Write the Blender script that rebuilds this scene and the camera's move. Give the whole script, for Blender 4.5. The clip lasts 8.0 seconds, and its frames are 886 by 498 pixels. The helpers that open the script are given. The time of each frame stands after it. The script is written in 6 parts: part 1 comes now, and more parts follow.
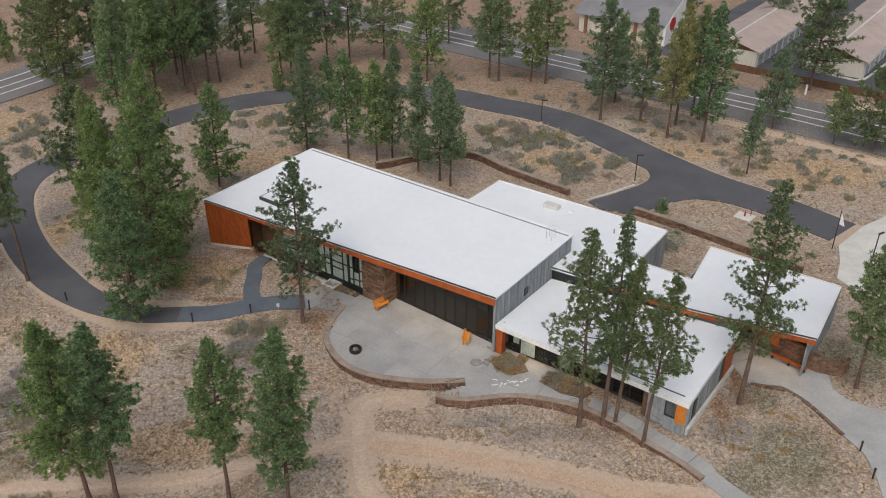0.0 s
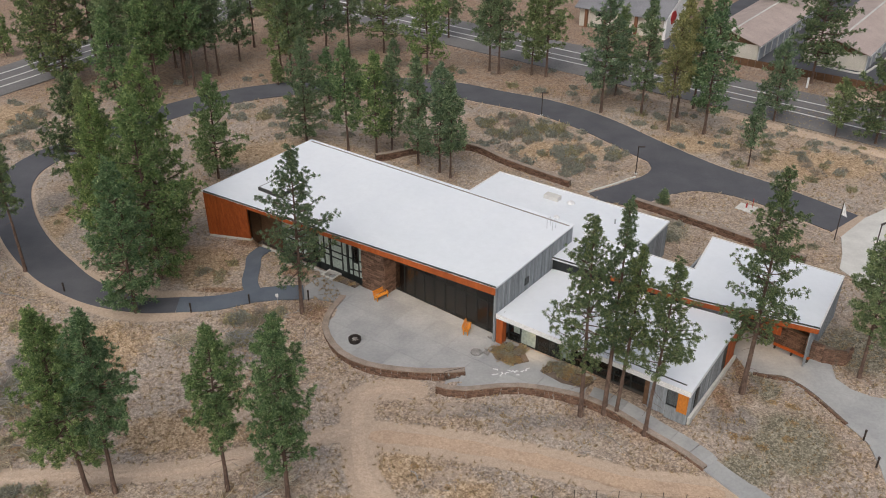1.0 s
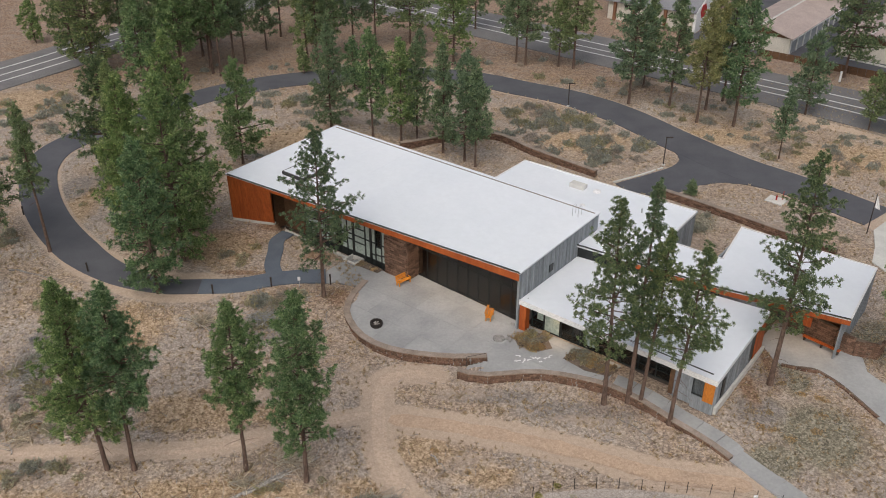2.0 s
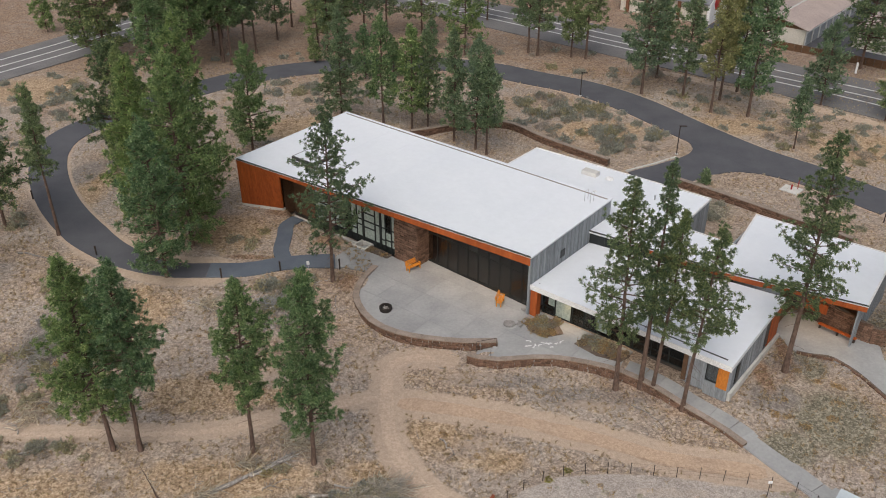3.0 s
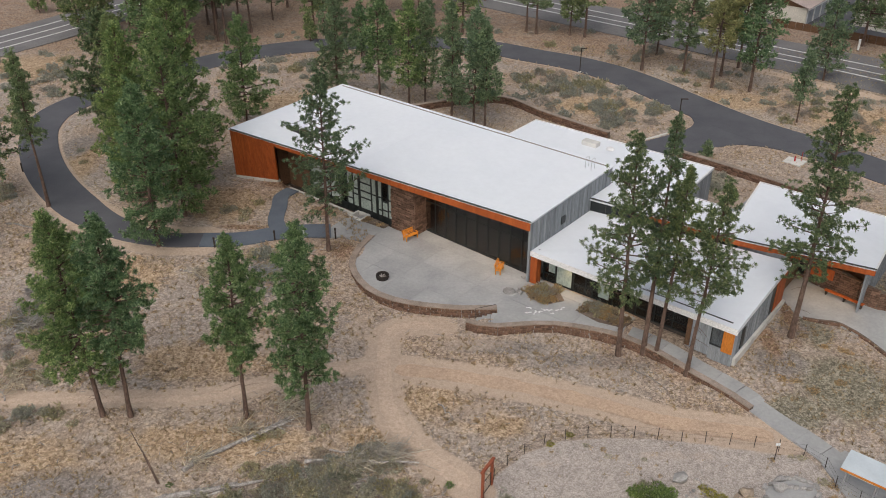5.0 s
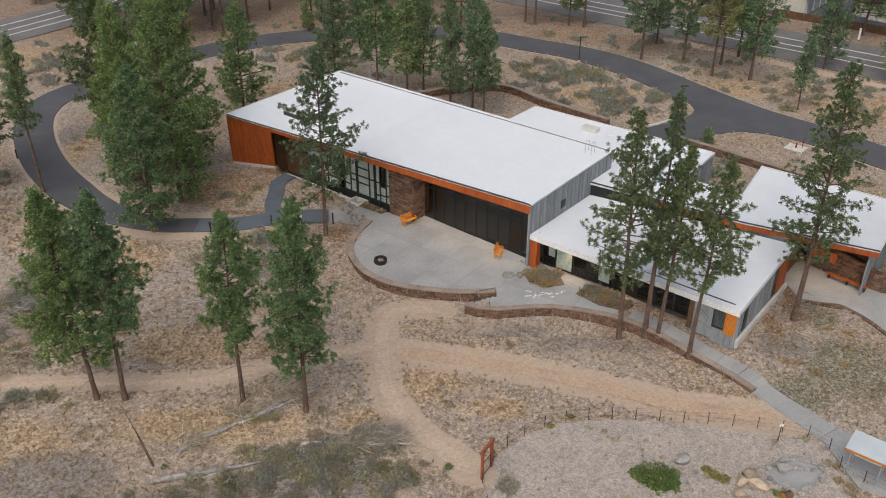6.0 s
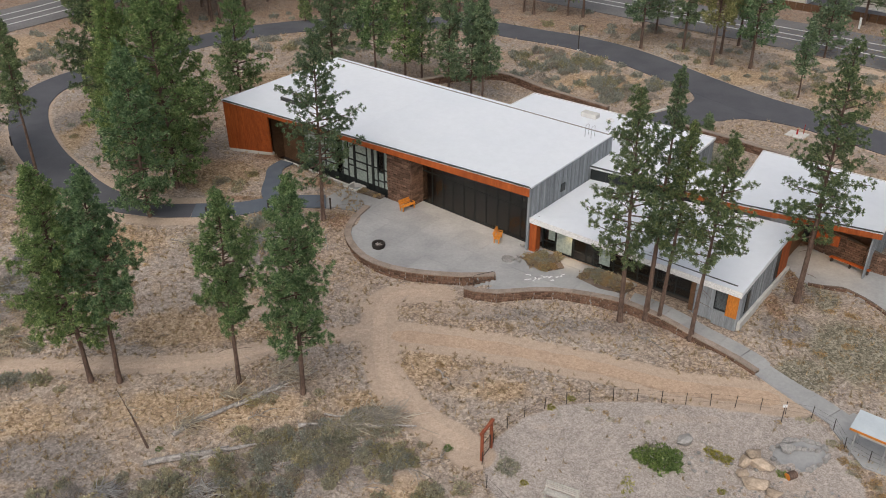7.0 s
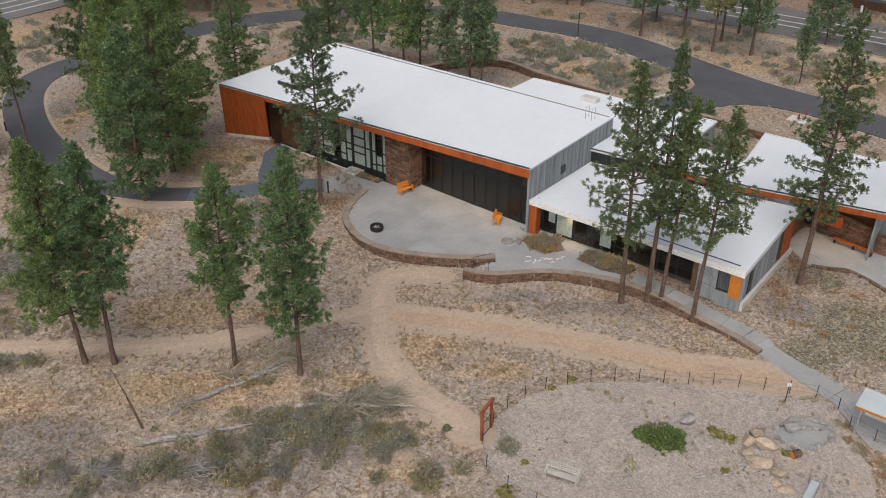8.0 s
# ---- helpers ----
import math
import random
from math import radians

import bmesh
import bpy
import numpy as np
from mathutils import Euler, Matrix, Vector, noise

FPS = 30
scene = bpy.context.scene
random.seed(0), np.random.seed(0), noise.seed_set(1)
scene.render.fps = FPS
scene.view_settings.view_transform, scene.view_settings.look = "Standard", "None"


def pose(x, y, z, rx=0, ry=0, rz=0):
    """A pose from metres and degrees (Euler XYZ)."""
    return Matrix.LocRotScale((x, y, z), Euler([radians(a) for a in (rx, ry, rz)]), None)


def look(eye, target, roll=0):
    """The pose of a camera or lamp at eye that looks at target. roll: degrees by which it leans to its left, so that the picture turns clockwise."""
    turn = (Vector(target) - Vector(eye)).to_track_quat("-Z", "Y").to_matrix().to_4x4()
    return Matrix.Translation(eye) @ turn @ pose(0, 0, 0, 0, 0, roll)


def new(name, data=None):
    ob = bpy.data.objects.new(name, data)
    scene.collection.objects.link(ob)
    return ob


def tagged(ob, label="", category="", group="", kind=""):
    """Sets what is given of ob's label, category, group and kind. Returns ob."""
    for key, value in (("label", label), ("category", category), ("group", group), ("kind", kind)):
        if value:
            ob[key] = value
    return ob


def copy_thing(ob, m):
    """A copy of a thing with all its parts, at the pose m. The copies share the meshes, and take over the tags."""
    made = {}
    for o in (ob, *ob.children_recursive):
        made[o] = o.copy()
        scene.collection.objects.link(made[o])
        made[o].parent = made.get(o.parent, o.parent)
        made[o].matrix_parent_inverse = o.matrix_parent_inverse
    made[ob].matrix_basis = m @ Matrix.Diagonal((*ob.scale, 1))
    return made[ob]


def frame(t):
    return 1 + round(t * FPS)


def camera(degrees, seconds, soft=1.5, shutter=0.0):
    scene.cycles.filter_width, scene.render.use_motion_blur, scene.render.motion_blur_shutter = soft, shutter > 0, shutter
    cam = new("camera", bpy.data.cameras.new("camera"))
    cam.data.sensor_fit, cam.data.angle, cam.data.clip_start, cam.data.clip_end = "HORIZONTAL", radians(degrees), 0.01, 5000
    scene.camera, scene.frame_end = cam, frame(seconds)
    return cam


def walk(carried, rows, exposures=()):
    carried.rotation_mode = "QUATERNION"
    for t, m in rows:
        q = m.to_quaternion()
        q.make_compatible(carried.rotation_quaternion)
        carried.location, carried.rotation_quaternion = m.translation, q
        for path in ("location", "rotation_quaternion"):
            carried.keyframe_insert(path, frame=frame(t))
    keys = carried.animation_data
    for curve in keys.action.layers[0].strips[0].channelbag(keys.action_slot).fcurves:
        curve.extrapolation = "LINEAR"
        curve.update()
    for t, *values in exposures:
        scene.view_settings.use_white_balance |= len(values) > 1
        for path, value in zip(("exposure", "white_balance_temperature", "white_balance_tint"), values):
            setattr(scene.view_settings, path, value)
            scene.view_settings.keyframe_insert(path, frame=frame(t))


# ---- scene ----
cam = camera(54.6, 8.0, soft=1.0)
METRES, EYE, TILT, LEAN, TURN = 12.0, 45.7, -30.0, 0.0, 0.0
ROWS = [
    (0.0, 0.0, 0.0, 0.0, -0.0, 0.0, 0.0),
    (0.5, 0.0006, 0.0165, -0.0287, 0.01, -0.01, 0.01),
    (1.0, 0.0011, 0.0449, -0.0784, 0.01, 0.0, 0.02),
    (1.5, 0.0001, 0.0782, -0.1352, 0.26, -0.0, -0.13),
    (1.7, -0.0002, 0.0913, -0.1572, 0.8, -0.0, -0.44),
    (2.8, -0.0024, 0.163, -0.2785, 2.26, -0.03, -1.27),
    (3.0, -0.0027, 0.1761, -0.3006, 2.23, -0.04, -1.25),
    (3.5, -0.0036, 0.2115, -0.3567, 2.2, -0.07, -1.22),
    (4.0, -0.0045, 0.2451, -0.4131, 2.16, -0.11, -1.2),
    (4.5, -0.0047, 0.2775, -0.4688, 2.12, -0.13, -1.15),
    (6.0, -0.0064, 0.3736, -0.6399, 1.98, -0.1, -1.03),
    (6.5, -0.0069, 0.4046, -0.6969, 1.93, -0.07, -0.99),
    (7.0, -0.0077, 0.4362, -0.753, 1.88, -0.06, -0.95),
    (7.5, -0.0088, 0.4681, -0.8098, 1.84, -0.08, -0.91),
    (8.0, -0.0091, 0.5007, -0.8654, 1.8, -0.11, -0.86),
]
walk(cam, [(t, pose(0, 0, EYE, TILT, LEAN, TURN) @ pose(METRES * x, METRES * y, METRES * z, 90 + pitch, roll, yaw)) for t, x, y, z, yaw, pitch, roll in ROWS])

# ---------------------------------------------------------------- light
world = bpy.data.worlds.new("overcast")
scene.world = world
world.use_nodes = True
wn, wl = world.node_tree.nodes, world.node_tree.links
sky = wn.new("ShaderNodeTexSky")
sky.sky_type, sky.sun_disc = "NISHITA", False
sky.sun_elevation, sky.sun_rotation = radians(52), radians(200)
sky.air_density, sky.dust_density, sky.ozone_density = 1.0, 6.0, 1.0
grey = wn.new("ShaderNodeHueSaturation")
grey.inputs["Saturation"].default_value = 0.62
wl.new(sky.outputs[0], grey.inputs["Color"])
wl.new(grey.outputs[0], wn["Background"].inputs[0])
wn["Background"].inputs[1].default_value = 0.1
sun = new("sun", bpy.data.lights.new("sun", "SUN"))
sun.data.energy, sun.data.angle, sun.data.color = 1.15, radians(85), (1.0, 0.97, 0.93)
sun.matrix_world = look((-20, -18, 75), (0, 60, 0))
scene.view_settings.exposure = 0.0


# ---------------------------------------------------------------- materials
def material(name, rough=0.9, metal=0.0):
    m = bpy.data.materials.new(name)
    m.use_nodes = True
    b = m.node_tree.nodes["Principled BSDF"]
    b.inputs["Roughness"].default_value, b.inputs["Metallic"].default_value = rough, metal
    b.inputs["Specular IOR Level"].default_value = 0.3
    return m, m.node_tree.nodes, m.node_tree.links, b


def node(nodes, kind, **values):
    n = nodes.new(kind)
    for key, value in values.items():
        n.inputs[key].default_value = value
    return n


def coords(nodes, links, scale=(1, 1, 1)):
    g = nodes.new("ShaderNodeTexCoord")
    m = nodes.new("ShaderNodeMapping")
    m.inputs["Scale"].default_value = scale
    links.new(g.outputs["Object"], m.inputs[0])
    return m.outputs[0]


def noise_tex(nodes, links, vec, scale, detail=4.0, rough=0.6):
    n = node(nodes, "ShaderNodeTexNoise", Scale=scale, Detail=detail, Roughness=rough)
    links.new(vec, n.inputs["Vector"])
    return n.outputs["Fac"]


def ramp(nodes, links, fac, *stops):
    r = nodes.new("ShaderNodeValToRGB")
    e = r.color_ramp.elements
    while len(e) < len(stops):
        e.new(0.5)
    for k, (at, c) in zip(e, stops):
        k.position, k.color = at, (*c, 1) if len(c) == 3 else c
    links.new(fac, r.inputs[0])
    return r.outputs[0]


def mix(nodes, links, fac, a, b, blend="MIX"):
    m = nodes.new("ShaderNodeMix")
    m.data_type, m.blend_type = "RGBA", blend
    for value, socket in ((fac, m.inputs[0]), (a, m.inputs[6]), (b, m.inputs[7])):
        if isinstance(value, (int, float)):
            socket.default_value = value
        elif isinstance(value, tuple):
            socket.default_value = (*value, 1)
        else:
            links.new(value, socket)
    return m.outputs[2]


def bump(nodes, links, b, height, strength, distance=0.02):
    n = node(nodes, "ShaderNodeBump", Strength=strength, Distance=distance)
    links.new(height, n.inputs["Height"])
    links.new(n.outputs[0], b.inputs["Normal"])


def mottled(name, low, high, scale, grain, rough=0.9, stretch=(1, 1, 1), relief=0.3, vary=0.0, metal=0.0, island=0.0, speck=0.3):
    """Two scales of variation between two colours, with grain, relief and an optional shift from piece to piece."""
    m, n, l, b = material(name, rough, metal)
    v = coords(n, l, stretch)
    big, fine = noise_tex(n, l, v, scale, 5), noise_tex(n, l, v, grain, 6, 0.7)
    c = ramp(n, l, big, (0.3, low), (0.7, high))
    g = ramp(n, l, fine, (0.3, (1 - speck,) * 3), (0.7, (1 + speck,) * 3))
    c = mix(n, l, 1.0, c, g, "MULTIPLY")
    if vary:
        o = n.new("ShaderNodeObjectInfo")
        k = 1 - vary
        c = mix(n, l, 1.0, c, ramp(n, l, o.outputs["Random"], (0.0, (k, k, k)), (1.0, (1 + vary,) * 3)), "MULTIPLY")
    if island:
        o = n.new("ShaderNodeNewGeometry")
        k = 1 - island
        c = mix(n, l, 1.0, c, ramp(n, l, o.outputs["Random Per Island"], (0.0, (k, k, k)), (1.0, (1 + island,) * 3)), "MULTIPLY")
    l.new(c, b.inputs["Base Color"])
    bump(n, l, b, fine, relief)
    return m


ROOF = mottled("white_membrane", (0.765, 0.805, 0.85), (0.83, 0.86, 0.90), 0.12, 1.6, 0.55, relief=0.02, speck=0.025)
EDGE = mottled("dark_metal_edge", (0.05, 0.05, 0.05), (0.09, 0.085, 0.08), 1.0, 20, 0.5, metal=0.5)
ORANGE = mottled("orange_stained_wood", (0.31, 0.068, 0.016), (0.46, 0.115, 0.028), 1.2, 6, 0.6, (2.5, 2.5, 0.25), 0.2, vary=0.12)
GREYWOOD = mottled("weathered_grey_boards", (0.20, 0.22, 0.24), (0.34, 0.36, 0.38), 1.0, 7, 0.85, (3, 3, 0.25), 0.3, vary=0.16)
STONE = mottled("brown_ledge_stone", (0.105, 0.062, 0.044), (0.245, 0.150, 0.105), 2.2, 14, 0.95, relief=0.8, vary=0.38)
CAP = mottled("stone_cap", (0.26, 0.21, 0.17), (0.38, 0.31, 0.26), 1.5, 15, 0.9, vary=0.1)
CONCRETE = mottled("concrete", (0.315, 0.318, 0.32), (0.435, 0.435, 0.43), 0.35, 4, 0.85, relief=0.05, vary=0.05, speck=0.1)
PALECON = mottled("pale_concrete", (0.55, 0.54, 0.51), (0.68, 0.67, 0.63), 0.6, 5, 0.85, relief=0.05, vary=0.05, speck=0.08)
ASPHALT = mottled("asphalt", (0.084, 0.086, 0.099), (0.120, 0.121, 0.133), 0.25, 12, 0.9, relief=0.2, speck=0.12)
PATHTAR = mottled("blue_grey_asphalt", (0.10, 0.12, 0.15), (0.14, 0.16, 0.19), 0.5, 12, 0.9, relief=0.2, speck=0.12)
WORNTAR = mottled("worn_highway_asphalt", (0.165, 0.16, 0.162), (0.225, 0.215, 0.212), 0.2, 6, 0.9, relief=0.2)
PAINT = mottled("road_paint", (0.65, 0.65, 0.63), (0.8, 0.8, 0.78), 1, 8, 0.8)
FRAME = mottled("black_aluminium", (0.016, 0.02, 0.02), (0.028, 0.032, 0.032), 2, 20, 0.4)
BARK = mottled("pine_bark", (0.082, 0.055, 0.044), (0.19, 0.128, 0.10), 3, 12, 0.95, (1, 1, 0.3), 0.9)
DEADWOOD = mottled("grey_dead_wood", (0.19, 0.17, 0.155), (0.50, 0.465, 0.435), 5, 14, 0.95, (1, 1, 1), 0.9, vary=0.2, speck=0.45)
PALEWOOD = mottled("pale_weathered_planks", (0.42, 0.40, 0.37), (0.60, 0.58, 0.54), 3, 15, 0.9, (1, 4, 4), 0.4, vary=0.12)
IRON = mottled("rusty_iron", (0.035, 0.03, 0.028), (0.07, 0.05, 0.04), 6, 30, 0.7)
RUST = mottled("red_rust_paint", (0.25, 0.068, 0.035), (0.36, 0.11, 0.055), 3, 20, 0.7)
GALV = mottled("galvanised_steel", (0.42, 0.43, 0.44), (0.55, 0.56, 0.57), 3, 20, 0.45, metal=0.6)
BOULDER = mottled("tan_boulder", (0.30, 0.235, 0.175), (0.54, 0.44, 0.345), 1.5, 9, 0.95, relief=0.9, vary=0.2)
GREYROCK = mottled("grey_rock", (0.26, 0.25, 0.24), (0.40, 0.385, 0.37), 1.5, 9, 0.95, relief=0.9, vary=0.15)
BRIGHT = mottled("oiled_bright_wood", (0.62, 0.22, 0.025), (0.78, 0.33, 0.05), 3, 12, 0.6, (3, 3, 3), 0.2, vary=0.08)
AMBER = mottled("amber_stained_wood", (0.48, 0.155, 0.024), (0.60, 0.22, 0.036), 2, 8, 0.6, (3, 3, 0.4), 0.2)
# the dimness of the rooms behind the glass is put into this dark colour
INSIDE = mottled("interior_painted_dim", (0.05, 0.042, 0.038), (0.09, 0.075, 0.065), 0.5, 3, 0.9)
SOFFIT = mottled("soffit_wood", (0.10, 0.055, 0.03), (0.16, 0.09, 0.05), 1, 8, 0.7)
TANROOF = mottled("tan_metal_roof", (0.40, 0.32, 0.29), (0.52, 0.43, 0.39), 0.3, 6, 0.6)
GREYROOF = mottled("grey_metal_roof", (0.19, 0.19, 0.205), (0.26, 0.26, 0.275), 0.3, 6, 0.6)
CREAM = mottled("cream_wall", (0.56, 0.53, 0.46), (0.68, 0.64, 0.57), 0.6, 6, 0.85)
BROWNWALL = mottled("brown_siding", (0.17, 0.085, 0.05), (0.26, 0.13, 0.075), 0.8, 6, 0.85)
SIGNRED = mottled("red_sign_paint", (0.40, 0.03, 0.03), (0.5, 0.05, 0.045), 2, 10, 0.6)
SHUTTER = mottled("grey_roller_door", (0.30, 0.32, 0.35), (0.42, 0.44, 0.46), 0.5, 6, 0.6)
PALETIN = mottled("pale_blue_grey_metal", (0.50, 0.56, 0.60), (0.60, 0.66, 0.70), 0.6, 6, 0.5, relief=0.03, speck=0.05)
GUTTER = mottled("grey_brown_gutter", (0.20, 0.165, 0.15), (0.32, 0.27, 0.25), 1.0, 9, 0.7)
WHITE = mottled("white_paint", (0.74, 0.74, 0.74), (0.82, 0.82, 0.82), 2, 12, 0.6)
SOOT = mottled("charred_steel", (0.02, 0.018, 0.017), (0.05, 0.04, 0.035), 6, 20, 0.8)
SOIL = mottled("bed_soil", (0.12, 0.09, 0.07), (0.21, 0.165, 0.13), 1.2, 10, 0.95, relief=0.7)


def foliage(name, dark, light, warm):
    m, n, l, b = material(name, 0.65)
    g, o = n.new("ShaderNodeNewGeometry"), n.new("ShaderNodeObjectInfo")
    c = ramp(n, l, g.outputs["Random Per Island"], (0.0, dark), (0.75, light), (1.0, warm))
    v = coords(n, l)
    c = mix(n, l, 1.0, c, ramp(n, l, noise_tex(n, l, v, 1.6, 3), (0.3, (0.74, 0.78, 0.82)), (0.7, (1.26, 1.2, 1.05))), "MULTIPLY")
    c = mix(n, l, 1.0, c, ramp(n, l, o.outputs["Random"], (0.0, (0.85, 0.9, 1.0)), (1.0, (1.15, 1.08, 0.9))), "MULTIPLY")
    l.new(c, b.inputs["Base Color"])
    thin, both = n.new("ShaderNodeBsdfTranslucent"), n.new("ShaderNodeMixShader")
    l.new(c, thin.inputs["Color"])
    both.inputs[0].default_value = 0.45
    l.new(b.outputs[0], both.inputs[1])
    l.new(thin.outputs[0], both.inputs[2])
    l.new(both.outputs[0], n["Material Output"].inputs[0])
    return m


NEEDLES = foliage("pine_needles", (0.105, 0.160, 0.090), (0.290, 0.385, 0.215), (0.47, 0.54, 0.33))
DEEP = foliage("deep_green_pine_needles", (0.070, 0.112, 0.062), (0.215, 0.295, 0.155), (0.43, 0.49, 0.28))
FRESH = foliage("fresh_pine_needles", (0.075, 0.140, 0.065), (0.270, 0.395, 0.185), (0.50, 0.60, 0.34))
YELLOWED = foliage("yellowing_pine_needles", (0.20, 0.21, 0.095), (0.42, 0.43, 0.215), (0.58, 0.55, 0.30))
OLIVE = foliage("rabbitbrush_leaves", (0.29, 0.275, 0.185), (0.47, 0.45, 0.32), (0.63, 0.60, 0.45))
TWIGGY = foliage("bare_grey_twigs", (0.28, 0.25, 0.235), (0.46, 0.42, 0.395), (0.60, 0.56, 0.52))
SAGE = foliage("sagebrush_leaves", (0.33, 0.325, 0.265), (0.53, 0.515, 0.43), (0.72, 0.70, 0.60))
GREENBUSH = foliage("green_bush_leaves", (0.12, 0.19, 0.065), (0.28, 0.39, 0.15), (0.43, 0.52, 0.26))
LIME = foliage("yellow_green_leaves", (0.26, 0.25, 0.07), (0.48, 0.46, 0.15), (0.64, 0.60, 0.28))
RUINED = foliage("dead_stick_wood", (0.40, 0.37, 0.35), (0.58, 0.55, 0.525), (0.74, 0.71, 0.68))
STRAW = foliage("dry_grass", (0.34, 0.245, 0.150), (0.55, 0.42, 0.27), (0.70, 0.57, 0.40))


SOIL_TONES = ((0.3, (0.45, 0.345, 0.262)), (0.5, (0.545, 0.427, 0.33)), (0.7, (0.63, 0.505, 0.40)))
CHIP_TONES = ((0.3, (0.40, 0.288, 0.205)), (0.5, (0.495, 0.366, 0.265)), (0.7, (0.585, 0.446, 0.333)))


def flecks(n, l, v, scale):
    """Single leaves and small clumps: a value that jumps from fleck to fleck, on warped cells."""
    warp = node(n, "ShaderNodeTexNoise", Scale=scale * 0.55, Detail=3.0)
    l.new(v, warp.inputs["Vector"])
    shift = n.new("ShaderNodeVectorMath")
    shift.operation = "MULTIPLY_ADD"
    l.new(warp.outputs["Color"], shift.inputs[0])
    shift.inputs[1].default_value = (2.6 / scale,) * 3
    l.new(v, shift.inputs[2])
    leaf = node(n, "ShaderNodeTexVoronoi", Scale=scale)
    l.new(shift.outputs[0], leaf.inputs["Vector"])
    tone = n.new("ShaderNodeSeparateColor")
    l.new(leaf.outputs["Color"], tone.inputs[0])
    return tone.outputs[0]


def weigh(n, l, *pairs):
    """A weighted sum of values."""
    total = None
    for value, k in pairs:
        w = n.new("ShaderNodeMath")
        w.operation = "MULTIPLY_ADD"
        l.new(value, w.inputs[0])
        w.inputs[1].default_value = k
        w.inputs[2].default_value = 0.0
        if total is not None:
            l.new(total, w.inputs[2])
        total = w.outputs[0]
    return total


def ground_material():
    m, n, l, b = material("dry_ground", 0.95)
    v = coords(n, l)
    a = n.new("ShaderNodeAttribute")
    a.attribute_name = "cover"
    s = n.new("ShaderNodeSeparateColor")
    l.new(a.outputs["Color"], s.inputs[0])
    za = n.new("ShaderNodeAttribute")
    za.attribute_name = "zone"
    zs = n.new("ShaderNodeSeparateColor")
    l.new(za.outputs["Color"], zs.inputs[0])
    wide, mid = noise_tex(n, l, v, 0.11, 4), noise_tex(n, l, v, 0.8, 6, 0.7)
    fine, grit = noise_tex(n, l, v, 3.2, 8, 0.75), noise_tex(n, l, v, 16, 3, 0.7)
    ash = noise_tex(n, l, coords(n, l, (1, 1.6, 1)), 0.2, 5, 0.65)
    f = weigh(n, l, (flecks(n, l, v, 4.6), 0.16), (flecks(n, l, v, 8.0), 0.34), (fine, 0.34), (mid, 0.16))

    def masked(socket, soft):
        w = weigh(n, l, (mid, soft), (socket, 1.0))
        return ramp(n, l, w, (0.42 + soft / 2, (0, 0, 0)), (0.66 + soft / 2, (1, 1, 1)))

    def tones(*colours):
        return ramp(n, l, f, *zip((0.30, 0.45, 0.57, 0.72), colours))

    litter = tones((0.215, 0.160, 0.122), (0.345, 0.266, 0.203), (0.465, 0.362, 0.277), (0.65, 0.525, 0.41))
    pale = tones((0.255, 0.213, 0.180), (0.375, 0.316, 0.268), (0.475, 0.405, 0.347), (0.62, 0.54, 0.465))
    gold = tones((0.235, 0.160, 0.098), (0.39, 0.277, 0.177), (0.535, 0.396, 0.262), (0.71, 0.56, 0.40))
    grey = tones((0.25, 0.212, 0.183), (0.365, 0.312, 0.27), (0.465, 0.402, 0.35), (0.61, 0.535, 0.47))
    c = mix(n, l, ramp(n, l, wide, (0.40, (0, 0, 0)), (0.60, (1, 1, 1))), litter, pale)
    c = mix(n, l, ramp(n, l, mid, (0.50, (0, 0, 0)), (0.70, (0.7, 0.7, 0.7))), c, gold)
    c = mix(n, l, ramp(n, l, ash, (0.55, (0, 0, 0)), (0.70, (0.8, 0.8, 0.8))), c, grey)
    bare = tones((0.165, 0.140, 0.122), (0.25, 0.216, 0.19), (0.325, 0.284, 0.252), (0.45, 0.40, 0.36))
    turf = tones((0.115, 0.103, 0.073), (0.20, 0.180, 0.130), (0.30, 0.27, 0.20), (0.47, 0.425, 0.335))
    duff = tones((0.15, 0.092, 0.058), (0.25, 0.158, 0.102), (0.35, 0.232, 0.154), (0.50, 0.36, 0.255))
    c = mix(n, l, masked(zs.outputs["Green"], 0.55), c, gold)
    c = mix(n, l, masked(zs.outputs["Blue"], 0.5), c, turf)
    c = mix(n, l, masked(zs.outputs["Red"], 0.5), c, bare)
    c = mix(n, l, masked(s.outputs["Blue"], 0.5), c, duff)
    pebble = weigh(n, l, (flecks(n, l, v, 14.0), 0.32), (fine, 0.38), (mid, 0.30))
    gravel = ramp(n, l, pebble, (0.30, (0.30, 0.258, 0.228)), (0.5, (0.46, 0.405, 0.362)), (0.70, (0.63, 0.565, 0.515)))
    c = mix(n, l, masked(s.outputs["Green"], 0.3), c, gravel)
    c = mix(n, l, masked(s.outputs["Red"], 0.35), c, ramp(n, l, fine, *SOIL_TONES))
    c = mix(n, l, 1.0, c, ramp(n, l, grit, (0.35, (0.75, 0.742, 0.735)), (0.65, (1.05, 1.05, 1.055))), "MULTIPLY")
    l.new(c, b.inputs["Base Color"])
    bump(n, l, b, f, 0.6, 0.06)
    return m


def glass_material(name, tint, rough=0.0):
    m, n, l, b = material(name, rough)
    b.inputs["Transmission Weight"].default_value = 1.0
    b.inputs["Base Color"].default_value = (*tint, 1)
    b.inputs["IOR"].default_value = 1.45
    b.inputs["Specular IOR Level"].default_value = 0.5
    return m


GLASS = glass_material("tinted_glass", (0.56, 0.58, 0.58))
FROST = mottled("pale_green_glass_panel", (0.31, 0.37, 0.335), (0.41, 0.47, 0.43), 0.8, 5, 0.25)
GROUND = ground_material()


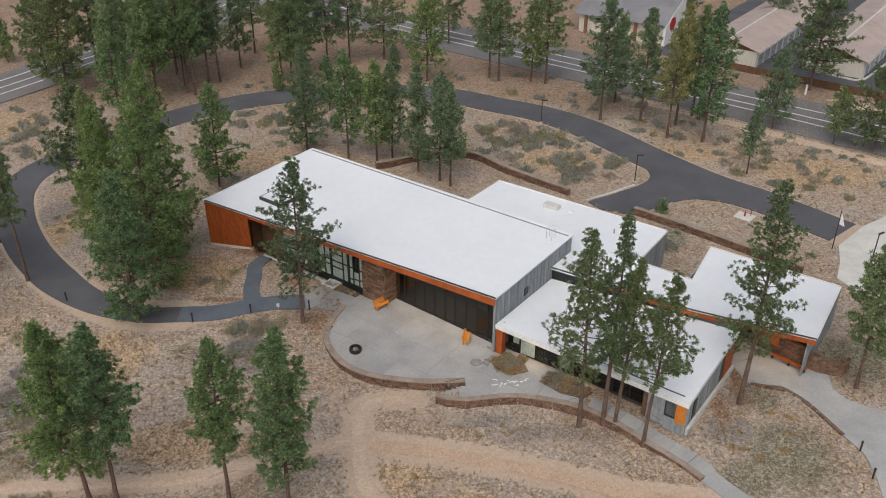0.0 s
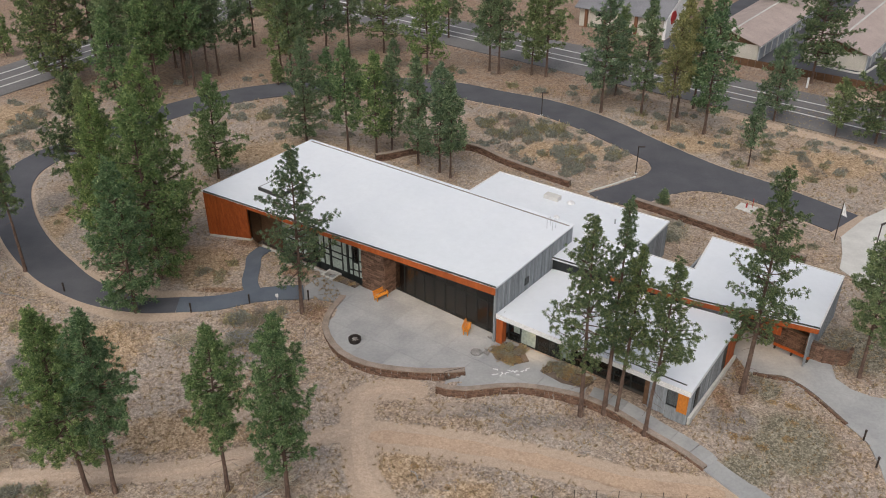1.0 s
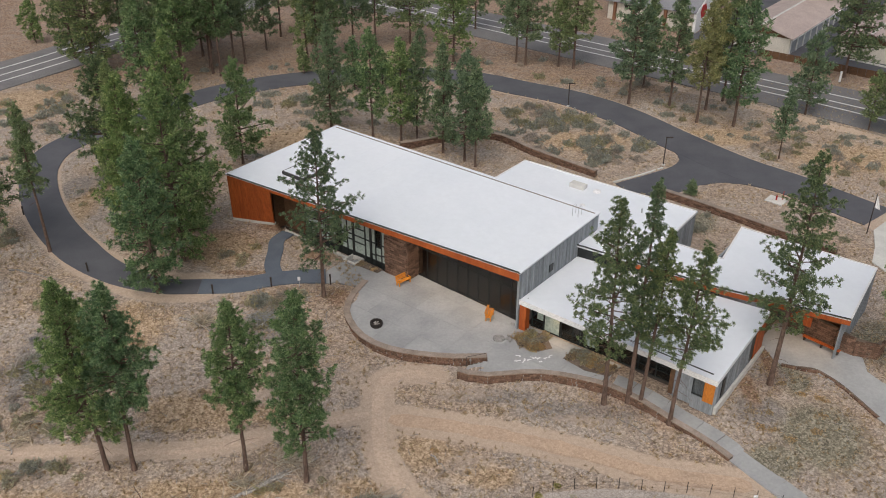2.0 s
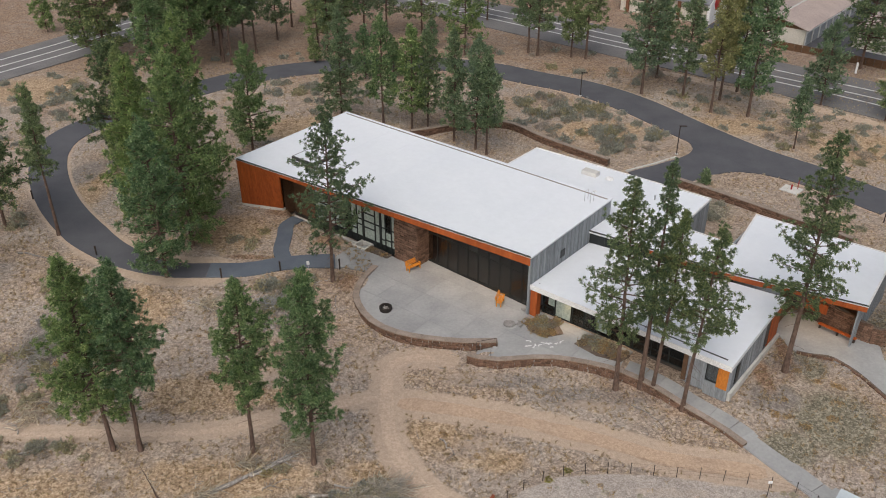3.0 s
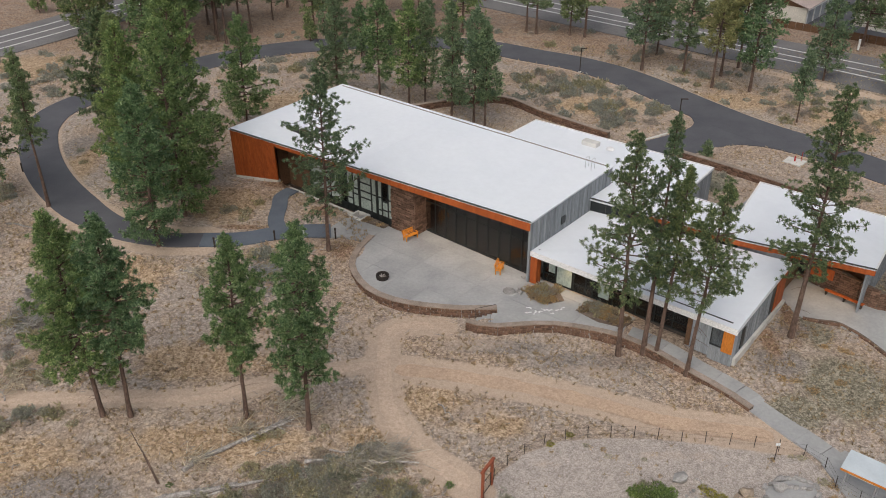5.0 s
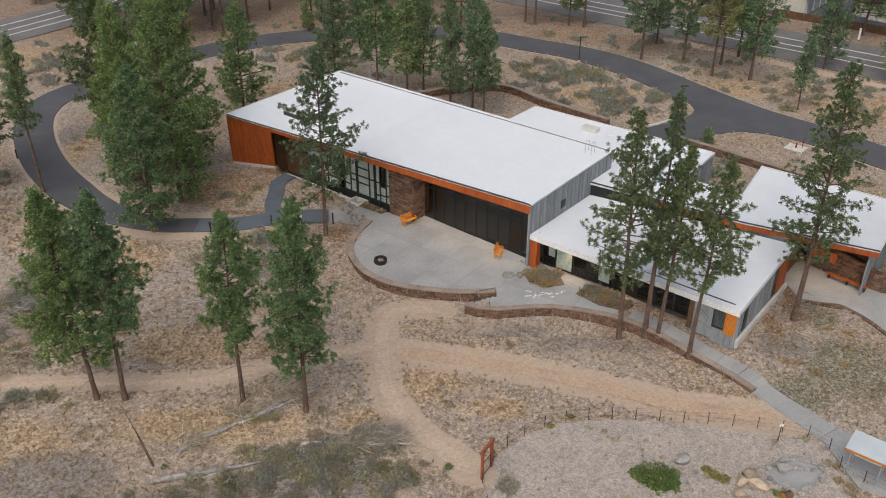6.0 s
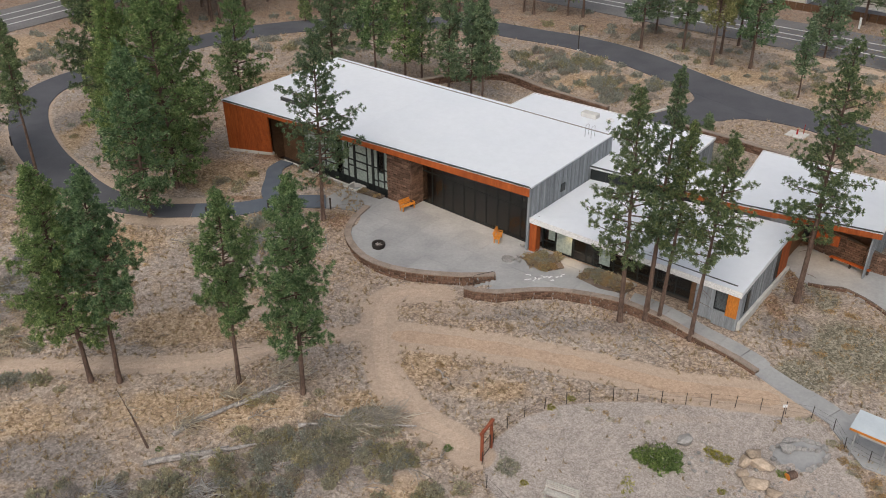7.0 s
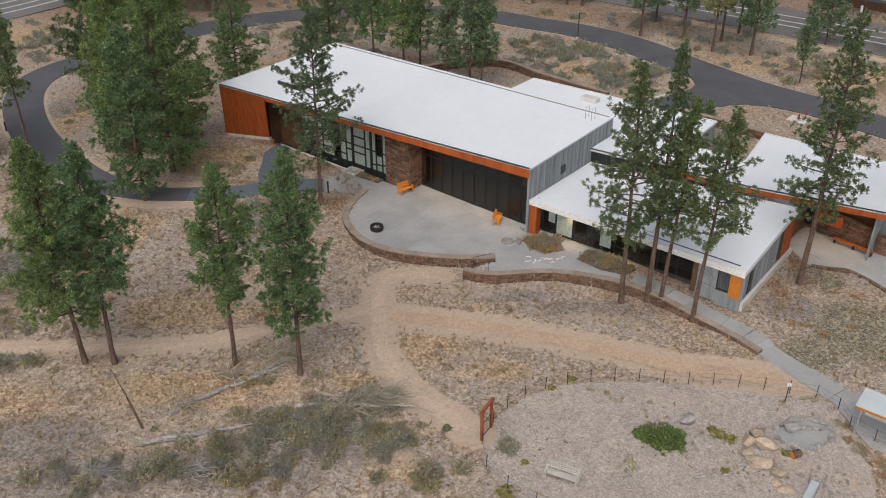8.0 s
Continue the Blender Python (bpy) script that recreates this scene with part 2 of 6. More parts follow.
def trail_material(name, tones):
    m, n, l, b = material(name, 0.95)
    v = coords(n, l)
    fine, mid = noise_tex(n, l, v, 3.2, 8, 0.75), noise_tex(n, l, v, 0.5, 4)
    c = ramp(n, l, weigh(n, l, (fine, 0.75), (flecks(n, l, v, 8.0), 0.25)), *tones)
    grit = noise_tex(n, l, v, 16, 3, 0.7)
    c = mix(n, l, 1.0, c, ramp(n, l, grit, (0.35, (0.88, 0.87, 0.86)), (0.65, (1.12, 1.12, 1.12))), "MULTIPLY")
    c = mix(n, l, 1.0, c, ramp(n, l, mid, (0.3, (0.93, 0.93, 0.94)), (0.7, (1.06, 1.05, 1.04))), "MULTIPLY")
    l.new(c, b.inputs["Base Color"])
    bump(n, l, b, fine, 0.6, 0.06)
    return m


TRAIL = trail_material("trail_dirt", SOIL_TONES)
CHIPS = trail_material("wood_chip_trail", CHIP_TONES)


# ---------------------------------------------------------------- mesh helpers
def mesh_object(name, verts, faces, mat, parent=None, smooth=False):
    me = bpy.data.meshes.new(name)
    me.from_pydata([tuple(map(float, v)) for v in verts], [], faces)
    me.materials.append(mat)
    if smooth:
        me.polygons.foreach_set("use_smooth", [True] * len(me.polygons))
    me.update()
    ob = new(name, me)
    ob.parent = parent
    return ob


def part(name, bm, mat, parent, label=""):
    me = bpy.data.meshes.new(name)
    bmesh.ops.recalc_face_normals(bm, faces=bm.faces[:])
    bm.to_mesh(me)
    bm.free()
    me.materials.append(mat)
    ob = new(name, me)
    ob.parent = parent
    return tagged(ob, label)


def empty(name, m=None):
    ob = new(name)
    if m is not None:
        ob.matrix_basis = m
    return ob


def add_prism(bm, corners, bottoms, tops):
    """A solid on a polygon: corners (x, y), and a height below and above for each of them."""
    k = len(corners)
    low = [bm.verts.new((x, y, z)) for (x, y), z in zip(corners, bottoms)]
    high = [bm.verts.new((x, y, z)) for (x, y), z in zip(corners, tops)]
    bm.faces.new(low[::-1])
    bm.faces.new(high)
    for i in range(k):
        j = (i + 1) % k
        bm.faces.new((low[i], low[j], high[j], high[i]))
    return bm


def prism(corners, z0, z1):
    bm = bmesh.new()
    k = len(corners)
    return add_prism(bm, corners, [z0] * k if isinstance(z0, (int, float)) else z0, [z1] * k if isinstance(z1, (int, float)) else z1)


def add_box(bm, x0, x1, y0, y1, z0, z1):
    return add_prism(bm, [(x0, y0), (x1, y0), (x1, y1), (x0, y1)], [z0] * 4, [z1] * 4)


def box(x0, x1, y0, y1, z0, z1, bevel=0.0):
    bm = add_box(bmesh.new(), x0, x1, y0, y1, z0, z1)
    if bevel:
        bmesh.ops.bevel(bm, geom=bm.edges[:], offset=bevel, segments=1, affect="EDGES")
    return bm


def add_tube(bm, path, radii, sides=8):
    """A round rod along a path of points."""
    rings = []
    path = [Vector([float(c) for c in p]) for p in path]
    for i, p in enumerate(path):
        way = (path[min(i + 1, len(path) - 1)] - path[max(i - 1, 0)]).normalized()
        side = way.cross(Vector((0.31, 0.95, 0.08))).normalized()
        up = side.cross(way)
        r = float(radii[i] if isinstance(radii, (list, tuple)) else radii)
        rings.append([bm.verts.new(p + r * (math.cos(a) * side + math.sin(a) * up)) for a in (2 * math.pi * k / sides for k in range(sides))])
    for a, b in zip(rings, rings[1:]):
        for k in range(sides):
            bm.faces.new((a[k], a[(k + 1) % sides], b[(k + 1) % sides], b[k]))
    bm.faces.new(rings[0][::-1])
    bm.faces.new(rings[-1])
    return bm


def tube(path, radii, sides=8):
    return add_tube(bmesh.new(), path, radii, sides)


def spline(points, step=0.6):
    """Points at even steps along a smooth curve through the given ones."""
    p = np.array(points, float)
    p = np.vstack([2 * p[0] - p[1], p, 2 * p[-1] - p[-2]])
    out = []
    for a, b, c, d in zip(p, p[1:], p[2:], p[3:]):
        for u in np.linspace(0, 1, max(2, int(np.linalg.norm(c - b) / step) + 1))[:-1]:
            out.append(0.5 * (2 * b + (c - a) * u + (2 * a - 5 * b + 4 * c - d) * u * u + (3 * b - 3 * c + d - a) * u**3))
    return np.array(out + [p[-2]])


def sides_of(line):
    way = np.gradient(np.asarray(line)[:, :2], axis=0)
    way /= np.linalg.norm(way, axis=1, keepdims=True) + 1e-9
    return np.stack([-way[:, 1], way[:, 0]], 1)


def smooth(a, b, x):
    k = np.clip((np.asarray(x, float) - a) / (b - a), 0, 1)
    return k * k * (3 - 2 * k)


def level(x, y):
    """The height of the natural ground."""
    west = np.interp(y, [20, 36, 46, 58, 66, 80, 115, 200], [-2.2, -1.6, -1.2, -0.1, 0.5, 0.7, 0.9, 1.2])
    mid = np.interp(y, [20, 36, 48, 52, 55, 58, 60, 64, 90, 115, 200], [-2.2, -1.6, -1.15, -0.95, -0.72, -0.75, -0.6, -0.25, -0.25, 0.7, 1.2])
    east = np.interp(y, [20, 36, 44, 50, 54, 60, 90, 115, 200], [-2.2, -1.6, -1.2, -0.6, -0.45, -0.25, -0.25, 0.7, 1.2])
    v, w = smooth(13, 19, x), smooth(-16, -6, x)
    return west * (1 - w) + (mid * (1 - v) + east * v) * w


def away(points, line):
    """Distances in plan from many points to a polyline."""
    best = np.full(len(points), 1e9)
    for a, b in zip(line[:-1], line[1:]):
        d = b - a
        u = np.clip(((points - a) @ d) / (d @ d + 1e-12), 0, 1)
        best = np.minimum(best, np.linalg.norm(points - a - u[:, None] * d, axis=1))
    return best


def within(points, poly):
    """Which points lie inside a polygon."""
    hit = np.zeros(len(points), bool)
    x, y = points[:, 0], points[:, 1]
    for (ax, ay), (bx, by) in zip(poly, np.roll(poly, -1, 0)):
        cross = (ay > y) != (by > y)
        hit ^= cross & (x < (bx - ax) * (y - ay) / (by - ay + 1e-12) + ax)
    return hit


# ---------------------------------------------------------------- plan
CORNER, BEARING = (4.47, 60.95), -36.6  # the hall's front corner, and the direction of its length


def site(l, d):
    a = radians(BEARING)
    return (CORNER[0] + l * math.cos(a) - d * math.sin(a), CORNER[1] + l * math.sin(a) + d * math.cos(a))


PATIO_EDGE = spline([(-9.6, 68.4), (-10.6, 65.6), (-10.65, 62.7), (-8.9, 59.4), (-6.0, 57.5), (-1.5, 56.7), (1.85, 56.85)], 0.45)
RAMP_EDGE = spline([(-0.6, 55.0), (1.5, 54.4), (6.2, 54.9), (11.0, 53.6), (13.7, 51.9), (15.7, 49.9), (17.7, 48.1), (19.1, 46.4)], 0.45)
RAMP_END = [(19.1, 46.4), (21.3, 43.7), (22.9, 41.4), (24.3, 38.5), (25.5, 35)]
TRAILS = [
    (spline([(-60, 50), (-45, 46.5), (-32, 45.9), (-26.3, 46.2), (-20.4, 46.5), (-16.8, 47.3), (-13.2, 48.8), (-9.4, 50.1), (-6.6, 51.0)]), 0.75),
    (spline([(-2.5, 55.3), (-5.2, 55.4), (-6.7, 54.0), (-6.7, 51.2), (-6.3, 48.2), (-5.6, 45.6), (-3.6, 42.3), (-1.2, 40.2), (0.3, 38.8)]), 1.15),
    (spline([(-6.2, 50.4), (-1.3, 49.7), (2.6, 48.9), (6.5, 47.8), (10.1, 46.7), (13.6, 45.4), (17.5, 44.6), (20.7, 44.1)]), 1.4),
]
LOOP = spline([(-24.5, 66.1), (-28, 66.1), (-32.3, 67.6), (-37.3, 71.2), (-43.2, 77.6), (-47.8, 84.8), (-50.4, 91.5), (-50.2, 97.5), (-46, 104.5), (-37.8, 115.2),
               (-29.6, 121.2), (-21.5, 124.2), (-9, 126.3), (0, 124.8), (7.6, 120.6), (14.8, 116.4), (21.2, 110.2), (26.9, 102.4), (32.5, 95.5), (38.5, 90), (44.3, 83.2)], 0.8)
WALKPATH = spline([(-24.5, 66.1), (-21, 66.4), (-17.6, 67.6), (-13.2, 68.4)], 0.5)
DOORPATH = spline([(-17.8, 67.9), (-18.6, 70.0), (-18.8, 72.6), (-19.0, 74.6), (-18.2, 76.2)], 0.4)
GARDEN = np.array([(0.8, 38.3), (0.9, 36.4), (2.0, 34.6), (5.5, 31.5), (14, 30), (22, 33), (23.2, 38.5), (22.6, 40.6), (22.0, 42.2), (20, 42.9), (16, 43.5), (10, 43.9), (6.1, 43.4), (3.5, 42.1), (1.6, 40.2)])
COURT = np.array([(25.0, 61.8), (24.9, 60.4), (25.2, 59.0), (25.5, 57.7), (26.0, 56.9), (27.0, 56.6), (28.3, 56.4), (29.9, 54.3), (31.3, 50.9), (32.2, 49.0), (32.2, 46.7), (31.8, 44), (30.8, 41), (33, 38), (40, 44), (47, 52), (37.4, 53.3), (34.6, 54.1), (33.3, 55.0), (32.6, 56.3), (32.9, 58.0), (31.2, 61.2), (29.4, 63.6)])
TERRACE = np.array([*PATIO_EDGE.tolist(), *RAMP_EDGE.tolist(), site(17.4, 0.4), site(17.4, 15), site(-1, 20), site(-20, 5), (-11, 71)])
HALL = np.array([site(-33.5, -1.2), site(-29.4, -0.4), site(-28.4, -1.2), site(0, 0), site(0, 13), site(-33.5, 12.4)])
BACK = np.array([site(-15, 12), site(5.6, 12), site(5.6, 23.5), site(-15, 23.3)])
EASTWING = np.array([site(-0.5, 9), site(23, 13), site(22.7, 22), site(11, 22), site(11, 15.5), site(-0.5, 15.5)])
LINK = np.array([(-9.75, 67.9), (-9.9, 67.3), (-12.3, 67.75), (-13.3, 67.3), (-13.3, 69.55), (-12.3, 71.3), (-10.7, 72.2), (-9.0, 70.9), (-8.6, 69.5)])
APRON = np.vstack([spline([(17.2, 90.7), (21.5, 93.2), (24.6, 95.3), (25.9, 97.4), (25.6, 99.6), (24.4, 101.4)], 0.8), [(28, 102.5), (33, 95.5), (37, 91.5)], spline([(36.2, 88.3), (34.2, 89.9), (31.9, 91.0), (29.0, 91.2), (26.2, 90.1), (23.8, 88.4), (21.8, 87.5), (18.4, 88.8)], 0.8)])
DRIVE = np.array([(42.6, 80.2), (46.9, 84.4), (58, 92), (66, 84), (52, 72), (45, 70), (40.8, 70.8), (39.8, 73.6), (41.3, 76.6)])


# pines: x, y, height, crown base, reach, needles, lean
FRONT_PINES = [
    (-25.4, 44.5, 15.7, 3.6, 3.2, "fresh", (-0.034, 0.0)),
    (-23.5, 44.6, 15.5, 5.6, 2.7, "fresh", (0.03, 0.0)),
    (-15.5, 44.8, 14.1, 5.2, 2.5, "fresh", (0.028, 0)),
    (-11.0, 43.8, 15.6, 3.9, 2.8, "fresh", (0.035, 0)),
    (10.9, 52.4, 17.9, 4.8, 2.8, "deep", (-0.02, 0)),
    (12.8, 52.6, 18.9, 6.0, 1.75, "deep", (0.012, 0)),
    (13.6, 52.1, 15.6, 6.0, 2.0, "deep", (0.05, 0)),
    (15.5, 50.1, 15.3, 6.2, 2.5, "deep", (0.06, 0)),
    (24.3, 54.6, 19.8, 5.4, 3.1, "deep", (0.017, 0)),
    (-12.9, 65.1, 16.4, 4.2, 3.3, "deep", (0.03, 0)),
]
WEST_PINES = [
    (-28.0, 65.0, 15.0, 1.2, 3.5, "fresh", (0.0, 0)),
    (-27.3, 70.5, 18.5, 1.2, 4.2, "fresh", (0, 0)),
    (-28.5, 76.5, 20.5, 1.2, 4.5, "fresh", (0, 0)),
    (-32.5, 74.5, 17.0, 1.2, 3.6, "fresh", (0, 0)),
    (-40.5, 88.4, 14.2, 1.8, 4.2, "deep", (0.03, 0)),
    (-38.0, 86.0, 14.5, 1.6, 2.8, "dark", (0, 0)),
    (-41.0, 71.9, 14.9, 6.8, 1.6, "dark", (0.02, 0)),
    (-26.7, 92.8, 12.4, 1.2, 3.4, "fresh", (0, 0)),
    (-17.7, 103.7, 13.6, 1.2, 3.2, "dark", (0, 0)),
    (34.6, 56.5, 14.1, 4.3, 2.8, "dark", (-0.02, 0)),
]
BACK_PINES = [
    (-12.1, 101.5, 13.8, 3.2, 2.6, "fresh", (0, 0)),
    (-8.4, 100.6, 13.4, 2.8, 2.6, "fresh", (0, 0)),
    (-6.5, 101.6, 12.6, 2.6, 2.3, "dark", (0, 0)),
    (-3.1, 98.4, 13.6, 1.9, 2.3, "dark", (0, 0)),
    (-0.4, 96.1, 13.4, 2.3, 3.3, "dark", (0, 0)),
    (0.9, 94.6, 12.2, 3.6, 2.0, "dark", (0, 0)),
    (-2.5, 131.0, 15.5, 2.5, 4.0, "fresh", (0, 0)),
    (-9.9, 141.8, 15.5, 2.8, 4.4, "dark", (0, 0)),
    (8.8, 131.2, 16.5, 4.0, 3.6, "dark", (0, 0)),
    (7.4, 132.5, 15.5, 4.5, 3.2, "dark", (0, 0)),
    (13.9, 130.6, 12.8, 2.3, 2.6, "dark", (0, 0)),
]
ROADSIDE_PINES = [
    (16.1, 129.8, 17.5, 5.0, 4.0, "dark", (0, 0)),
    (22.3, 114.7, 17.2, 3.8, 3.7, "dark", (0, 0)),
    (25.5, 121.5, 13.0, 2.5, 2.8, "dark", (0, 0)),
    (27.7, 113.5, 16.1, 3.6, 2.6, "dark", (0, 0)),
    (30.4, 108.5, 15.8, 5.0, 2.8, "yellow", (0, 0)),
    (32.6, 113.0, 16.5, 4.2, 2.6, "yellow", (0, 0)),
    (35.7, 116.2, 15.6, 4.2, 2.7, "dark", (0, 0)),
    (35.0, 107.5, 18.2, 3.2, 3.3, "fresh", (0, 0)),
    (38.1, 97.9, 8.4, 2.8, 1.3, "dark", (0, 0)),
    (45.7, 111.6, 11.1, 1.5, 3.1, "dark", (0, 0)),
    (56.4, 126.7, 17.6, 3.0, 5.6, "deep", (0.01, 0)),
]
FOREST_PINES = [
    (52.3, 106.7, 7.5, 1.6, 2.1, "dark", (0, 0)),
    (56.5, 104.1, 12.8, 1.2, 4.4, "deep", (0, 0)),
    (-57.6, 126.3, 19.0, 1.2, 5.8, "deep", (0.05, 0)),
    (-62.6, 131.5, 16.0, 3.0, 4.6, "deep", (0, 0)),
    (-72.7, 140.0, 7.0, 0.8, 2.2, "fresh", (0, 0)),
    (-55.0, 133.0, 18.0, 5.0, 3.6, "dark", (0, 0)),
    (-33.2, 137.1, 12.5, 2.8, 2.9, "dark", (0, 0)),
    (-32.3, 144.7, 16.0, 5.0, 3.2, "dark", (0, 0)),
    (-25.5, 131.5, 15.5, 3.0, 3.6, "dark", (0, 0)),
    (-22.0, 134.5, 16.5, 4.0, 3.4, "fresh", (0, 0)),
    (-18.9, 137.1, 17.0, 4.5, 3.6, "dark", (0, 0)),
]
FOREST_EDGE_PINES = [
    (-15.5, 139.5, 16.0, 4.0, 3.2, "dark", (0, 0)),
    (-37.4, 124.3, 16.5, 6.0, 2.8, "fresh", (0, 0)),
    (-38.9, 125.3, 17.0, 6.0, 2.8, "dark", (0, 0)),
    (-41.6, 120.2, 16.5, 5.0, 3.2, "fresh", (0, 0)),
    (-44.0, 126.5, 17.0, 5.5, 3.2, "dark", (0, 0)),
    (-47.5, 122.0, 16.0, 4.0, 3.4, "dark", (0, 0)),
    (-49.5, 128.5, 17.5, 4.5, 3.6, "dark", (0, 0)),
    (-44.5, 112.0, 15.0, 3.0, 3.0, "fresh", (0, 0)),
    (-35.0, 130.0, 16.0, 5.5, 2.8, "dark", (0, 0)),
    (-8.1, 134.6, 4.2, 0.4, 1.2, "dark", (0, 0)),
    (-25.0, 125.5, 4.0, 0.4, 1.1, "dark", (0, 0)),
]
FAR_PINES = [
    (-16.5, 118.5, 7.5, 0.8, 2.0, "fresh", (0, 0)),
    (-12.5, 119.5, 5.5, 0.5, 1.8, "dark", (0, 0)),
    (1.0, 150.5, 14.0, 3.0, 3.6, "dark", (0, 0)),
    (-26.5, 150.0, 14.0, 3.0, 3.6, "dark", (0, 0)),
    (-46.5, 62.5, 15.0, 3.5, 3.0, "dark", (0, 0)),
    (62.5, 160.0, 12.0, 2.0, 3.4, "dark", (0, 0)),
    (75.0, 172.0, 12.0, 2.0, 3.4, "dark", (0, 0)),
    (46.0, 165.0, 12.0, 2.0, 3.4, "dark", (0, 0)),
    (-46.8, 73.0, 15.0, 3.5, 4.2, "deep", (0, 0)),
    (-42.7, 122.3, 17.0, 5.5, 3.2, "fresh", (0, 0)),
    (-36.4, 128.8, 17.5, 5.0, 3.2, "dark", (0, 0)),
    (-23.8, 130.7, 16.5, 3.6, 3.4, "dark", (0, 0)),
    (25.2, 87.9, 1.3, 0.2, 0.5, "dark", (0, 0)),
]
wood = np.random.default_rng(41)
WOOD_PINES = []
while len(WOOD_PINES) < 4:
    x, y = wood.uniform(-58, -40), wood.uniform(127, 146)
    if all(math.dist((x, y), p[:2]) > 3.4 for p in FOREST_PINES + FOREST_EDGE_PINES + WOOD_PINES) and 0.55 * x + 162 > y:
        WOOD_PINES.append((x, y, wood.uniform(15, 19), wood.uniform(3, 6), wood.uniform(3.0, 4.2), ("dark", "dark", "fresh")[len(WOOD_PINES) % 3], (0, 0)))
PINES = FRONT_PINES + WEST_PINES + BACK_PINES + ROADSIDE_PINES + FOREST_PINES + FOREST_EDGE_PINES + FAR_PINES + WOOD_PINES


# ground cover: x, y and the reach both ways of each patch
BARE_SPOTS = [(-25.5, 37.5, 6, 3), (-9, 38, 7, 3), (-14, 35.5, 9, 2.5), (-22, 34.5, 7, 2.5), (-35, 55, 4, 7), (-17, 60, 4, 3), (-44, 86, 2.5, 5), (9, 51.5, 7, 1.6), (2, 53, 6, 1.2), (22.5, 51.5, 3, 2.4), (24.5, 55.5, 2.5, 2)]
SANDY_SPOTS = [(0.0, 53.2, 6, 1.7), (0.5, 46.2, 4, 1.5), (-8.8, 55, 2.5, 3.5), (-15, 52.5, 6, 3), (-4.0, 36.6, 4, 1.6), (9, 50.6, 6, 1.2)]
MULCH_SPOTS = [(-11.7, 65.4, 1.6, 2.2), (-14.5, 72.0, 2.0, 1.6), (-21, 68.6, 4, 0.7), (-19.5, 77.5, 3.5, 1.5), (25.0, 57.2, 0.9, 3.0), (22.5, 54.0, 1.2, 3.2)]
STRAW_SPOTS = [(-21, 50.2, 6, 3.2), (-14, 50.2, 4, 1.8), (-17, 42.2, 10, 2.6), (-30, 40, 7, 3.4), (-7, 43.2, 3, 1.6), (-3, 47, 3.5, 2.5), (-2, 40.6, 2, 1.2), (-4, 36, 3, 1.6), (-30, 60, 6, 5), (-42, 80, 3, 8), (-24, 73, 5, 5), (47, 98, 12, 6), (32, 104, 9, 4), (15, 102, 9, 5), (-20, 100, 14, 6), (-62, 112, 10, 8), (2, 44.5, 3, 1.5)]
TURF_SPOTS = [(26.5, 49, 5, 5), (22.5, 46.5, 3, 2.4), (23, 51.5, 2.5, 2), (26, 55.5, 2.5, 3), (24, 82, 4, 4), (36, 60, 5, 5)]


# ---------------------------------------------------------------- ground
def axis(a, b, step, far):
    grown = [b]
    while grown[-1] < far:
        grown.append(grown[-1] + step * 1.22 ** len(grown))
    under = [a]
    while under[-1] > -far:
        under.append(under[-1] - step * 1.22 ** len(under))
    return np.array([*under[:0:-1], *np.arange(a, b, step), *grown])


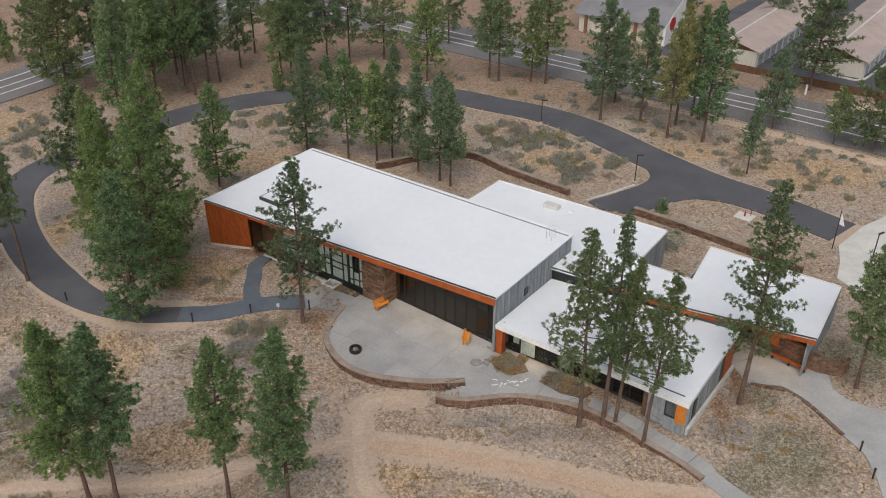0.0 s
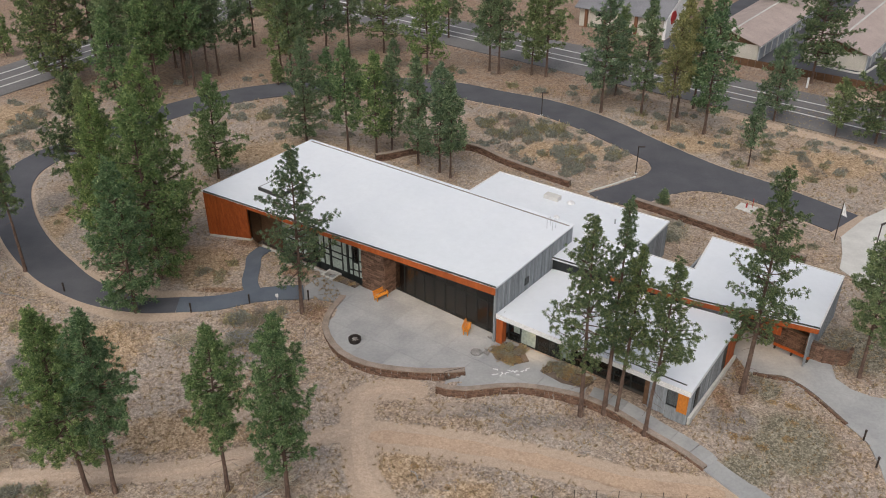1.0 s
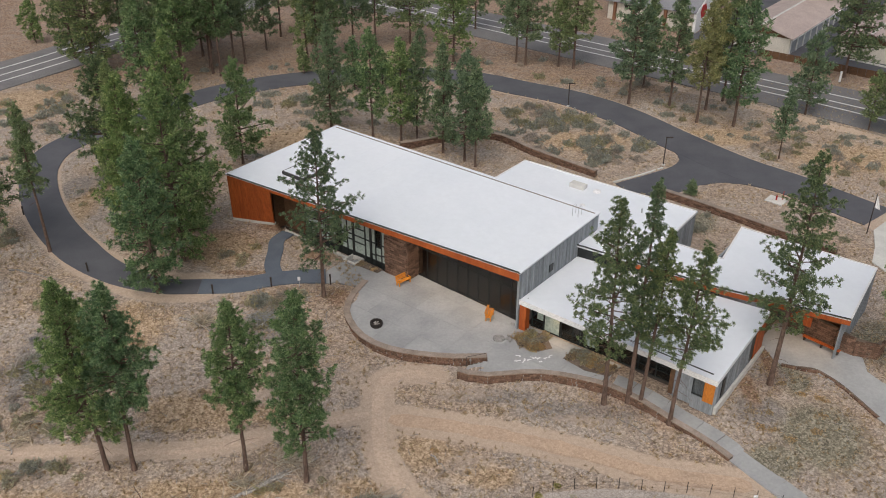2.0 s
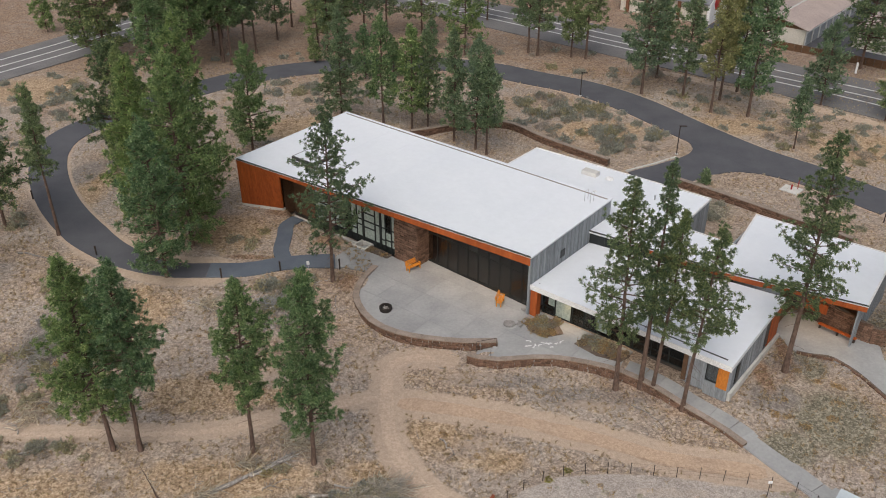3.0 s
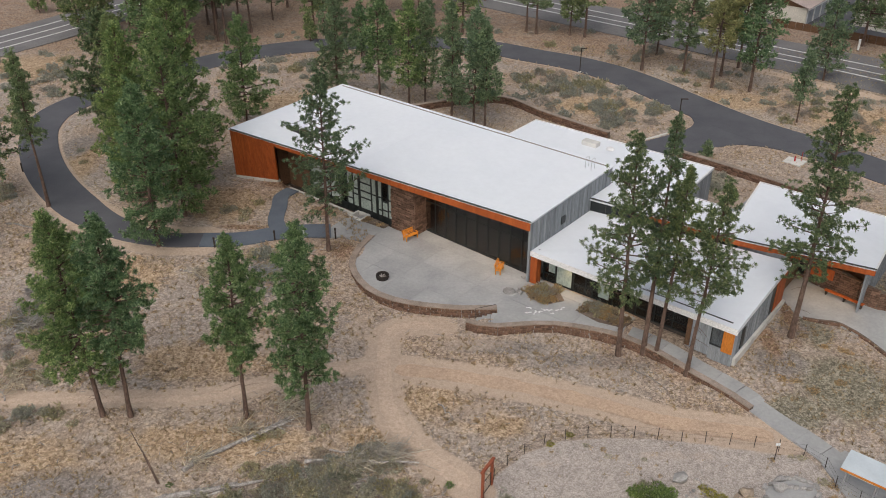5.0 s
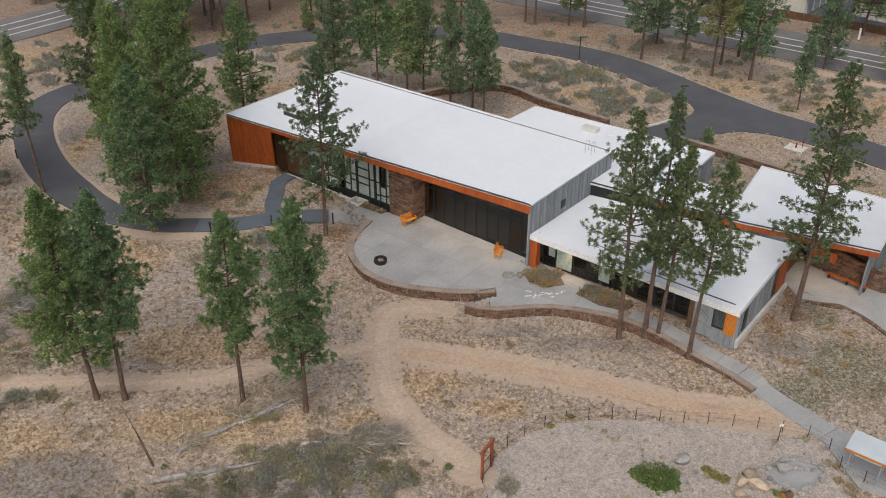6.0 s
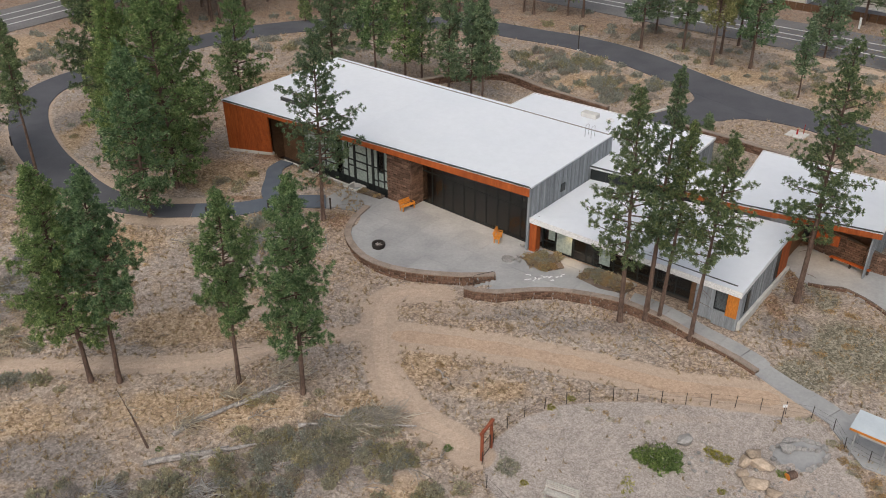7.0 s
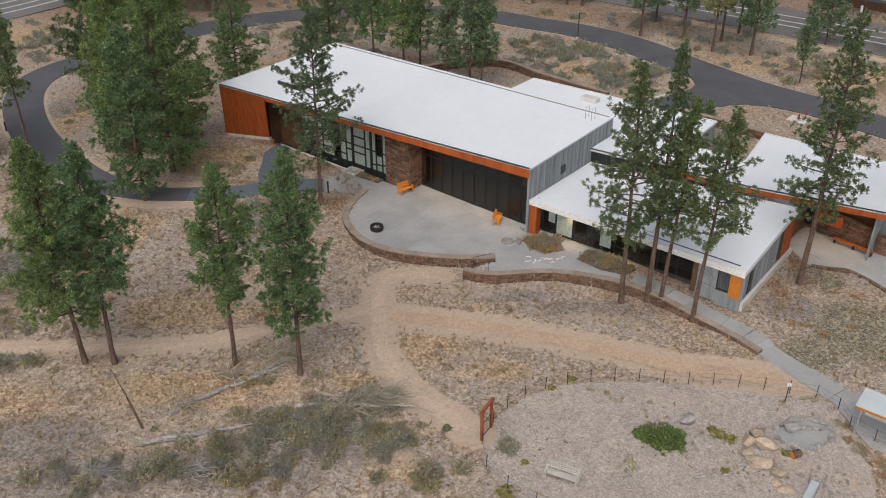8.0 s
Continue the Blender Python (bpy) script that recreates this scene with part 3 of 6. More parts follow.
def build_ground():
    xs, ys = axis(-48, 48, 0.4, 2500), axis(26, 120, 0.4, 2500)
    gx, gy = np.meshgrid(xs, ys)
    p = np.stack([gx.ravel(), gy.ravel()], 1)
    z = level(p[:, 0], p[:, 1])
    near = (abs(p[:, 0]) < 75) & (p[:, 1] > 20) & (p[:, 1] < 150)
    q = p[near]
    rough = np.array([0.10 * noise.noise((x * 0.35, y * 0.35, 0)) + 0.07 * noise.noise((x * 1.3, y * 1.3, 4)) for x, y in q])
    roads = np.minimum.reduce([away(q, LOOP), away(q, WALKPATH), away(q, DOORPATH), away(q, np.array(RAMP_END))])
    calm = smooth(2.2, 5.0, roads)
    trail = np.minimum.reduce([away(q, line) - wide for line, wide in TRAILS])
    calm *= 0.25 + 0.75 * smooth(0.0, 1.0, trail)
    zq = z[near] + rough * calm - 0.05 * (1 - smooth(-0.5, 0.4, trail))
    edge = np.minimum(away(q, PATIO_EDGE), away(q, RAMP_EDGE))
    bank = np.interp(q[:, 0], [12, 19], [-0.06, -0.72])
    zq = np.where(within(q, TERRACE), zq + (bank - zq) * smooth(0.6, 1.1, edge), zq)
    for poly in (HALL, BACK, EASTWING):
        zq = np.where(within(q, poly), np.minimum(zq, -0.3), zq)
    paved_way = np.interp(q[:, 0], [-13.3, -10.2], [0.28, -0.02]) - 0.10
    apart = np.where(within(q, LINK), 0.0, away(q, np.vstack([LINK, LINK[:1]])))
    zq = np.where(apart < 2.4, np.minimum(zq, paved_way + np.maximum(0, apart - 0.5) * 0.3), zq)
    flat = within(q, COURT) | within(q, APRON) | within(q, DRIVE)
    zq = np.where(flat, level(q[:, 0], q[:, 1]) - 0.05, zq)
    z[near] = zq
    w, k = len(xs), len(ys)
    i = np.arange(w * (k - 1)).reshape(k - 1, w)[:, :-1].ravel()
    faces = np.stack([i, i + 1, i + w + 1, i + w], 1)
    me = bpy.data.meshes.new("ground")
    me.from_pydata(np.column_stack([p, z]).tolist(), [], faces.tolist())
    cover = np.zeros((len(p), 4), np.float32)
    cover[:, 3] = 1
    cover[near, 0] = np.clip(1.0 - smooth(-0.3, 0.7, trail), 0, 1)
    shoulder = 1 - smooth(0.1, 0.8, away(q, LOOP) - np.where(q[:, 0] < -20, 2.05, 2.9))
    cover[near, 0] = np.maximum(cover[near, 0], 0.8 * shoulder)
    inside = np.where(within(q, GARDEN), 1, -1) * away(q, np.vstack([GARDEN, GARDEN[:1]]))
    cover[near, 1] = smooth(-0.5, 0.5, inside)
    for x, y, a, b in ((18.5, 37.0, 4.2, 3.2), (13.5, 42.3, 8, 1.1), (21.5, 35.5, 2.5, 3), (5.0, 41.2, 2.5, 0.9)):
        cover[near, 0] = np.maximum(cover[near, 0], 0.5 * np.exp(-(((q[:, 0] - x) / a) ** 2 + ((q[:, 1] - y) / b) ** 2)))
    for x, y, a, b in SANDY_SPOTS:
        cover[near, 0] = np.maximum(cover[near, 0], 0.56 * np.exp(-(((q[:, 0] - x) / a) ** 2 + ((q[:, 1] - y) / b) ** 2)))
    cover[:, 2] = smooth(92, 128, p[:, 1]) * 0.58
    shade = np.zeros(len(q))
    for x, y, high, base, reach, *_ in PINES[4:]:
        shade = np.maximum(shade, 0.5 * (1 - smooth(0.6, reach * 1.5 + 0.8, np.hypot(q[:, 0] - x, q[:, 1] - y))))
    for x, y, a, b in MULCH_SPOTS:
        shade = np.maximum(shade, 0.8 * np.exp(-(((q[:, 0] - x) / a) ** 2 + ((q[:, 1] - y) / b) ** 2)))
    cover[near, 2] = np.maximum(cover[near, 2], shade)
    zone = np.zeros((len(p), 4), np.float32)
    zone[:, 3] = 1
    for band, spots in enumerate((BARE_SPOTS, STRAW_SPOTS, TURF_SPOTS)):
        for x, y, a, b in spots:
            zone[:, band] = np.maximum(zone[:, band], np.exp(-(((p[:, 0] - x) / a) ** 2 + ((p[:, 1] - y) / b) ** 2)) * 0.85)
    me.color_attributes.new("zone", "FLOAT_COLOR", "POINT").data.foreach_set("color", zone.ravel())
    col = me.color_attributes.new("cover", "FLOAT_COLOR", "POINT")
    col.data.foreach_set("color", cover.ravel())
    me.materials.append(GROUND)
    me.polygons.foreach_set("use_smooth", [True] * len(me.polygons))
    return tagged(new("ground", me), "dry tan ground of pine litter, bare earth and straw", "ground", kind="structure")


build_ground()


def ribbon(name, line, width, lift, mat, label, ragged=0.0, thick=0.12):
    """A strip that follows the ground along a line."""
    out, n = sides_of(line), len(line)
    verts, faces = [], []
    for i, (p, s) in enumerate(zip(line, out)):
        wide = width if isinstance(width, (int, float)) else float(width(*p[:2]))
        rise = lift if not ragged else lift - 0.09 * max(0.0, 1 - min(i, n - 1 - i) / 2)
        for k in (-1, -0.5, 0, 0.5, 1) if not ragged else (-1, -0.3, 0, 0.3, 1):
            w = wide * k
            if ragged and abs(k) == 1:
                w += ragged * noise.noise((p[0] * 0.9, p[1] * 0.9, k * 7))
            x, y = p[:2] + s * w
            verts.append((x, y, float(level(x, y)) + rise - (0.13 if ragged and abs(k) == 1 else 0)))
        for k in (-1, 1):
            x, y = p[:2] + s * wide * k * 1.0
            verts.append((x, y, float(level(x, y)) + rise - thick))
    for i in range(n - 1):
        a, b = 7 * i, 7 * (i + 1)
        for k in range(4):
            faces.append((a + k, b + k, b + k + 1, a + k + 1))
        faces += [(a, a + 5, b + 5, b), (a + 4, b + 4, b + 6, a + 6)]
    return tagged(mesh_object(name, verts, faces, mat, smooth=bool(ragged)), label, name.split("_")[-1], kind="structure")


def sheet(name, poly, lift, mat, label, z=None, thick=0.2, cell=3.0):
    """A paved area that follows the ground, cut into squares so that it bends with it."""
    bm = bmesh.new()
    bm.faces.new([bm.verts.new((x, y, 0)) for x, y in poly])
    lo, hi = np.min(poly, 0), np.max(poly, 0)
    for ax in (0, 1):
        for c in np.arange(lo[ax] + cell, hi[ax], cell):
            at, way = [0, 0, 0], [0, 0, 0]
            at[ax], way[ax] = c, 1
            bmesh.ops.bisect_plane(bm, geom=bm.verts[:] + bm.edges[:] + bm.faces[:], plane_co=at, plane_no=way)
    top = bm.faces[:]
    r = bmesh.ops.extrude_face_region(bm, geom=top)
    for v in bm.verts:
        v.co.z = (float(level(v.co.x, v.co.y)) if z is None else z) + lift
    for v in (g for g in r["geom"] if isinstance(g, bmesh.types.BMVert)):
        v.co.z -= thick
    return tagged(part(name, bm, mat, None), label, name.split("_")[-1], kind="structure")


def loop_half(x, y):
    """Half the loop road's width: it narrows round the west end to the footpath."""
    return np.interp(y, [66.1, 67.6, 72, 90, 110, 120], [1.15, 1.5, 2.0, 2.05, 2.6, 2.9]) if x < -20 else 2.9


ribbon("loop_road", LOOP, loop_half, 0.07, ASPHALT, "dark grey asphalt loop road with gravel shoulders")
ribbon("asphalt_path", WALKPATH, 1.15, 0.09, PATHTAR, "blue-grey asphalt footpath joining the loop road")
ribbon("asphalt_path", DOORPATH, 0.75, 0.10, PATHTAR, "narrow blue-grey asphalt path to the side door")
sheet("road_apron", APRON, 0.062, ASPHALT, "dark asphalt apron beside the loop road")
ribbon("kerb", spline([(17.0, 91.0), (20.5, 93.0), (23.4, 94.9)], 0.6), 0.1, 0.13, PALECON, "pale concrete kerb round the road island", thick=0.25)
sheet("concrete_drive", DRIVE, 0.09, PALECON, "pale concrete drive at the end of the road")
for line, wide in TRAILS:
    chips = line is TRAILS[2][0]
    ribbon("dirt_trail", line, wide * 0.85, 0.0, CHIPS if chips else TRAIL, "orange-tan wood-chip trail below the patio" if chips else "tan compacted dirt trail through dry grass", 0.3, 0.06)


# ---------------------------------------------------------------- highway
def straight(name, a, b, wide, lift, mat, label):
    line = np.linspace(a, b, int(math.dist(a, b) / 4) + 2)
    return ribbon(name, line, wide, lift, mat, label)


def along(n, s):
    """A place by its distance n across the highway and s along it."""
    a = radians(-37.6)
    return (n * -math.sin(a) + s * math.cos(a), n * math.cos(a) + s * math.sin(a))


straight("highway_road", along(123.2, -260), along(123.2, 140), 6.8, 0.10, WORNTAR, "worn grey asphalt highway with white lines")
for n_at in (121.0, 123.2, 126.0):
    straight("road_line", along(n_at, -260), along(n_at, 140), 0.14, 0.135, PAINT, "white painted highway line")
SIDE_ROAD = spline([(-110, 75), (-85, 102), (-67.6, 128), (-60, 142), (-50, 156), (-43, 172), (-38, 190), (-30, 215)], 3)
ribbon("side_road", SIDE_ROAD, 6.0, 0.13, WORNTAR, "grey asphalt side road with white lines")
for off in (-2.6, 0.0, 2.9):
    ribbon("road_line", SIDE_ROAD + sides_of(SIDE_ROAD) * off, 0.13, 0.165, PAINT, "white painted road line")


# ---------------------------------------------------------------- visitor centre
def strip_prism(line, side, wide, z0, z1):
    """A solid band along a line: from it to `wide` metres on one side."""
    bm = bmesh.new()
    n = sides_of(line) * side
    rows = []
    for p, s, a, b in zip(line, n, z0, z1):
        q = p[:2] + s * wide
        rows.append([bm.verts.new((x, y, z)) for x, y, z in ((p[0], p[1], a), (q[0], q[1], a), (q[0], q[1], b), (p[0], p[1], b))])
    for a, b in zip(rows, rows[1:]):
        for k in range(4):
            bm.faces.new((a[k], a[(k + 1) % 4], b[(k + 1) % 4], b[k]))
    bm.faces.new(rows[0])
    bm.faces.new(rows[-1][::-1])
    return bm


def wall_between(a, b, z0, z1, thick=0.2):
    """A straight wall from a to b in plan, with its thickness behind it; z0 and z1 are pairs."""
    (ax, ay), (bx, by) = a, b
    k = math.hypot(bx - ax, by - ay)
    nx, ny = -(by - ay) / k * thick, (bx - ax) / k * thick
    return prism([(ax, ay), (bx, by), (bx + nx, by + ny), (ax + nx, ay + ny)], [z0[0], z0[1], z0[1], z0[0]], [z1[0], z1[1], z1[1], z1[0]])


centre = tagged(empty("visitor_center", pose(*CORNER, 0, 0, 0, BEARING)), "low modern visitor centre with white roofs, orange wood and grey boards", "building")
rng = random.Random(7)


def hall_z(l, d):
    """The hall roof's height."""
    return 5.66 - 0.0145 * l + 0.027 * d


def low_z(l, d):
    return 3.03 - 0.016 * l + d * (0.005 * l - 0.012)


EAST_Z, BACK_Z = 4.2, 3.5


def plane_prism(corners, top, low, high):
    return prism(corners, [top(l, d) + low for l, d in corners], [top(l, d) + high for l, d in corners])


# the hall
H_FRONT = [(-33.95, -3.1), (0.06, -0.02)]
H_CORNERS = [*H_FRONT, (0.15, 13.25), (-33.6, 12.6)]


def front_d(l):
    return -0.02 + 0.0906 * l


roof = part("roof", plane_prism(H_CORNERS, hall_z, -0.10, 0.0), ROOF, centre, "white membrane roof of the hall")
gutter = wall_between((-33.2, 12.13), (-0.15, 12.6), (hall_z(-33.2, 12.13) - 0.02, hall_z(-0.15, 12.6) - 0.02), (hall_z(-33.2, 12.13) + 0.03, hall_z(-0.15, 12.6) + 0.03), 0.15)
part("gutter", gutter, GUTTER, roof, "grey-brown gutter along the back eave")
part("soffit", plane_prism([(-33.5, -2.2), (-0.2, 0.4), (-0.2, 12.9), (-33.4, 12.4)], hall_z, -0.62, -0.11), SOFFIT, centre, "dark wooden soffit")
for a, b in zip(H_CORNERS, H_CORNERS[1:] + H_CORNERS[:1]):
    bm = wall_between(a, b, (hall_z(*a) - 0.07, hall_z(*b) - 0.07), (hall_z(*a) + 0.02, hall_z(*b) + 0.02), 0.16)
    part("roof_edge", bm, ROOF if a != H_FRONT[0] else EDGE, roof, "raised metal roof edge")
for k in range(1, 9):
    l = -33.6 + k * 3.75
    bm = wall_between((l, front_d(l) + 0.25), (l, 12.6), (hall_z(l, front_d(l)), hall_z(l, 12.6)), (hall_z(l, front_d(l)) + 0.012, hall_z(l, 12.6) + 0.012), 0.05)
    part("seam", bm, ROOF, roof)
k = 12
for i in range(k):
    l0, l1 = -28.0 + i * 28.0 / k, -28.0 + (i + 1) * 28.0 / k
    h0, h1 = 0.45 + 0.4 * i / k, 0.45 + 0.4 * (i + 1) / k
    seg = [(l0, front_d(l0) + 0.03), (l1 - 0.006, front_d(l1) + 0.03), (l1 - 0.006, front_d(l1) + 0.15), (l0, front_d(l0) + 0.15)]
    part("fascia_board", prism(seg, [hall_z(*seg[0]) - h0, hall_z(*seg[1]) - h1, hall_z(*seg[1]) - h1, hall_z(*seg[0]) - h0], [hall_z(*c) - 0.105 for c in seg]), ORANGE, centre, "orange stained fascia board")

# the slanting orange end wall, board by board, on a concrete base
feet = Vector((-33.9, -2.92)), Vector((-29.6, -1.1))
heads = Vector((-33.9, -3.0)), Vector((-28.1, front_d(-28.1) + 0.1))


def leaning(u0, u1, z0, z1, thick, out=0.0):
    """A piece of the end wall, which leans outwards to meet the roof's edge; z0 and z1 are heights on it."""
    bm = bmesh.new()
    rows = []
    for u in (u0, u1):
        low, high = feet[0].lerp(feet[1], u), heads[0].lerp(heads[1], u)
        roof_at = hall_z(*high) - 0.105
        for z in (z0, roof_at if z1 is None else z1):
            p = low.lerp(high, (z - 1.0) / (roof_at - 1.0))
            rows.append([bm.verts.new((p.x, p.y - out, z)), bm.verts.new((p.x, p.y + thick, z))])
    (a, b), (c, d), (e, f), (g, h) = rows
    for face in ((a, e, g, c), (b, d, h, f), (a, b, f, e), (c, g, h, d), (a, c, d, b), (e, f, h, g)):
        bm.faces.new(face)
    return bm


for i in range(24):
    part("board", leaning(i / 24, (i + 0.96) / 24, 1.0, None, 0.12), ORANGE, centre)
part("plinth", leaning(0.0, 1.0, -0.1, 1.0, 0.3, -0.02), PALECON, centre, "pale concrete plinth")
part("wall", wall_between((-33.8, 12.4), (-33.8, -2.8), (0, 0), (6.0, 5.9), -0.2), GREYWOOD, centre)
part("wall", wall_between((-0.2, 12.9), (-33.5, 12.3), (-0.3, -0.3), (5.95, 6.4), -0.2), GREYWOOD, centre)
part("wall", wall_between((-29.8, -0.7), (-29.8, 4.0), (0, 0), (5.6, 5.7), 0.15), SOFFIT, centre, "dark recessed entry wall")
# hall interior: room shade comes from the dark base colour
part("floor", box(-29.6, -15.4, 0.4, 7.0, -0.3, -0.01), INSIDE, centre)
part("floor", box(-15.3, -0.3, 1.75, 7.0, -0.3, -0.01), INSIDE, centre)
part("inner_wall", box(-29.5, -0.3, 7.0, 7.2, 0.0, 5.3), INSIDE, centre, "inner wall coloured dark for a dim room")

# grey board wall towards the low roof
for i in range(40):
    d0, d1 = i * 13.1 / 40, (i + 0.93) * 13.1 / 40
    part("board", prism([(-0.05, d0), (0.03 + 0.02 * (i % 2), d0), (0.03 + 0.02 * (i % 2), d1), (-0.05, d1)], -0.2, [hall_z(0, d0) - 0.105] * 2 + [hall_z(0, d1) - 0.105] * 2), GREYWOOD, centre)
part("wall", box(-0.2, -0.052, 0.02, 13.1, -0.3, 5.5), GREYWOOD, centre)
part("vent", box(0.06, 0.12, 4.6, 5.25, 3.55, 4.25), FRAME, centre, "dark louvred wall vent")

# stone pier between the two glass walls
pier = part("pier", box(-15.2, -12.55, 0.1, 2.4, -0.3, 5.0), SOIL, centre, "brown ledge-stone pier")
stone_meshes = []
for k in range(5):
    bm = box(-0.5, 0.5, -0.5, 0.5, -0.5, 0.5)
    for v in bm.verts:
        v.co += Vector((rng.uniform(-0.06, 0.06), rng.uniform(-0.1, 0.1), rng.uniform(-0.08, 0.08)))
    bmesh.ops.bevel(bm, geom=bm.edges[:], offset=0.07, segments=1, affect="EDGES")
    me = bpy.data.meshes.new("stone")
    bm.to_mesh(me)
    bm.free()
    me.materials.append(STONE)
    stone_meshes.append(me)


def stone(parent, m, size):
    ob = new("stone", rng.choice(stone_meshes))
    ob.parent = parent
    ob.matrix_basis = m @ Matrix.Diagonal((*size, 1))
    return ob


def face_stones(parent, a, b, z0, z1, course=0.24, mean=0.55, deep=0.16):
    """Courses of stones on the face from a to b, whose outside is on its right."""
    (ax, ay), (bx, by) = a, b
    length, turn = math.hypot(bx - ax, by - ay), math.degrees(math.atan2(by - ay, bx - ax))
    z, row = z0, 0
    while z < z1 - 0.05:
        h = min(course * rng.uniform(0.8, 1.2), z1 - z)
        s = -mean * 0.5 * (row % 2)
        while s < length:
            w = mean * rng.uniform(0.6, 1.4)
            s0, s1 = max(s, 0), min(s + w, length)
            if s1 - s0 > 0.1:
                u = (s0 + s1) / 2 / length
                m = pose(ax + (bx - ax) * u, ay + (by - ay) * u, z + h / 2, 0, 0, turn) @ Matrix.Translation((0, rng.uniform(-0.03, 0.03), 0))
                stone(parent, m, (s1 - s0 - 0.02, deep, h - 0.02))
            s += w
        z, row = z + h, row + 1


face_stones(pier, (-15.25, 0.06), (-12.5, 0.06), -0.1, 5.0)
face_stones(pier, (-12.5, 0.06), (-12.5, 2.3), -0.1, 5.0)


def glazing(parent, a, b, z0, z1, posts, rails, pane_mat=GLASS, label="dark-framed glass wall", deep=0.14):
    """A framed glass wall: posts at fractions of its length, rails at heights."""
    (ax, ay), (bx, by) = a, b
    length, turn = math.hypot(bx - ax, by - ay), math.degrees(math.atan2(by - ay, bx - ax))
    win = tagged(empty("window", pose(ax, ay, 0, 0, 0, turn)), label)
    win.parent = parent
    top = lambda s: z1[0] + (z1[1] - z1[0]) * s / length
    for u in posts:
        s = u * length
        part("mullion", prism([(s - 0.05, 0), (s + 0.05, 0), (s + 0.05, deep), (s - 0.05, deep)], z0, top(s)), FRAME, win)
    for z in rails:
        part("rail", box(0.05, length - 0.05, 0.01, deep - 0.01, z - 0.045, z + 0.045), FRAME, win)
    for u, v in zip(posts, posts[1:]):
        pane = part("pane", prism([(u * length + 0.05, 0.06), (v * length - 0.05, 0.06), (v * length - 0.05, 0.075), (u * length + 0.05, 0.075)], z0, [top(u * length), top(v * length)] * 2), pane_mat, win)
        pane.visible_shadow = False
    return win


glazing(centre, (-12.5, 1.62), (-0.25, 1.0), 0.0, (5.12, 4.82), [i / 10 for i in range(11)], (0.06, 3.05, 4.1), label="dark glass wall with sliding doors onto the patio")

# the patterned glass wall: pale panels in an uneven black grid
lobby = tagged(empty("window", pose(-26.2, 0.25, 0, 0, 0, 0)), "glass wall of pale green panels in an uneven black grid")
lobby.parent = centre
# each bay: its width, the heights of its rails, and which panes are clear
BAYS = [
    (2.0, (0.6, 1.9, 2.5), ()), (0.8, (0.6, 1.4, 2.5), ()), (1.5, (0.6, 1.4, 2.5), ()), (0.75, (0.6, 2.5, 4.2), (0, 1)), (0.8, (0.6, 1.3, 2.5), ()), (0.85, (0.6, 1.9, 2.5), ()),
    (1.55, (0.6, 1.8, 2.5, 3.35), ()), (0.75, (0.6, 2.5), ()), (0.6, (0.6, 1.2, 2.5), ()), (0.75, (0.6, 1.3, 2.2), (2,)), (0.7, (0.6, 1.4, 2.5), ()),
]
x0 = 0.0
for k, (wide, rails, clear) in enumerate(BAYS):
    x1 = x0 + wide
    half = 0.12 if k in (6, 8) else 0.06
    part("mullion", box(x0 - half, x0 + half, -0.06 if half > 0.1 else -0.02, 0.14, -0.1, 4.95), FRAME, lobby)
    for n_pane, (z0, z1) in enumerate(zip(rails, (*rails[1:], 4.85))):
        part("rail", box(x0 + half, x1 - 0.05, 0.0, 0.12, z0 - 0.065, z0 + 0.065), FRAME, lobby)
        part("pane", box(x0 + half, x1 - 0.05, 0.05, 0.07, z0 + 0.05, z1 - 0.05), GLASS if n_pane in clear else FROST, lobby)
    x0 = x1
part("mullion", box(x0 - 0.05, x0, -0.02, 0.14, -0.1, 4.95), FRAME, lobby)
part("kick_panel", box(0.05, x0 - 0.05, 0.03, 0.09, -0.1, 0.55), FRAME, lobby, "black kick panel")
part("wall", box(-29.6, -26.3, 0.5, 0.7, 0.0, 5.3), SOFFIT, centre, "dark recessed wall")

# the low front wing
L_CORNERS = [(0.09, 0.0), (17.6, 0.25), (17.6, 10.7), (0.09, 9.6)]
low = part("roof", plane_prism(L_CORNERS, low_z, -0.4, 0.0), ROOF, centre, "white membrane roof of the low wing")
part("gutter", plane_prism([(0.5, 0.62), (17.0, 0.82), (17.0, 0.94), (0.5, 0.74)], low_z, 0.0, 0.025), EDGE, low, "dark gutter slot")
part("drip_edge", plane_prism([(0.09, -0.03), (17.63, 0.22), (17.63, 0.28), (0.09, 0.03)], low_z, -0.42, 0.05), WHITE, low, "white metal drip edge")
for l, d in ((2.3, 2.0), (3.2, 5.4), (2.0, 3.6), (5.5, 7.0), (15.8, 5.0), (13.0, 3.2)):
    part("roof_drain", box(l - 0.16, l + 0.16, d - 0.1, d + 0.1, low_z(l, d), low_z(l, d) + 0.05, 0.02), EDGE, low)
part("post", box(0.08, 0.72, 0.12, 0.75, -0.1, 2.6), ORANGE, centre, "orange wooden corner post")
glazing(centre, (0.75, 1.15), (13.6, 1.35), 0.0, (2.72, 2.6), [0, 0.09, 0.13, 0.22, 0.31, 0.36, 0.5, 0.58, 0.66, 0.78, 0.9, 1.0], (0.06, 0.75, 2.3), label="dark-framed windows and glass doors under the low roof")
for l, wide, low_end in ((1.3, 0.6, 1.05), (2.08, 1.42, 0.25), (6.0, 0.95, 0.5)):
    part("blind", box(l, l + wide, 1.08, 1.12, low_end, 2.4), FROST, centre, "pale frosted window panel")
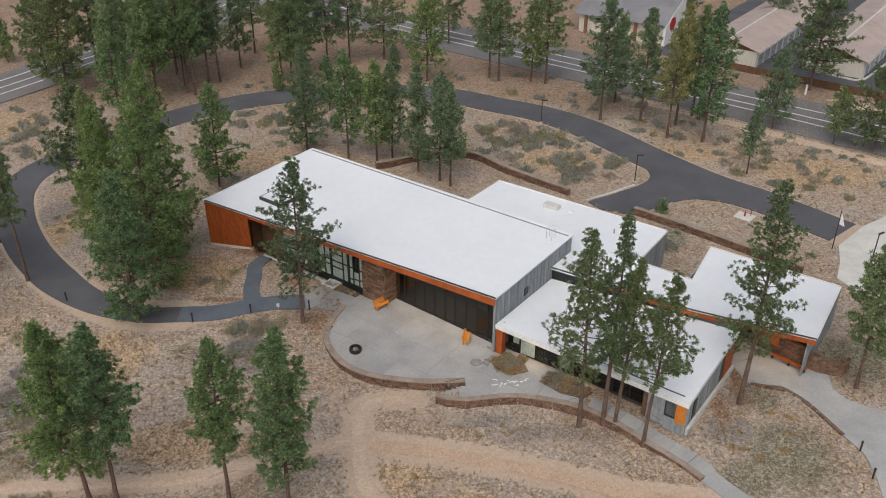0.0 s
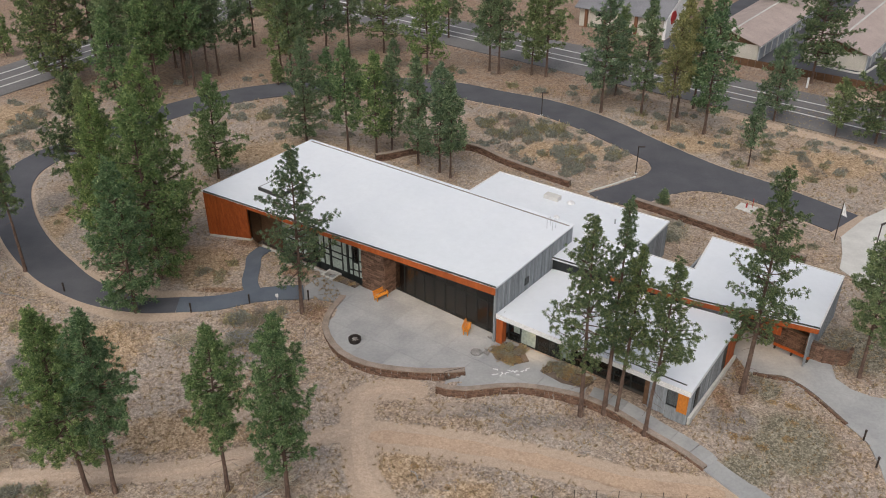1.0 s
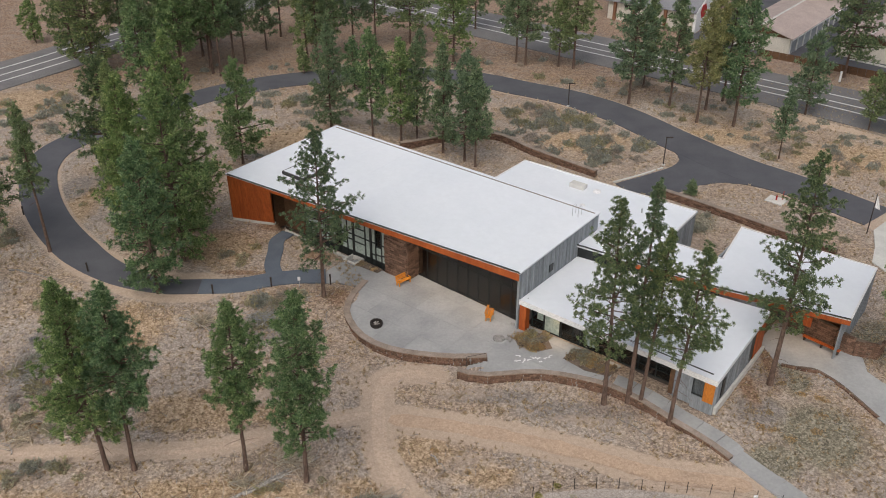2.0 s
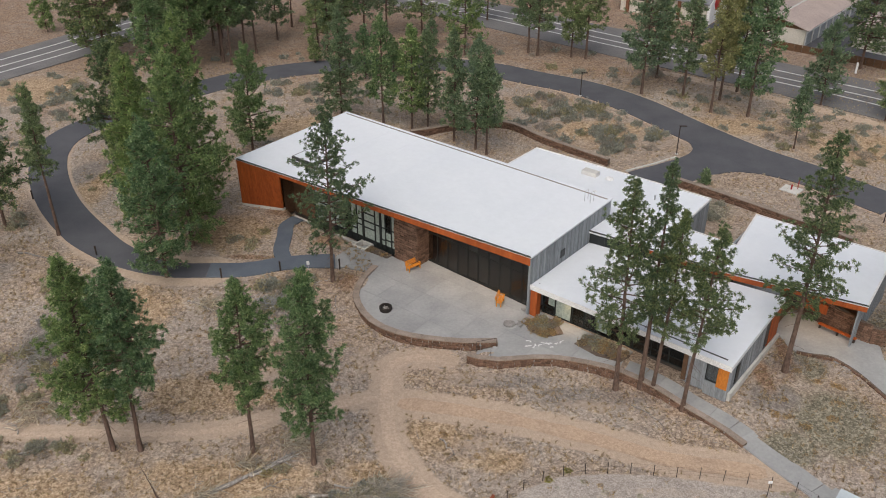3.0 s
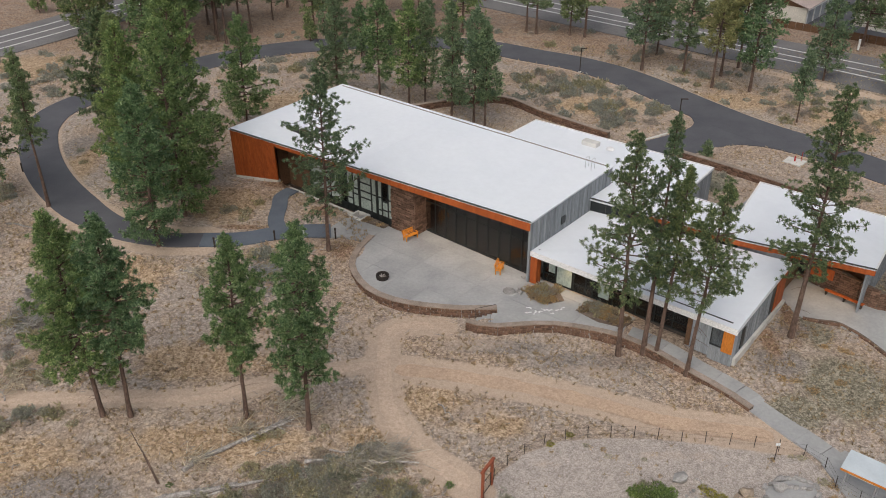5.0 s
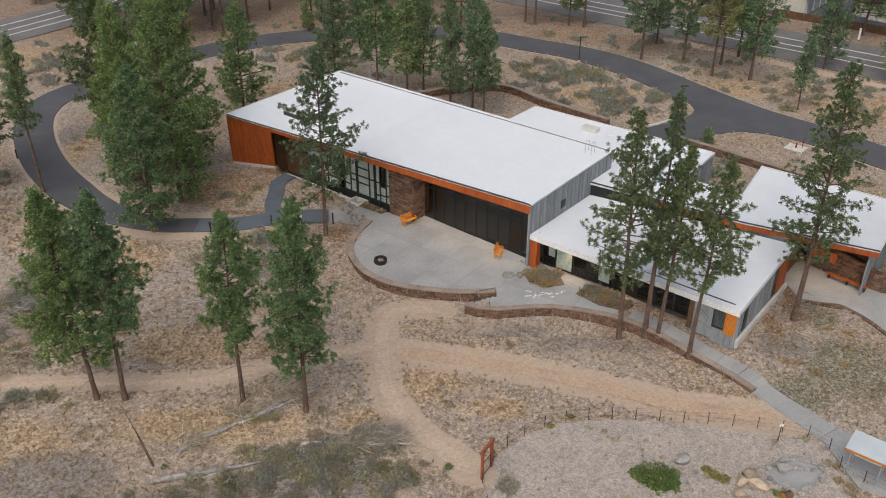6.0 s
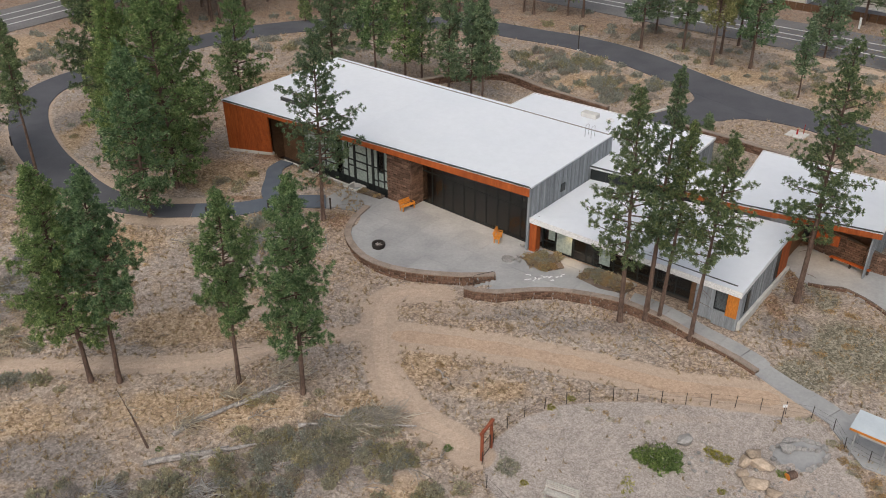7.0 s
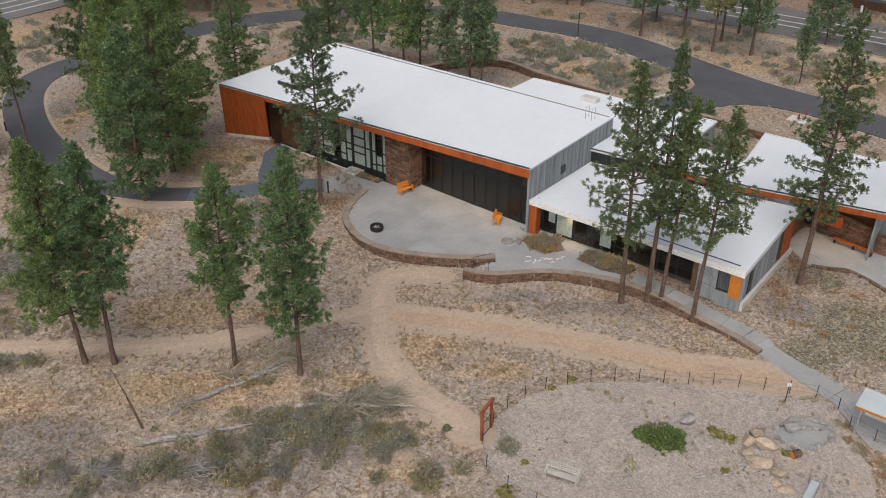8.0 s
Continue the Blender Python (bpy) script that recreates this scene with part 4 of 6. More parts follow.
# low wing interior, its shade likewise in the colour
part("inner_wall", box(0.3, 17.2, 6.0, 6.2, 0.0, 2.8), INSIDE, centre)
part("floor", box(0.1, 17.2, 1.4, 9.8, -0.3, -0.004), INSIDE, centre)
for i in range(5):
    l = 14.25 + i * 0.29
    part("board", box(l, l + 0.275, 0.42 + 0.015 * (i % 2), 0.6, -0.35, 2.55), GREYWOOD, centre)
part("board", box(13.85, 14.2, 0.45, 0.62, -0.2, 2.58), SOFFIT, centre)
part("wall", box(13.9, 17.3, 0.6, 0.75, -0.4, 2.4), GREYWOOD, centre)
part("sill_wall", box(15.7, 17.42, 0.42, 0.6, -0.6, 0.62), GREYWOOD, centre, "grey boards under the corner window")
corner = glazing(centre, (15.7, 0.5), (16.62, 0.5), 0.62, (2.5, 2.48), [0, 1.0], (0.66,), label="dark corner window")
part("panel", box(16.62, 17.44, 0.38, 0.58, 0.45, 2.42), AMBER, centre, "orange wooden panel")
for i in range(24):
    d = 0.45 + i * 0.29
    part("board", box(17.40, 17.50 + 0.015 * (i % 2), d, d + 0.275, -0.6, low_z(17.5, d) - 0.41), GREYWOOD, centre)
part("wall", box(17.25, 17.395, 0.45, 10.4, -0.6, 2.4), GREYWOOD, centre)
part("window", box(17.5, 17.56, 1.7, 2.3, 0.3, 2.0), FRAME, centre, "narrow dark window")
part("window", box(17.4, 17.46, 7.45, 8.5, 0.2, 2.6), FRAME, centre, "tall dark window")
for i in range(7):
    d = 8.5 + i * 0.29
    part("board", box(17.40, 17.5, d, d + 0.28, -0.1, low_z(17.5, d) - 0.41), ORANGE, centre)
part("plinth", box(17.53, 17.75, 0.6, 10.6, -0.7, 0.12), PALECON, centre, "pale concrete plinth")

# the raised east roof, with an orange fascia
E_CORNERS = [(0.06, 9.3), (13.4, 10.42), (23.3, 12.4), (22.72, 22.05), (10.5, 22.0), (11.4, 15.25), (0.06, 15.3)]
east = part("roof", prism(E_CORNERS, EAST_Z - 0.1, EAST_Z), ROOF, centre, "white membrane roof of the east wing")
for a, b in zip(E_CORNERS, E_CORNERS[1:]):
    part("roof_edge", wall_between(a, b, (EAST_Z - 0.06,) * 2, (EAST_Z + 0.05,) * 2, 0.14), EDGE if a in E_CORNERS[:2] else WHITE, east)
part("soffit", prism([(0.1, 9.55), (13.4, 10.65), (23.1, 12.6), (22.6, 21.9), (10.7, 21.8), (11.6, 15.1), (0.1, 15.2)], EAST_Z - 0.5, EAST_Z - 0.105), SOFFIT, centre)


def east_front(l):
    """How far back the east roof's front edge lies."""
    return float(np.interp(l, [0.06, 13.4, 23.3], [9.3, 10.42, 12.4]))


stops = [5.6, 8.2, 10.8, 13.4, 15.9, 18.4, 20.9, 23.26]
for l0, l1 in zip(stops, stops[1:]):
    d0, d1 = east_front(l0) + 0.03, east_front(l1) + 0.03
    part("fascia_board", prism([(l0, d0), (l1 - 0.005, d1), (l1 - 0.005, d1 + 0.12), (l0, d0 + 0.12)], EAST_Z - 0.58, EAST_Z - 0.105), ORANGE, centre, "orange stained fascia board")
part("fascia", wall_between((0.06, 9.33), (5.58, 9.8), (EAST_Z - 0.2,) * 2, (EAST_Z - 0.105,) * 2, 0.12), WHITE, centre, "white metal fascia")
clerestory = part("window", wall_between((0.1, 9.5), (13.2, 10.6), (2.6, 2.9), (EAST_Z - 0.15,) * 2, 0.06), FRAME, centre, "dark clerestory window band")
for i in range(1, 9):
    l = 0.1 + i * 13.1 / 9
    d = east_front(l) + 0.13
    part("mullion", box(l - 0.03, l + 0.03, d, d + 0.05, 2.7, EAST_Z - 0.15), EDGE, clerestory)
part("wall", box(0.1, 17.0, 10.95, 11.1, -0.3, 3.69), GREYWOOD, centre)
part("wall", box(16.8, 17.0, 11.1, 15.7, -0.2, 3.55), SOFFIT, centre, "dark entry side wall")
for i in range(32):
    d = 12.95 + i * 0.29
    part("board", box(22.55, 22.67 + 0.015 * (i % 2), d, d + 0.275, -0.4, 3.9), GREYWOOD, centre)
part("wall", box(10.8, 22.5, 21.9, 22.1, -0.3, 3.9), GREYWOOD, centre)
part("wall", box(10.8, 11.0, 15.6, 21.9, -0.3, 3.9), GREYWOOD, centre)
part("wall", box(0.1, 11.0, 15.3, 15.5, -0.3, 3.9), GREYWOOD, centre)
part("door", box(17.0, 19.0, 15.6, 15.7, 0.0, 2.4), FRAME, centre, "dark glass entrance door")
part("wall", box(17.0, 22.5, 15.7, 15.9, -0.3, 3.55), BROWNWALL, centre)

# the back wing
B_CORNERS = [(-15.0, 13.3), (5.75, 13.3), (5.45, 23.75), (-15.0, 23.5)]
back = part("roof", prism(B_CORNERS, BACK_Z - 0.15, BACK_Z), ROOF, centre, "white membrane roof of the back wing")
for a, b in zip(B_CORNERS[1:], B_CORNERS[2:] + B_CORNERS[:1]):
    part("roof_edge", wall_between(a, b, (BACK_Z - 0.06,) * 2, (BACK_Z + 0.07,) * 2, 0.14), WHITE, back)
for i in range(30):
    d = 15.9 + i * 0.26
    if d < 23.4:
        part("board", box(5.3, 5.42 + 0.012 * (i % 2), d, d + 0.25, -0.3, BACK_Z - 0.152), GREYWOOD, centre)
part("wall", box(-14.8, 5.25, 23.2, 23.4, -0.3, 3.3), GREYWOOD, centre)
part("wall", box(-14.8, -14.6, 13.4, 23.2, -0.3, 3.3), GREYWOOD, centre)


def dome(parent, l, d, z, r):
    bm = bmesh.new()
    bmesh.ops.create_uvsphere(bm, u_segments=12, v_segments=6, radius=r)
    for v in bm.verts:
        v.co.z = max(v.co.z * 0.55, -0.02)
    bm.transform(Matrix.Translation((l, d, z)))
    part("roof_dome", bm, WHITE, parent, "small white roof dome")


dome(back, -4.6, 21.3, BACK_Z + 0.05, 0.45)
dome(back, -4.2, 17.6, BACK_Z + 0.05, 0.35)
part("roof_unit", box(-7.6, -5.9, 20.7, 21.6, BACK_Z, BACK_Z + 0.45, 0.03), PALECON, back, "pale roof ventilation unit")
part("roof_vent", tube([(1.2, 20, BACK_Z), (1.2, 20, BACK_Z + 0.5)], 0.08), GALV, back)
# roof ladder rails where the hall meets the lower roofs
for l in (-1.6, -1.0):
    z = hall_z(l, 11.4)
    part("roof_rail", tube([(l, 11.0, z), (l, 11.0, z + 0.95), (l, 11.1, z + 1.05), (l, 11.5, z + 1.05), (l, 11.6, z + 0.95), (l, 11.6, z)], 0.025, 6), GALV, roof, "galvanised ladder rail")
# skylight upstand at the west end
z = hall_z(-28, 2.3)
sk = part("skylight", box(-29.3, -26.2, 0.4, 3.6, z - 0.1, z + 0.3), EDGE, roof, "dark metal skylight kerb")
part("skylight_pane", box(-29.15, -26.35, 0.55, 3.45, z + 0.3, z + 0.33), ROOF, sk, "pale skylight glazing")


# ---------------------------------------------------------------- terrace, walls and walks
def slab_panels(owner, poly, z, thick, step, turn):
    """Concrete panels with open joints, cut from a polygon on a turned grid."""
    bm = bmesh.new()
    bm.faces.new([bm.verts.new((x, y, 0)) for x, y in poly])
    a = radians(turn)
    ways = [Vector((math.cos(a), math.sin(a), 0)), Vector((-math.sin(a), math.cos(a), 0))]
    o = Vector((*CORNER, 0))
    for way in ways:
        s = [(v.co - o).dot(way) for v in bm.verts]
        for c in np.arange(math.floor(min(s) / step) * step, max(s), step):
            bmesh.ops.bisect_plane(bm, geom=bm.verts[:] + bm.edges[:] + bm.faces[:], plane_co=o + way * float(c), plane_no=way)
    for f in bm.faces:
        if f.calc_area() < 0.02:
            continue
        mid = f.calc_center_median()
        ring = []
        for v in f.verts:
            to = mid - v.co
            ring.append(v.co + to.normalized() * min(0.012, to.length * 0.4))
        slab = prism([(p.x, p.y) for p in ring], z - thick, z)
        part("slab", slab, CONCRETE, owner)
    bm.free()


ramp_top = RAMP_EDGE[RAMP_EDGE[:, 0] <= 11.05]
ramp_top = ramp_top[ramp_top[:, 0] > 1.3]
PATIO = [*PATIO_EDGE.tolist(), (1.9, 56.3), (1.35, 55.0), *ramp_top.tolist(), (11.9, 55.1), site(9.5, 1.0), site(0.3, 1.05), site(-0.3, 1.0), site(-12.4, 1.6), site(-12.5, 0), site(-15.3, 0), (-9.0, 70.9), (-8.7, 69.5)]
patio = tagged(empty("patio"), "grey concrete patio with saw-cut joints", "patio", kind="structure")
part("base", prism(PATIO, -1.5, -0.13), CONCRETE, patio)


def retaining_wall(name, line, top, thick, label, drop=0.3, cap=True):
    """A wall of rough stones along a line whose outer side is on its left, with a flat cap."""
    wall = tagged(empty(name), label, "wall", kind="structure")
    n = len(line)
    tops = [top] * n if isinstance(top, (int, float)) else list(top)
    lows = [float(level(*p[:2])) - drop for p in line]
    inner = line - sides_of(line) * 0.06
    part("core", strip_prism(inner, -1, thick - 0.06, lows, [t - 0.02 for t in tops]), SOIL, wall)
    step = 3
    for i in range(0, n - 1, step):
        j = min(i + step, n - 1)
        a, b = line[j], line[i]
        z1 = (tops[i] + tops[j]) / 2 - (0.07 if cap else 0)
        face_stones(wall, a, b, min(lows[i], lows[j]) + drop * 0.4, z1, 0.2, 0.45, 0.2)
        if cap:
            m = line[[i, j]]
            off = sides_of(line)[[i, j]]
            o, q = m + off * 0.12, m - off * (thick + 0.03)
            bm = prism([tuple(o[0]), tuple(q[0]), tuple(q[1]), tuple(o[1])], [tops[i] - 0.06, tops[i] - 0.06, tops[j] - 0.06, tops[j] - 0.06], [tops[i] + 0.02, tops[i] + 0.02, tops[j] + 0.02, tops[j] + 0.02])
            part("cap_stone", bm, CAP, wall)
    return wall


retaining_wall("retaining_wall", PATIO_EDGE[::-1], 0.10, 0.42, "curved low wall of brown ledge stone round the patio")
ramp_z = [float(np.interp(x, [11, 19.1], [0.0, -0.72])) for x in RAMP_EDGE[:, 0]]
retaining_wall("retaining_wall", RAMP_EDGE[::-1], [z + 0.08 for z in ramp_z[::-1]], 0.35, "brown stone wall along the sloping walk")
slab_panels(patio, PATIO, 0.0, 0.12, 3.0, BEARING)

way_in = tagged(empty("concrete_link"), "pale concrete walk joining the asphalt path to the patio", "walkway", kind="structure")
for lo, hi in ((-13.3, -11.75), (-11.75, -10.2), (-10.2, -8.5)):
    bm = bmesh.new()
    bm.faces.new([bm.verts.new((x, y, 0)) for x, y in LINK])
    for c, away_from in ((lo + 0.006, -1), (hi - 0.006, 1)):
        bmesh.ops.bisect_plane(bm, geom=bm.verts[:] + bm.edges[:] + bm.faces[:], plane_co=(c, 0, 0), plane_no=(away_from, 0, 0), clear_outer=True)
    top_face = bmesh.ops.extrude_face_region(bm, geom=bm.faces[:])
    for v in bm.verts:
        v.co.z = float(np.interp(v.co.x, [-13.3, -10.2], [0.28, 0.004]))
    for v in (g for g in top_face["geom"] if isinstance(g, bmesh.types.BMVert)):
        v.co.z -= 0.25
    part("slab", bm, CONCRETE, way_in)

# the sloping walk, panel by panel, down to the shelter
walk_line = np.vstack([RAMP_EDGE[RAMP_EDGE[:, 0] > 11.0], spline(RAMP_END, 0.5)[1:]])
walk_z = [float(np.interp(x, [11, 19.1], [0.0, -0.72])) if x < 19.1 else max(float(level(x, y)) + 0.1, -1.75) for x, y in walk_line]
footwalk = tagged(empty("concrete_walk"), "narrow concrete walk sloping down beside a stone wall", "walkway", kind="structure")
for i in range(0, len(walk_line) - 3, 3):
    s = slice(i, i + 4)
    line = walk_line[s].copy()
    part("slab", strip_prism(line, 1, 1.75, [z - 1.0 for z in walk_z[s]], walk_z[s]), CONCRETE, footwalk)
steps = tagged(empty("concrete_steps"), "short flight of concrete steps from patio to trail", "steps")
for i in range(4):
    a, b = np.array((1.45, 55.0)), np.array((1.9, 56.5))
    way = np.array((-0.96, 0.1)) * 0.42
    p = [tuple(a + way * i), tuple(b + way * i), tuple(b + way * (i + 1)), tuple(a + way * (i + 1))]
    part("step", prism(p[::-1], -1.4, -0.16 * (i + 1)), CONCRETE, steps)
for k in (0, 1):
    q = np.array((1.3, 55.15)) if k == 0 else np.array((1.75, 56.4))
    part("handrail", tube([(*q, -0.1), (*q, 0.75), (*(q + (-1.6, 0.17)), 0.2), (*(q + (-1.6, 0.17)), -0.7)], 0.022, 6), IRON, steps)

sheet("court_pavement", COURT, 0.06, CONCRETE, "grey concrete entrance pavement")
COURT_EDGE = spline([(25.9, 56.95), (27.0, 56.6), (28.3, 56.4), (29.0, 55.7), (29.9, 54.3), (31.3, 50.9)], 0.45)
COURT_EDGE = COURT_EDGE[::-1]
retaining_wall("court_wall", COURT_EDGE, [float(level(*p)) + 0.13 for p in COURT_EDGE], 0.22, "low brown stone kerb wall along the court", cap=False)
ENTRY = spline([site(25.6, 16.6), site(25.4, 15.2), site(24.2, 14.6), site(22.6, 14.45), site(19.6, 14.9), site(17.6, 15.3)], 0.45)
retaining_wall("entrance_wall", ENTRY, [float(np.interp(i, [0, len(ENTRY) - 1], [0.75, 2.4])) for i in range(len(ENTRY))], 0.4, "brown ledge-stone entrance wall with tapering top", cap=False)
BACKWALL = spline([(15.0, 92.2), (8.2, 97.8), (3.4, 102.4), (-2, 101.8), (-8.4, 99.0)], 0.5)
retaining_wall("garden_wall", BACKWALL, [float(level(*p)) + 0.9 for p in BACKWALL], 0.4, "brown stone wall behind the hall")
BACKWALL2 = spline([(36.5, 74.5), (32.1, 78.6), (26.2, 84.0), (21.9, 87.6)], 0.5)
retaining_wall("garden_wall", BACKWALL2, [float(level(*p)) + 0.9 for p in BACKWALL2], 0.4, "brown stone wall beside the drive")


# ---------------------------------------------------------------- pines
def blades(centres, ways, count, length, width, rnd, spread=1.0, flare=0.0):
    """Tufts of narrow leaves, one triangle each: pointed, or, for the share `flare`, widening outwards."""
    n = len(centres)
    c = np.repeat(centres, count, 0)
    w = np.repeat(ways, count, 0)
    d = rnd.normal(size=(n * count, 3)) * spread + w
    d /= np.linalg.norm(d, axis=1, keepdims=True) + 1e-9
    side = np.cross(d, rnd.normal(size=d.shape))
    side /= np.linalg.norm(side, axis=1, keepdims=True) + 1e-9
    ln = length * rnd.uniform(0.65, 1.2, (n * count, 1))
    wd = width * rnd.uniform(0.7, 1.3, (n * count, 1))
    out = rnd.random((n * count, 1)) < flare
    near, far = c + d * ln * 0.1, c + d * ln
    broad, tip = np.where(out, far, near), np.where(out, near, far)
    return np.stack([broad - side * wd / 2, broad + side * wd / 2, tip], 1).reshape(-1, 3)


def soup(name, verts, mat, parent=None):
    """Many loose triangles as one mesh."""
    me = bpy.data.meshes.new(name)
    n = len(verts)
    me.vertices.add(n)
    me.vertices.foreach_set("co", np.asarray(verts, np.float32).ravel())
    me.loops.add(n)
    me.loops.foreach_set("vertex_index", np.arange(n, dtype=np.int32))
    me.polygons.add(n // 3)
    me.polygons.foreach_set("loop_start", np.arange(0, n, 3, dtype=np.int32))
    me.update(calc_edges=True)
    me.materials.append(mat)
    ob = new(name, me)
    ob.parent = parent
    return ob


def pine(x, y, high, base, reach, seed, mat, label, lean=(0, 0), limbs_per_m=6.0, puffs=3.0, tuft=(44, 0.30, 0.075), uneven=0.27, girth=0.0108):
    """A ponderosa: bare lower trunk, dead stubs, and limbs that carry round tufts of needles."""
    rnd = np.random.default_rng(seed)
    tree = tagged(empty("pine_tree", pose(x, y, float(level(x, y)) - 0.05)), label, "tree")
    zs = np.linspace(0, high, 13)
    bend = np.cumsum(rnd.normal(0, 0.04, (13, 2)), 0) * (zs[:, None] / high) ** 0.5
    axis_xy = bend + np.outer(zs, lean)
    r0 = girth * high
    radii = [r0 * (1.25 if i == 0 else 1) * (1 - 0.93 * (z / high) ** 0.9) + 0.012 for i, z in enumerate(zs)]
    part("trunk", tube([(*a, z) for a, z in zip(axis_xy, zs)], radii, 9), BARK, tree, "reddish-brown plated bark")
    limbs, cs, ws = bmesh.new(), [], []
    n = int((high - base) * limbs_per_m) + 8
    gap = rnd.uniform(0, 6.28, 3), rnd.uniform(0.1, 0.75, 3)
    for i in range(n):
        s = ((i + rnd.uniform(0, 1)) / n) ** 0.92
        z = base + (high - base) * s * 0.985
        az = i * 2.399963 + rnd.normal(0, 0.5)
        shape = np.interp(s, [0, 0.1, 0.28, 0.5, 0.72, 0.9, 1], [0.62, 0.88, 1.0, 0.86, 0.58, 0.27, 0.08])
        thin = min(1 - 0.45 * math.exp(-((math.remainder(az - g, 6.2832) / 0.7) ** 2 + ((s - h) / 0.13) ** 2)) for g, h in zip(*gap))
        ln = max(0.3, reach * shape * thin * rnd.uniform(0.89 - uneven, 0.89 + uneven))
        rise = np.interp(s, [0, 0.3, 0.7, 1], [-0.14, 0.08, 0.35, 0.85]) + rnd.normal(0, 0.12)
        o = np.array([np.interp(z, zs, axis_xy[:, 0]), np.interp(z, zs, axis_xy[:, 1]), z])
        way = np.array([math.cos(az) * math.cos(rise), math.sin(az) * math.cos(rise), math.sin(rise)])
        us = np.linspace(0, 1, 4)
        pts = o + np.outer(us * ln, way) + np.outer(us**2 * ln * 0.16, (0, 0, 1)) + np.outer(us * (1 - us) * ln * 0.25, rnd.normal(0, 0.35, 3))
        add_tube(limbs, [tuple(p) for p in pts], [0.018 * ln + 0.012, 0.012 * ln + 0.01, 0.008 * ln + 0.006, 0.004], 4)
        m = int(ln * puffs + rnd.uniform(0.6, 1.6)) + 1
        u = np.concatenate([[1.0], rnd.uniform(0.28, 1.0, m - 1)])
        at = np.stack([np.interp(u, us, pts[:, k]) for k in range(3)], 1)
        out = np.cross(way, (0, 0, 1))
        sidew = rnd.uniform(-1, 1, (m, 1)) * ln * 0.42 * (1.12 - u)[:, None]
        at = at + sidew * out + rnd.normal(0, 1, (m, 3)) * (0.10, 0.10, 0.20) + np.array((0, 0, 0.06))
        cs.append(at)
        ws.append(way * 0.35 + np.sign(sidew) * out * 0.2 + np.array((0, 0, 0.45)))
    for _ in range(5 + int(4 * rnd.random())):
        z, az = rnd.uniform(base * 0.45, base * 1.15), rnd.uniform(0, 6.28)
        o = Vector((np.interp(z, zs, axis_xy[:, 0]), np.interp(z, zs, axis_xy[:, 1]), z))
        d = Vector((math.cos(az), math.sin(az), rnd.uniform(-0.3, 0.1))) * rnd.uniform(0.5, 1.5)
        add_tube(limbs, [o, o + d * 0.6, o + d + Vector((0, 0, -0.12))], [0.022, 0.014, 0.005], 4)
    tagged(part("branchwork", limbs, BARK, tree), kind="stuff")
    cs, ws = np.concatenate(cs), np.concatenate(ws)
    soup("crown", blades(cs, ws, *tuft, rnd, 0.8, 0.55), mat, tree)
    return tree


KINDS = {"fresh": FRESH, "deep": DEEP, "dark": NEEDLES, "yellow": YELLOWED}
LABELS = {"deep": "deep green ponderosa pine with an open crown", "fresh": "bright green ponderosa pine with bare lower trunk", "dark": "dark green ponderosa pine standing in dry litter", "yellow": "yellowing ponderosa pine among greener ones"}
for i, (x, y, high, base, reach, kind, lean) in enumerate(PINES):
    if i < 4:
        grown = dict(limbs_per_m=10.0, puffs=6.4, tuft=(40, 0.23, 0.052))
    elif i < len(FRONT_PINES):
        grown = dict(limbs_per_m=6.6, puffs=6.2, tuft=(40, 0.21, 0.050), uneven=0.38)
    elif i < len(FRONT_PINES) + len(WEST_PINES):
        grown = dict(limbs_per_m=6.6, puffs=4.8, tuft=(30, 0.30, 0.075))
    else:
        grown = dict(limbs_per_m=6.2, puffs=3.8, tuft=(15, 0.39, 0.13))
    pine(x, y, high, base, reach, i + 1, KINDS[kind], LABELS[kind], lean, **grown)


# ---------------------------------------------------------------- neighbouring buildings
def gabled(name, x, y, turn, wide, long, eave, ridge, wall_mat, roof_mat, label, z=0.8):
    """A plain gabled building; its front gable stands along local x from 0 to wide, its length along y."""
    b = tagged(empty(name, pose(x, y, z, 0, 0, turn)), label, "building")
    bm = bmesh.new()
    v = [bm.verts.new(p) for p in ((0, 0, -0.6), (wide, 0, -0.6), (wide, 0, eave), (wide / 2, 0, ridge), (0, 0, eave))]
    w = [bm.verts.new((p.co.x, long, p.co.z)) for p in v]
    bm.faces.new(v[::-1])
    bm.faces.new(w)
    for i in range(5):
        j = (i + 1) % 5
        bm.faces.new((v[i], v[j], w[j], w[i]))
    part("wall", bm, wall_mat, b)
    k = (ridge - eave) / (wide / 2)
    for s in (0, 1):
        xs = (-0.5, wide / 2) if s == 0 else (wide / 2, wide + 0.5)
        zs = (eave - 0.5 * k, ridge) if s == 0 else (ridge, eave - 0.5 * k)
        bm = prism([(xs[0], -0.5), (xs[1], -0.5), (xs[1], long + 0.5), (xs[0], long + 0.5)], [zs[0] + 0.03, zs[1] + 0.03, zs[1] + 0.03, zs[0] + 0.03], [zs[0] + 0.15, zs[1] + 0.15, zs[1] + 0.15, zs[0] + 0.15])
        part("roof", bm, roof_mat, b)
    part("ridge_cap", box(wide / 2 - 0.18, wide / 2 + 0.18, -0.5, long + 0.5, ridge + 0.12, ridge + 0.2), PALECON, b, "pale ridge cap")
    return b


